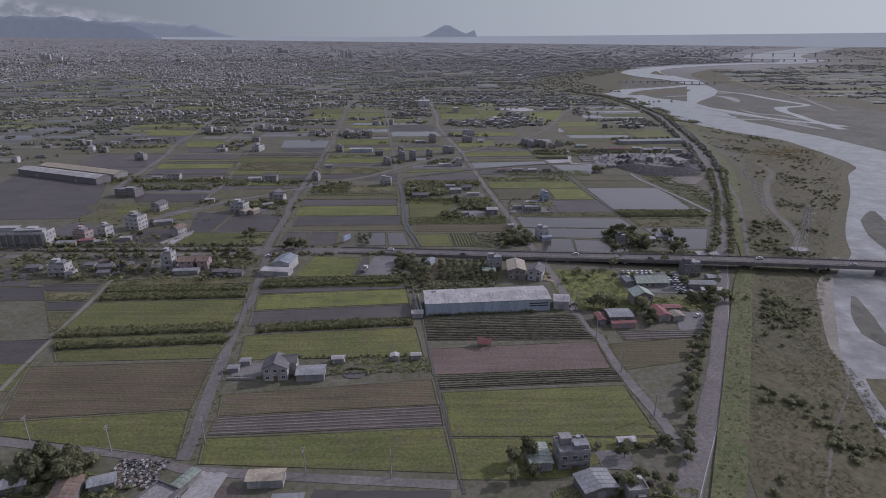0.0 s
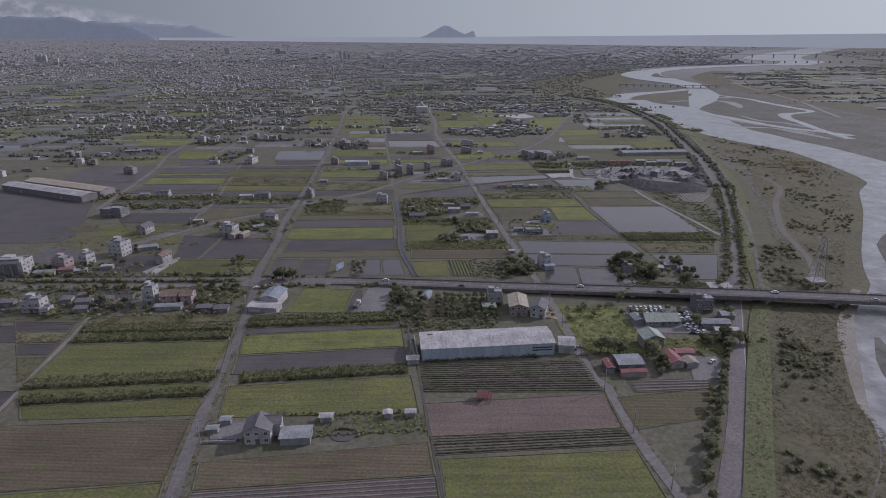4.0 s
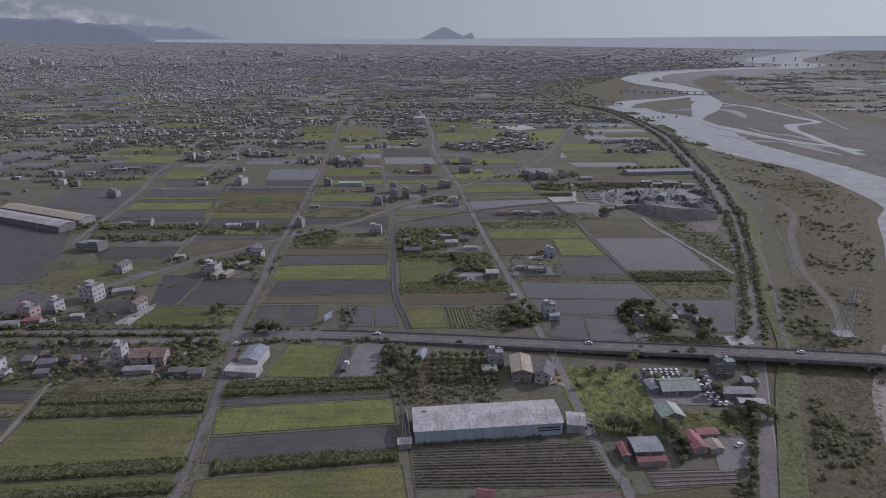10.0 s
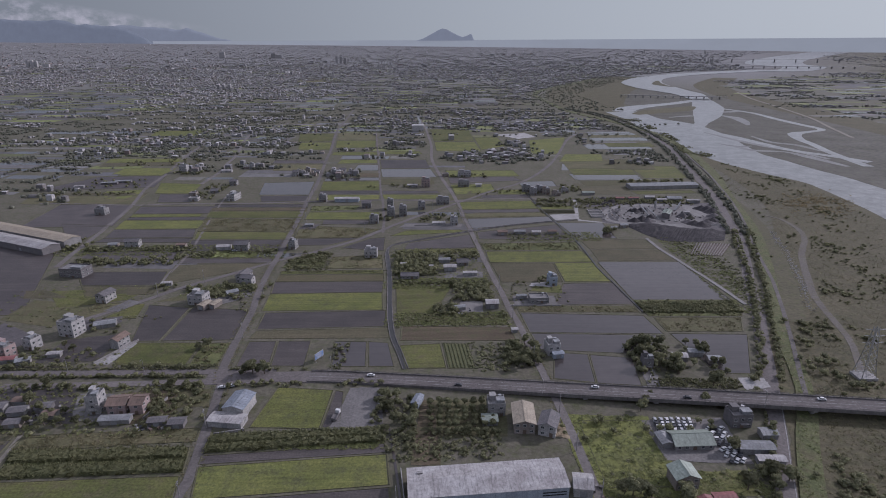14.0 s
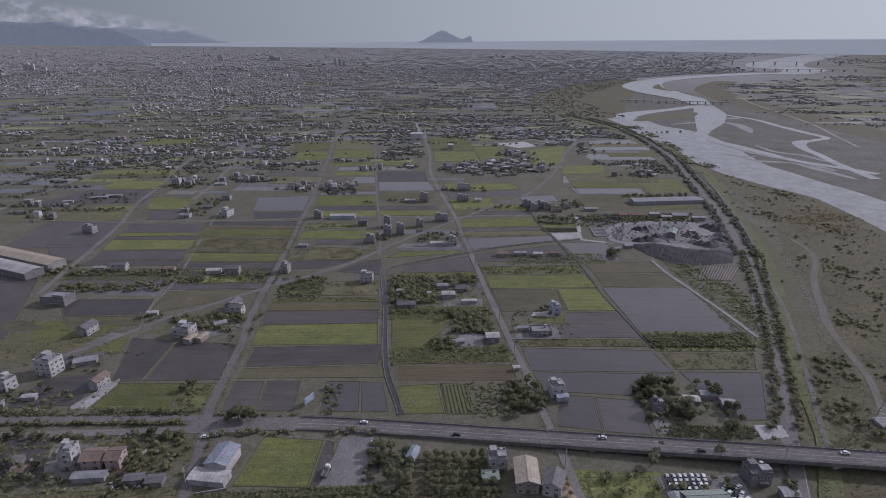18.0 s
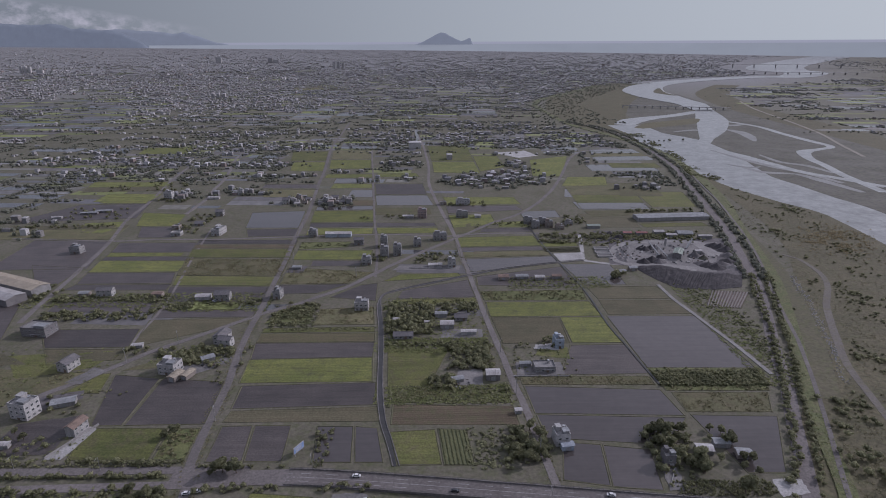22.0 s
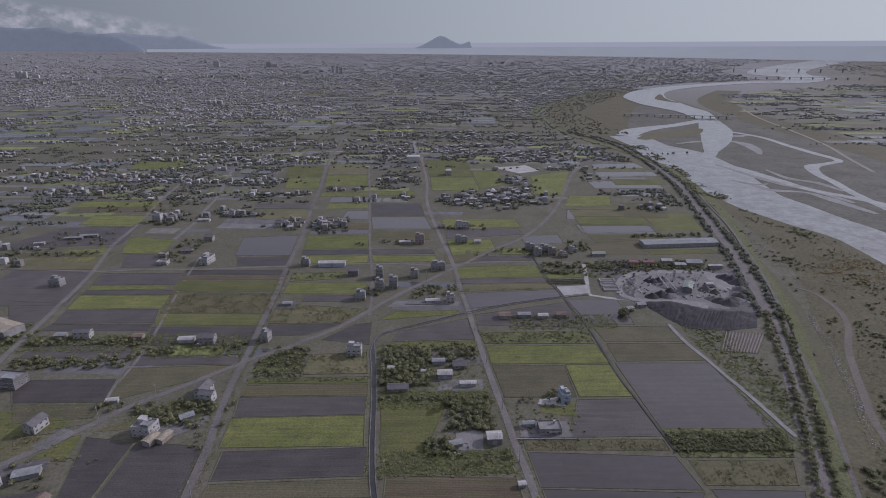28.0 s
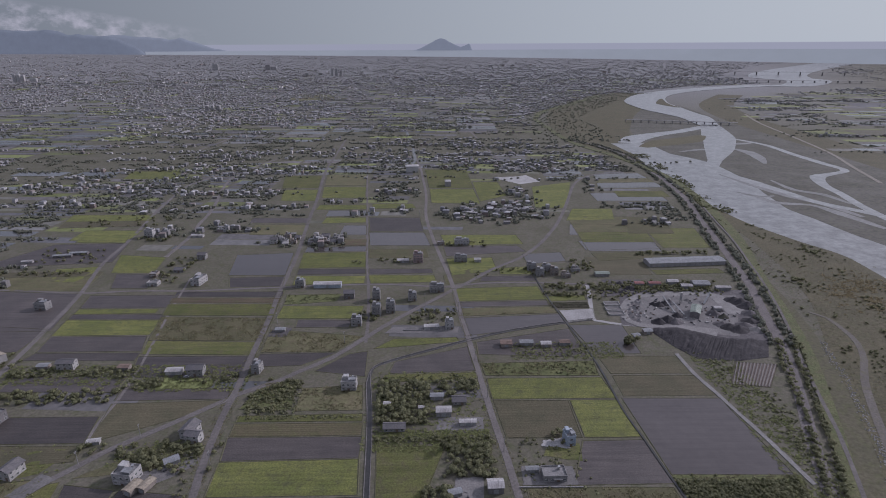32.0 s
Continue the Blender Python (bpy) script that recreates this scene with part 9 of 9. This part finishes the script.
# boundary walls
for n, (x0, y0, x1, y1, h) in enumerate(((-180.4, 347.8, -169, 373.5, 1.4), (-10, 246.6, -12.5, 264.6, 2.0), (-20.2, 589.2, 16.7, 587.7, 0.9), (-82.4, 189.7, -71.3, 190.1, 1.0), (-95.2, 288.2, -82.9, 291.2, 1.2), (48.9, 416, 81.5, 415.7, 0.8), (-63.5, 287, -49.2, 286.9, 0.9), (-131.1, 299.5, -127, 315.6, 1.4), (106.5, 325.9, 114.7, 341, 0.6))):
    p, q = Vector((x0, y0)), Vector((x1, y1))
    w = part("boundary_wall", solid(((x0 + x1) / 2, (y0 + y1) / 2, -0.1, (q - p).length, 0.25, h, math.degrees(math.atan2(y1 - y0, x1 - x0))), ((x0 + x1) / 2, (y0 + y1) / 2, h - 0.1, (q - p).length + 0.1, 0.36, 0.1, math.degrees(math.atan2(y1 - y0, x1 - x0)))), M["concrete"])
    tagged(w, "low weathered concrete boundary wall with coping", "wall", "boundary walls")
# scrap and building rubbish
scrap = []
for _ in range(70):
    a = rng.uniform(0, 6.28)
    scrap.append((217 + 48 * math.cos(a) * rng.uniform(0.2, 1.0), 621 + 30 * math.sin(a) * rng.uniform(0.2, 1.0), 0.15, rng.uniform(0, 3), rng.uniform(0.6, 3.0), rng.uniform(0.4, 1.6), rng.uniform(0.3, 1.6)))
for x0, x1, y0, y1, n in ((-132.1, -119.9, 118.8, 129, 60), (46, 62.1, 123.8, 134, 24), (-113.8, -105.7, 124.8, 131, 20), (205, 245.7, 597.8, 620.8, 30), (159.2, 184.7, 604.7, 627.7, 12), (-149.5, -126.9, 429.1, 445.7, 24), (-133.1, -114.7, 291.5, 299.5, 26), (-194.8, -174.2, 295.9, 310, 30), (60.5, 64.5, 248, 258, 10), (10.2, 22.4, 403.5, 413.7, 14)):
    for _ in range(n):
        scrap.append((rng.uniform(x0, x1), rng.uniform(y0, y1), 0.1, rng.uniform(0, 3), rng.uniform(0.5, 2.0), rng.uniform(0.4, 1.3), rng.uniform(0.3, 1.2)))
for _ in range(340):
    scrap.append((rng.uniform(-98.6, -83.4), rng.uniform(132.9, 145.1), 0.1, rng.uniform(0, 3), rng.uniform(0.3, 1.1), rng.uniform(0.3, 0.8), rng.uniform(0.2, 0.7)))
mass("scrap", box_v[:8], [(0, 1, 5, 4), (1, 2, 6, 5), (2, 3, 7, 6), (3, 0, 4, 7), (4, 5, 6, 7)], scrap, palette("scrap_pieces", [(0.16, 0.15, 0.145), (0.10, 0.095, 0.09), (0.24, 0.23, 0.22), (0.13, 0.10, 0.085), (0.34, 0.33, 0.32), (0.08, 0.08, 0.085)]), "heaps of pale scrap, crates and sheet waste", "scrap")
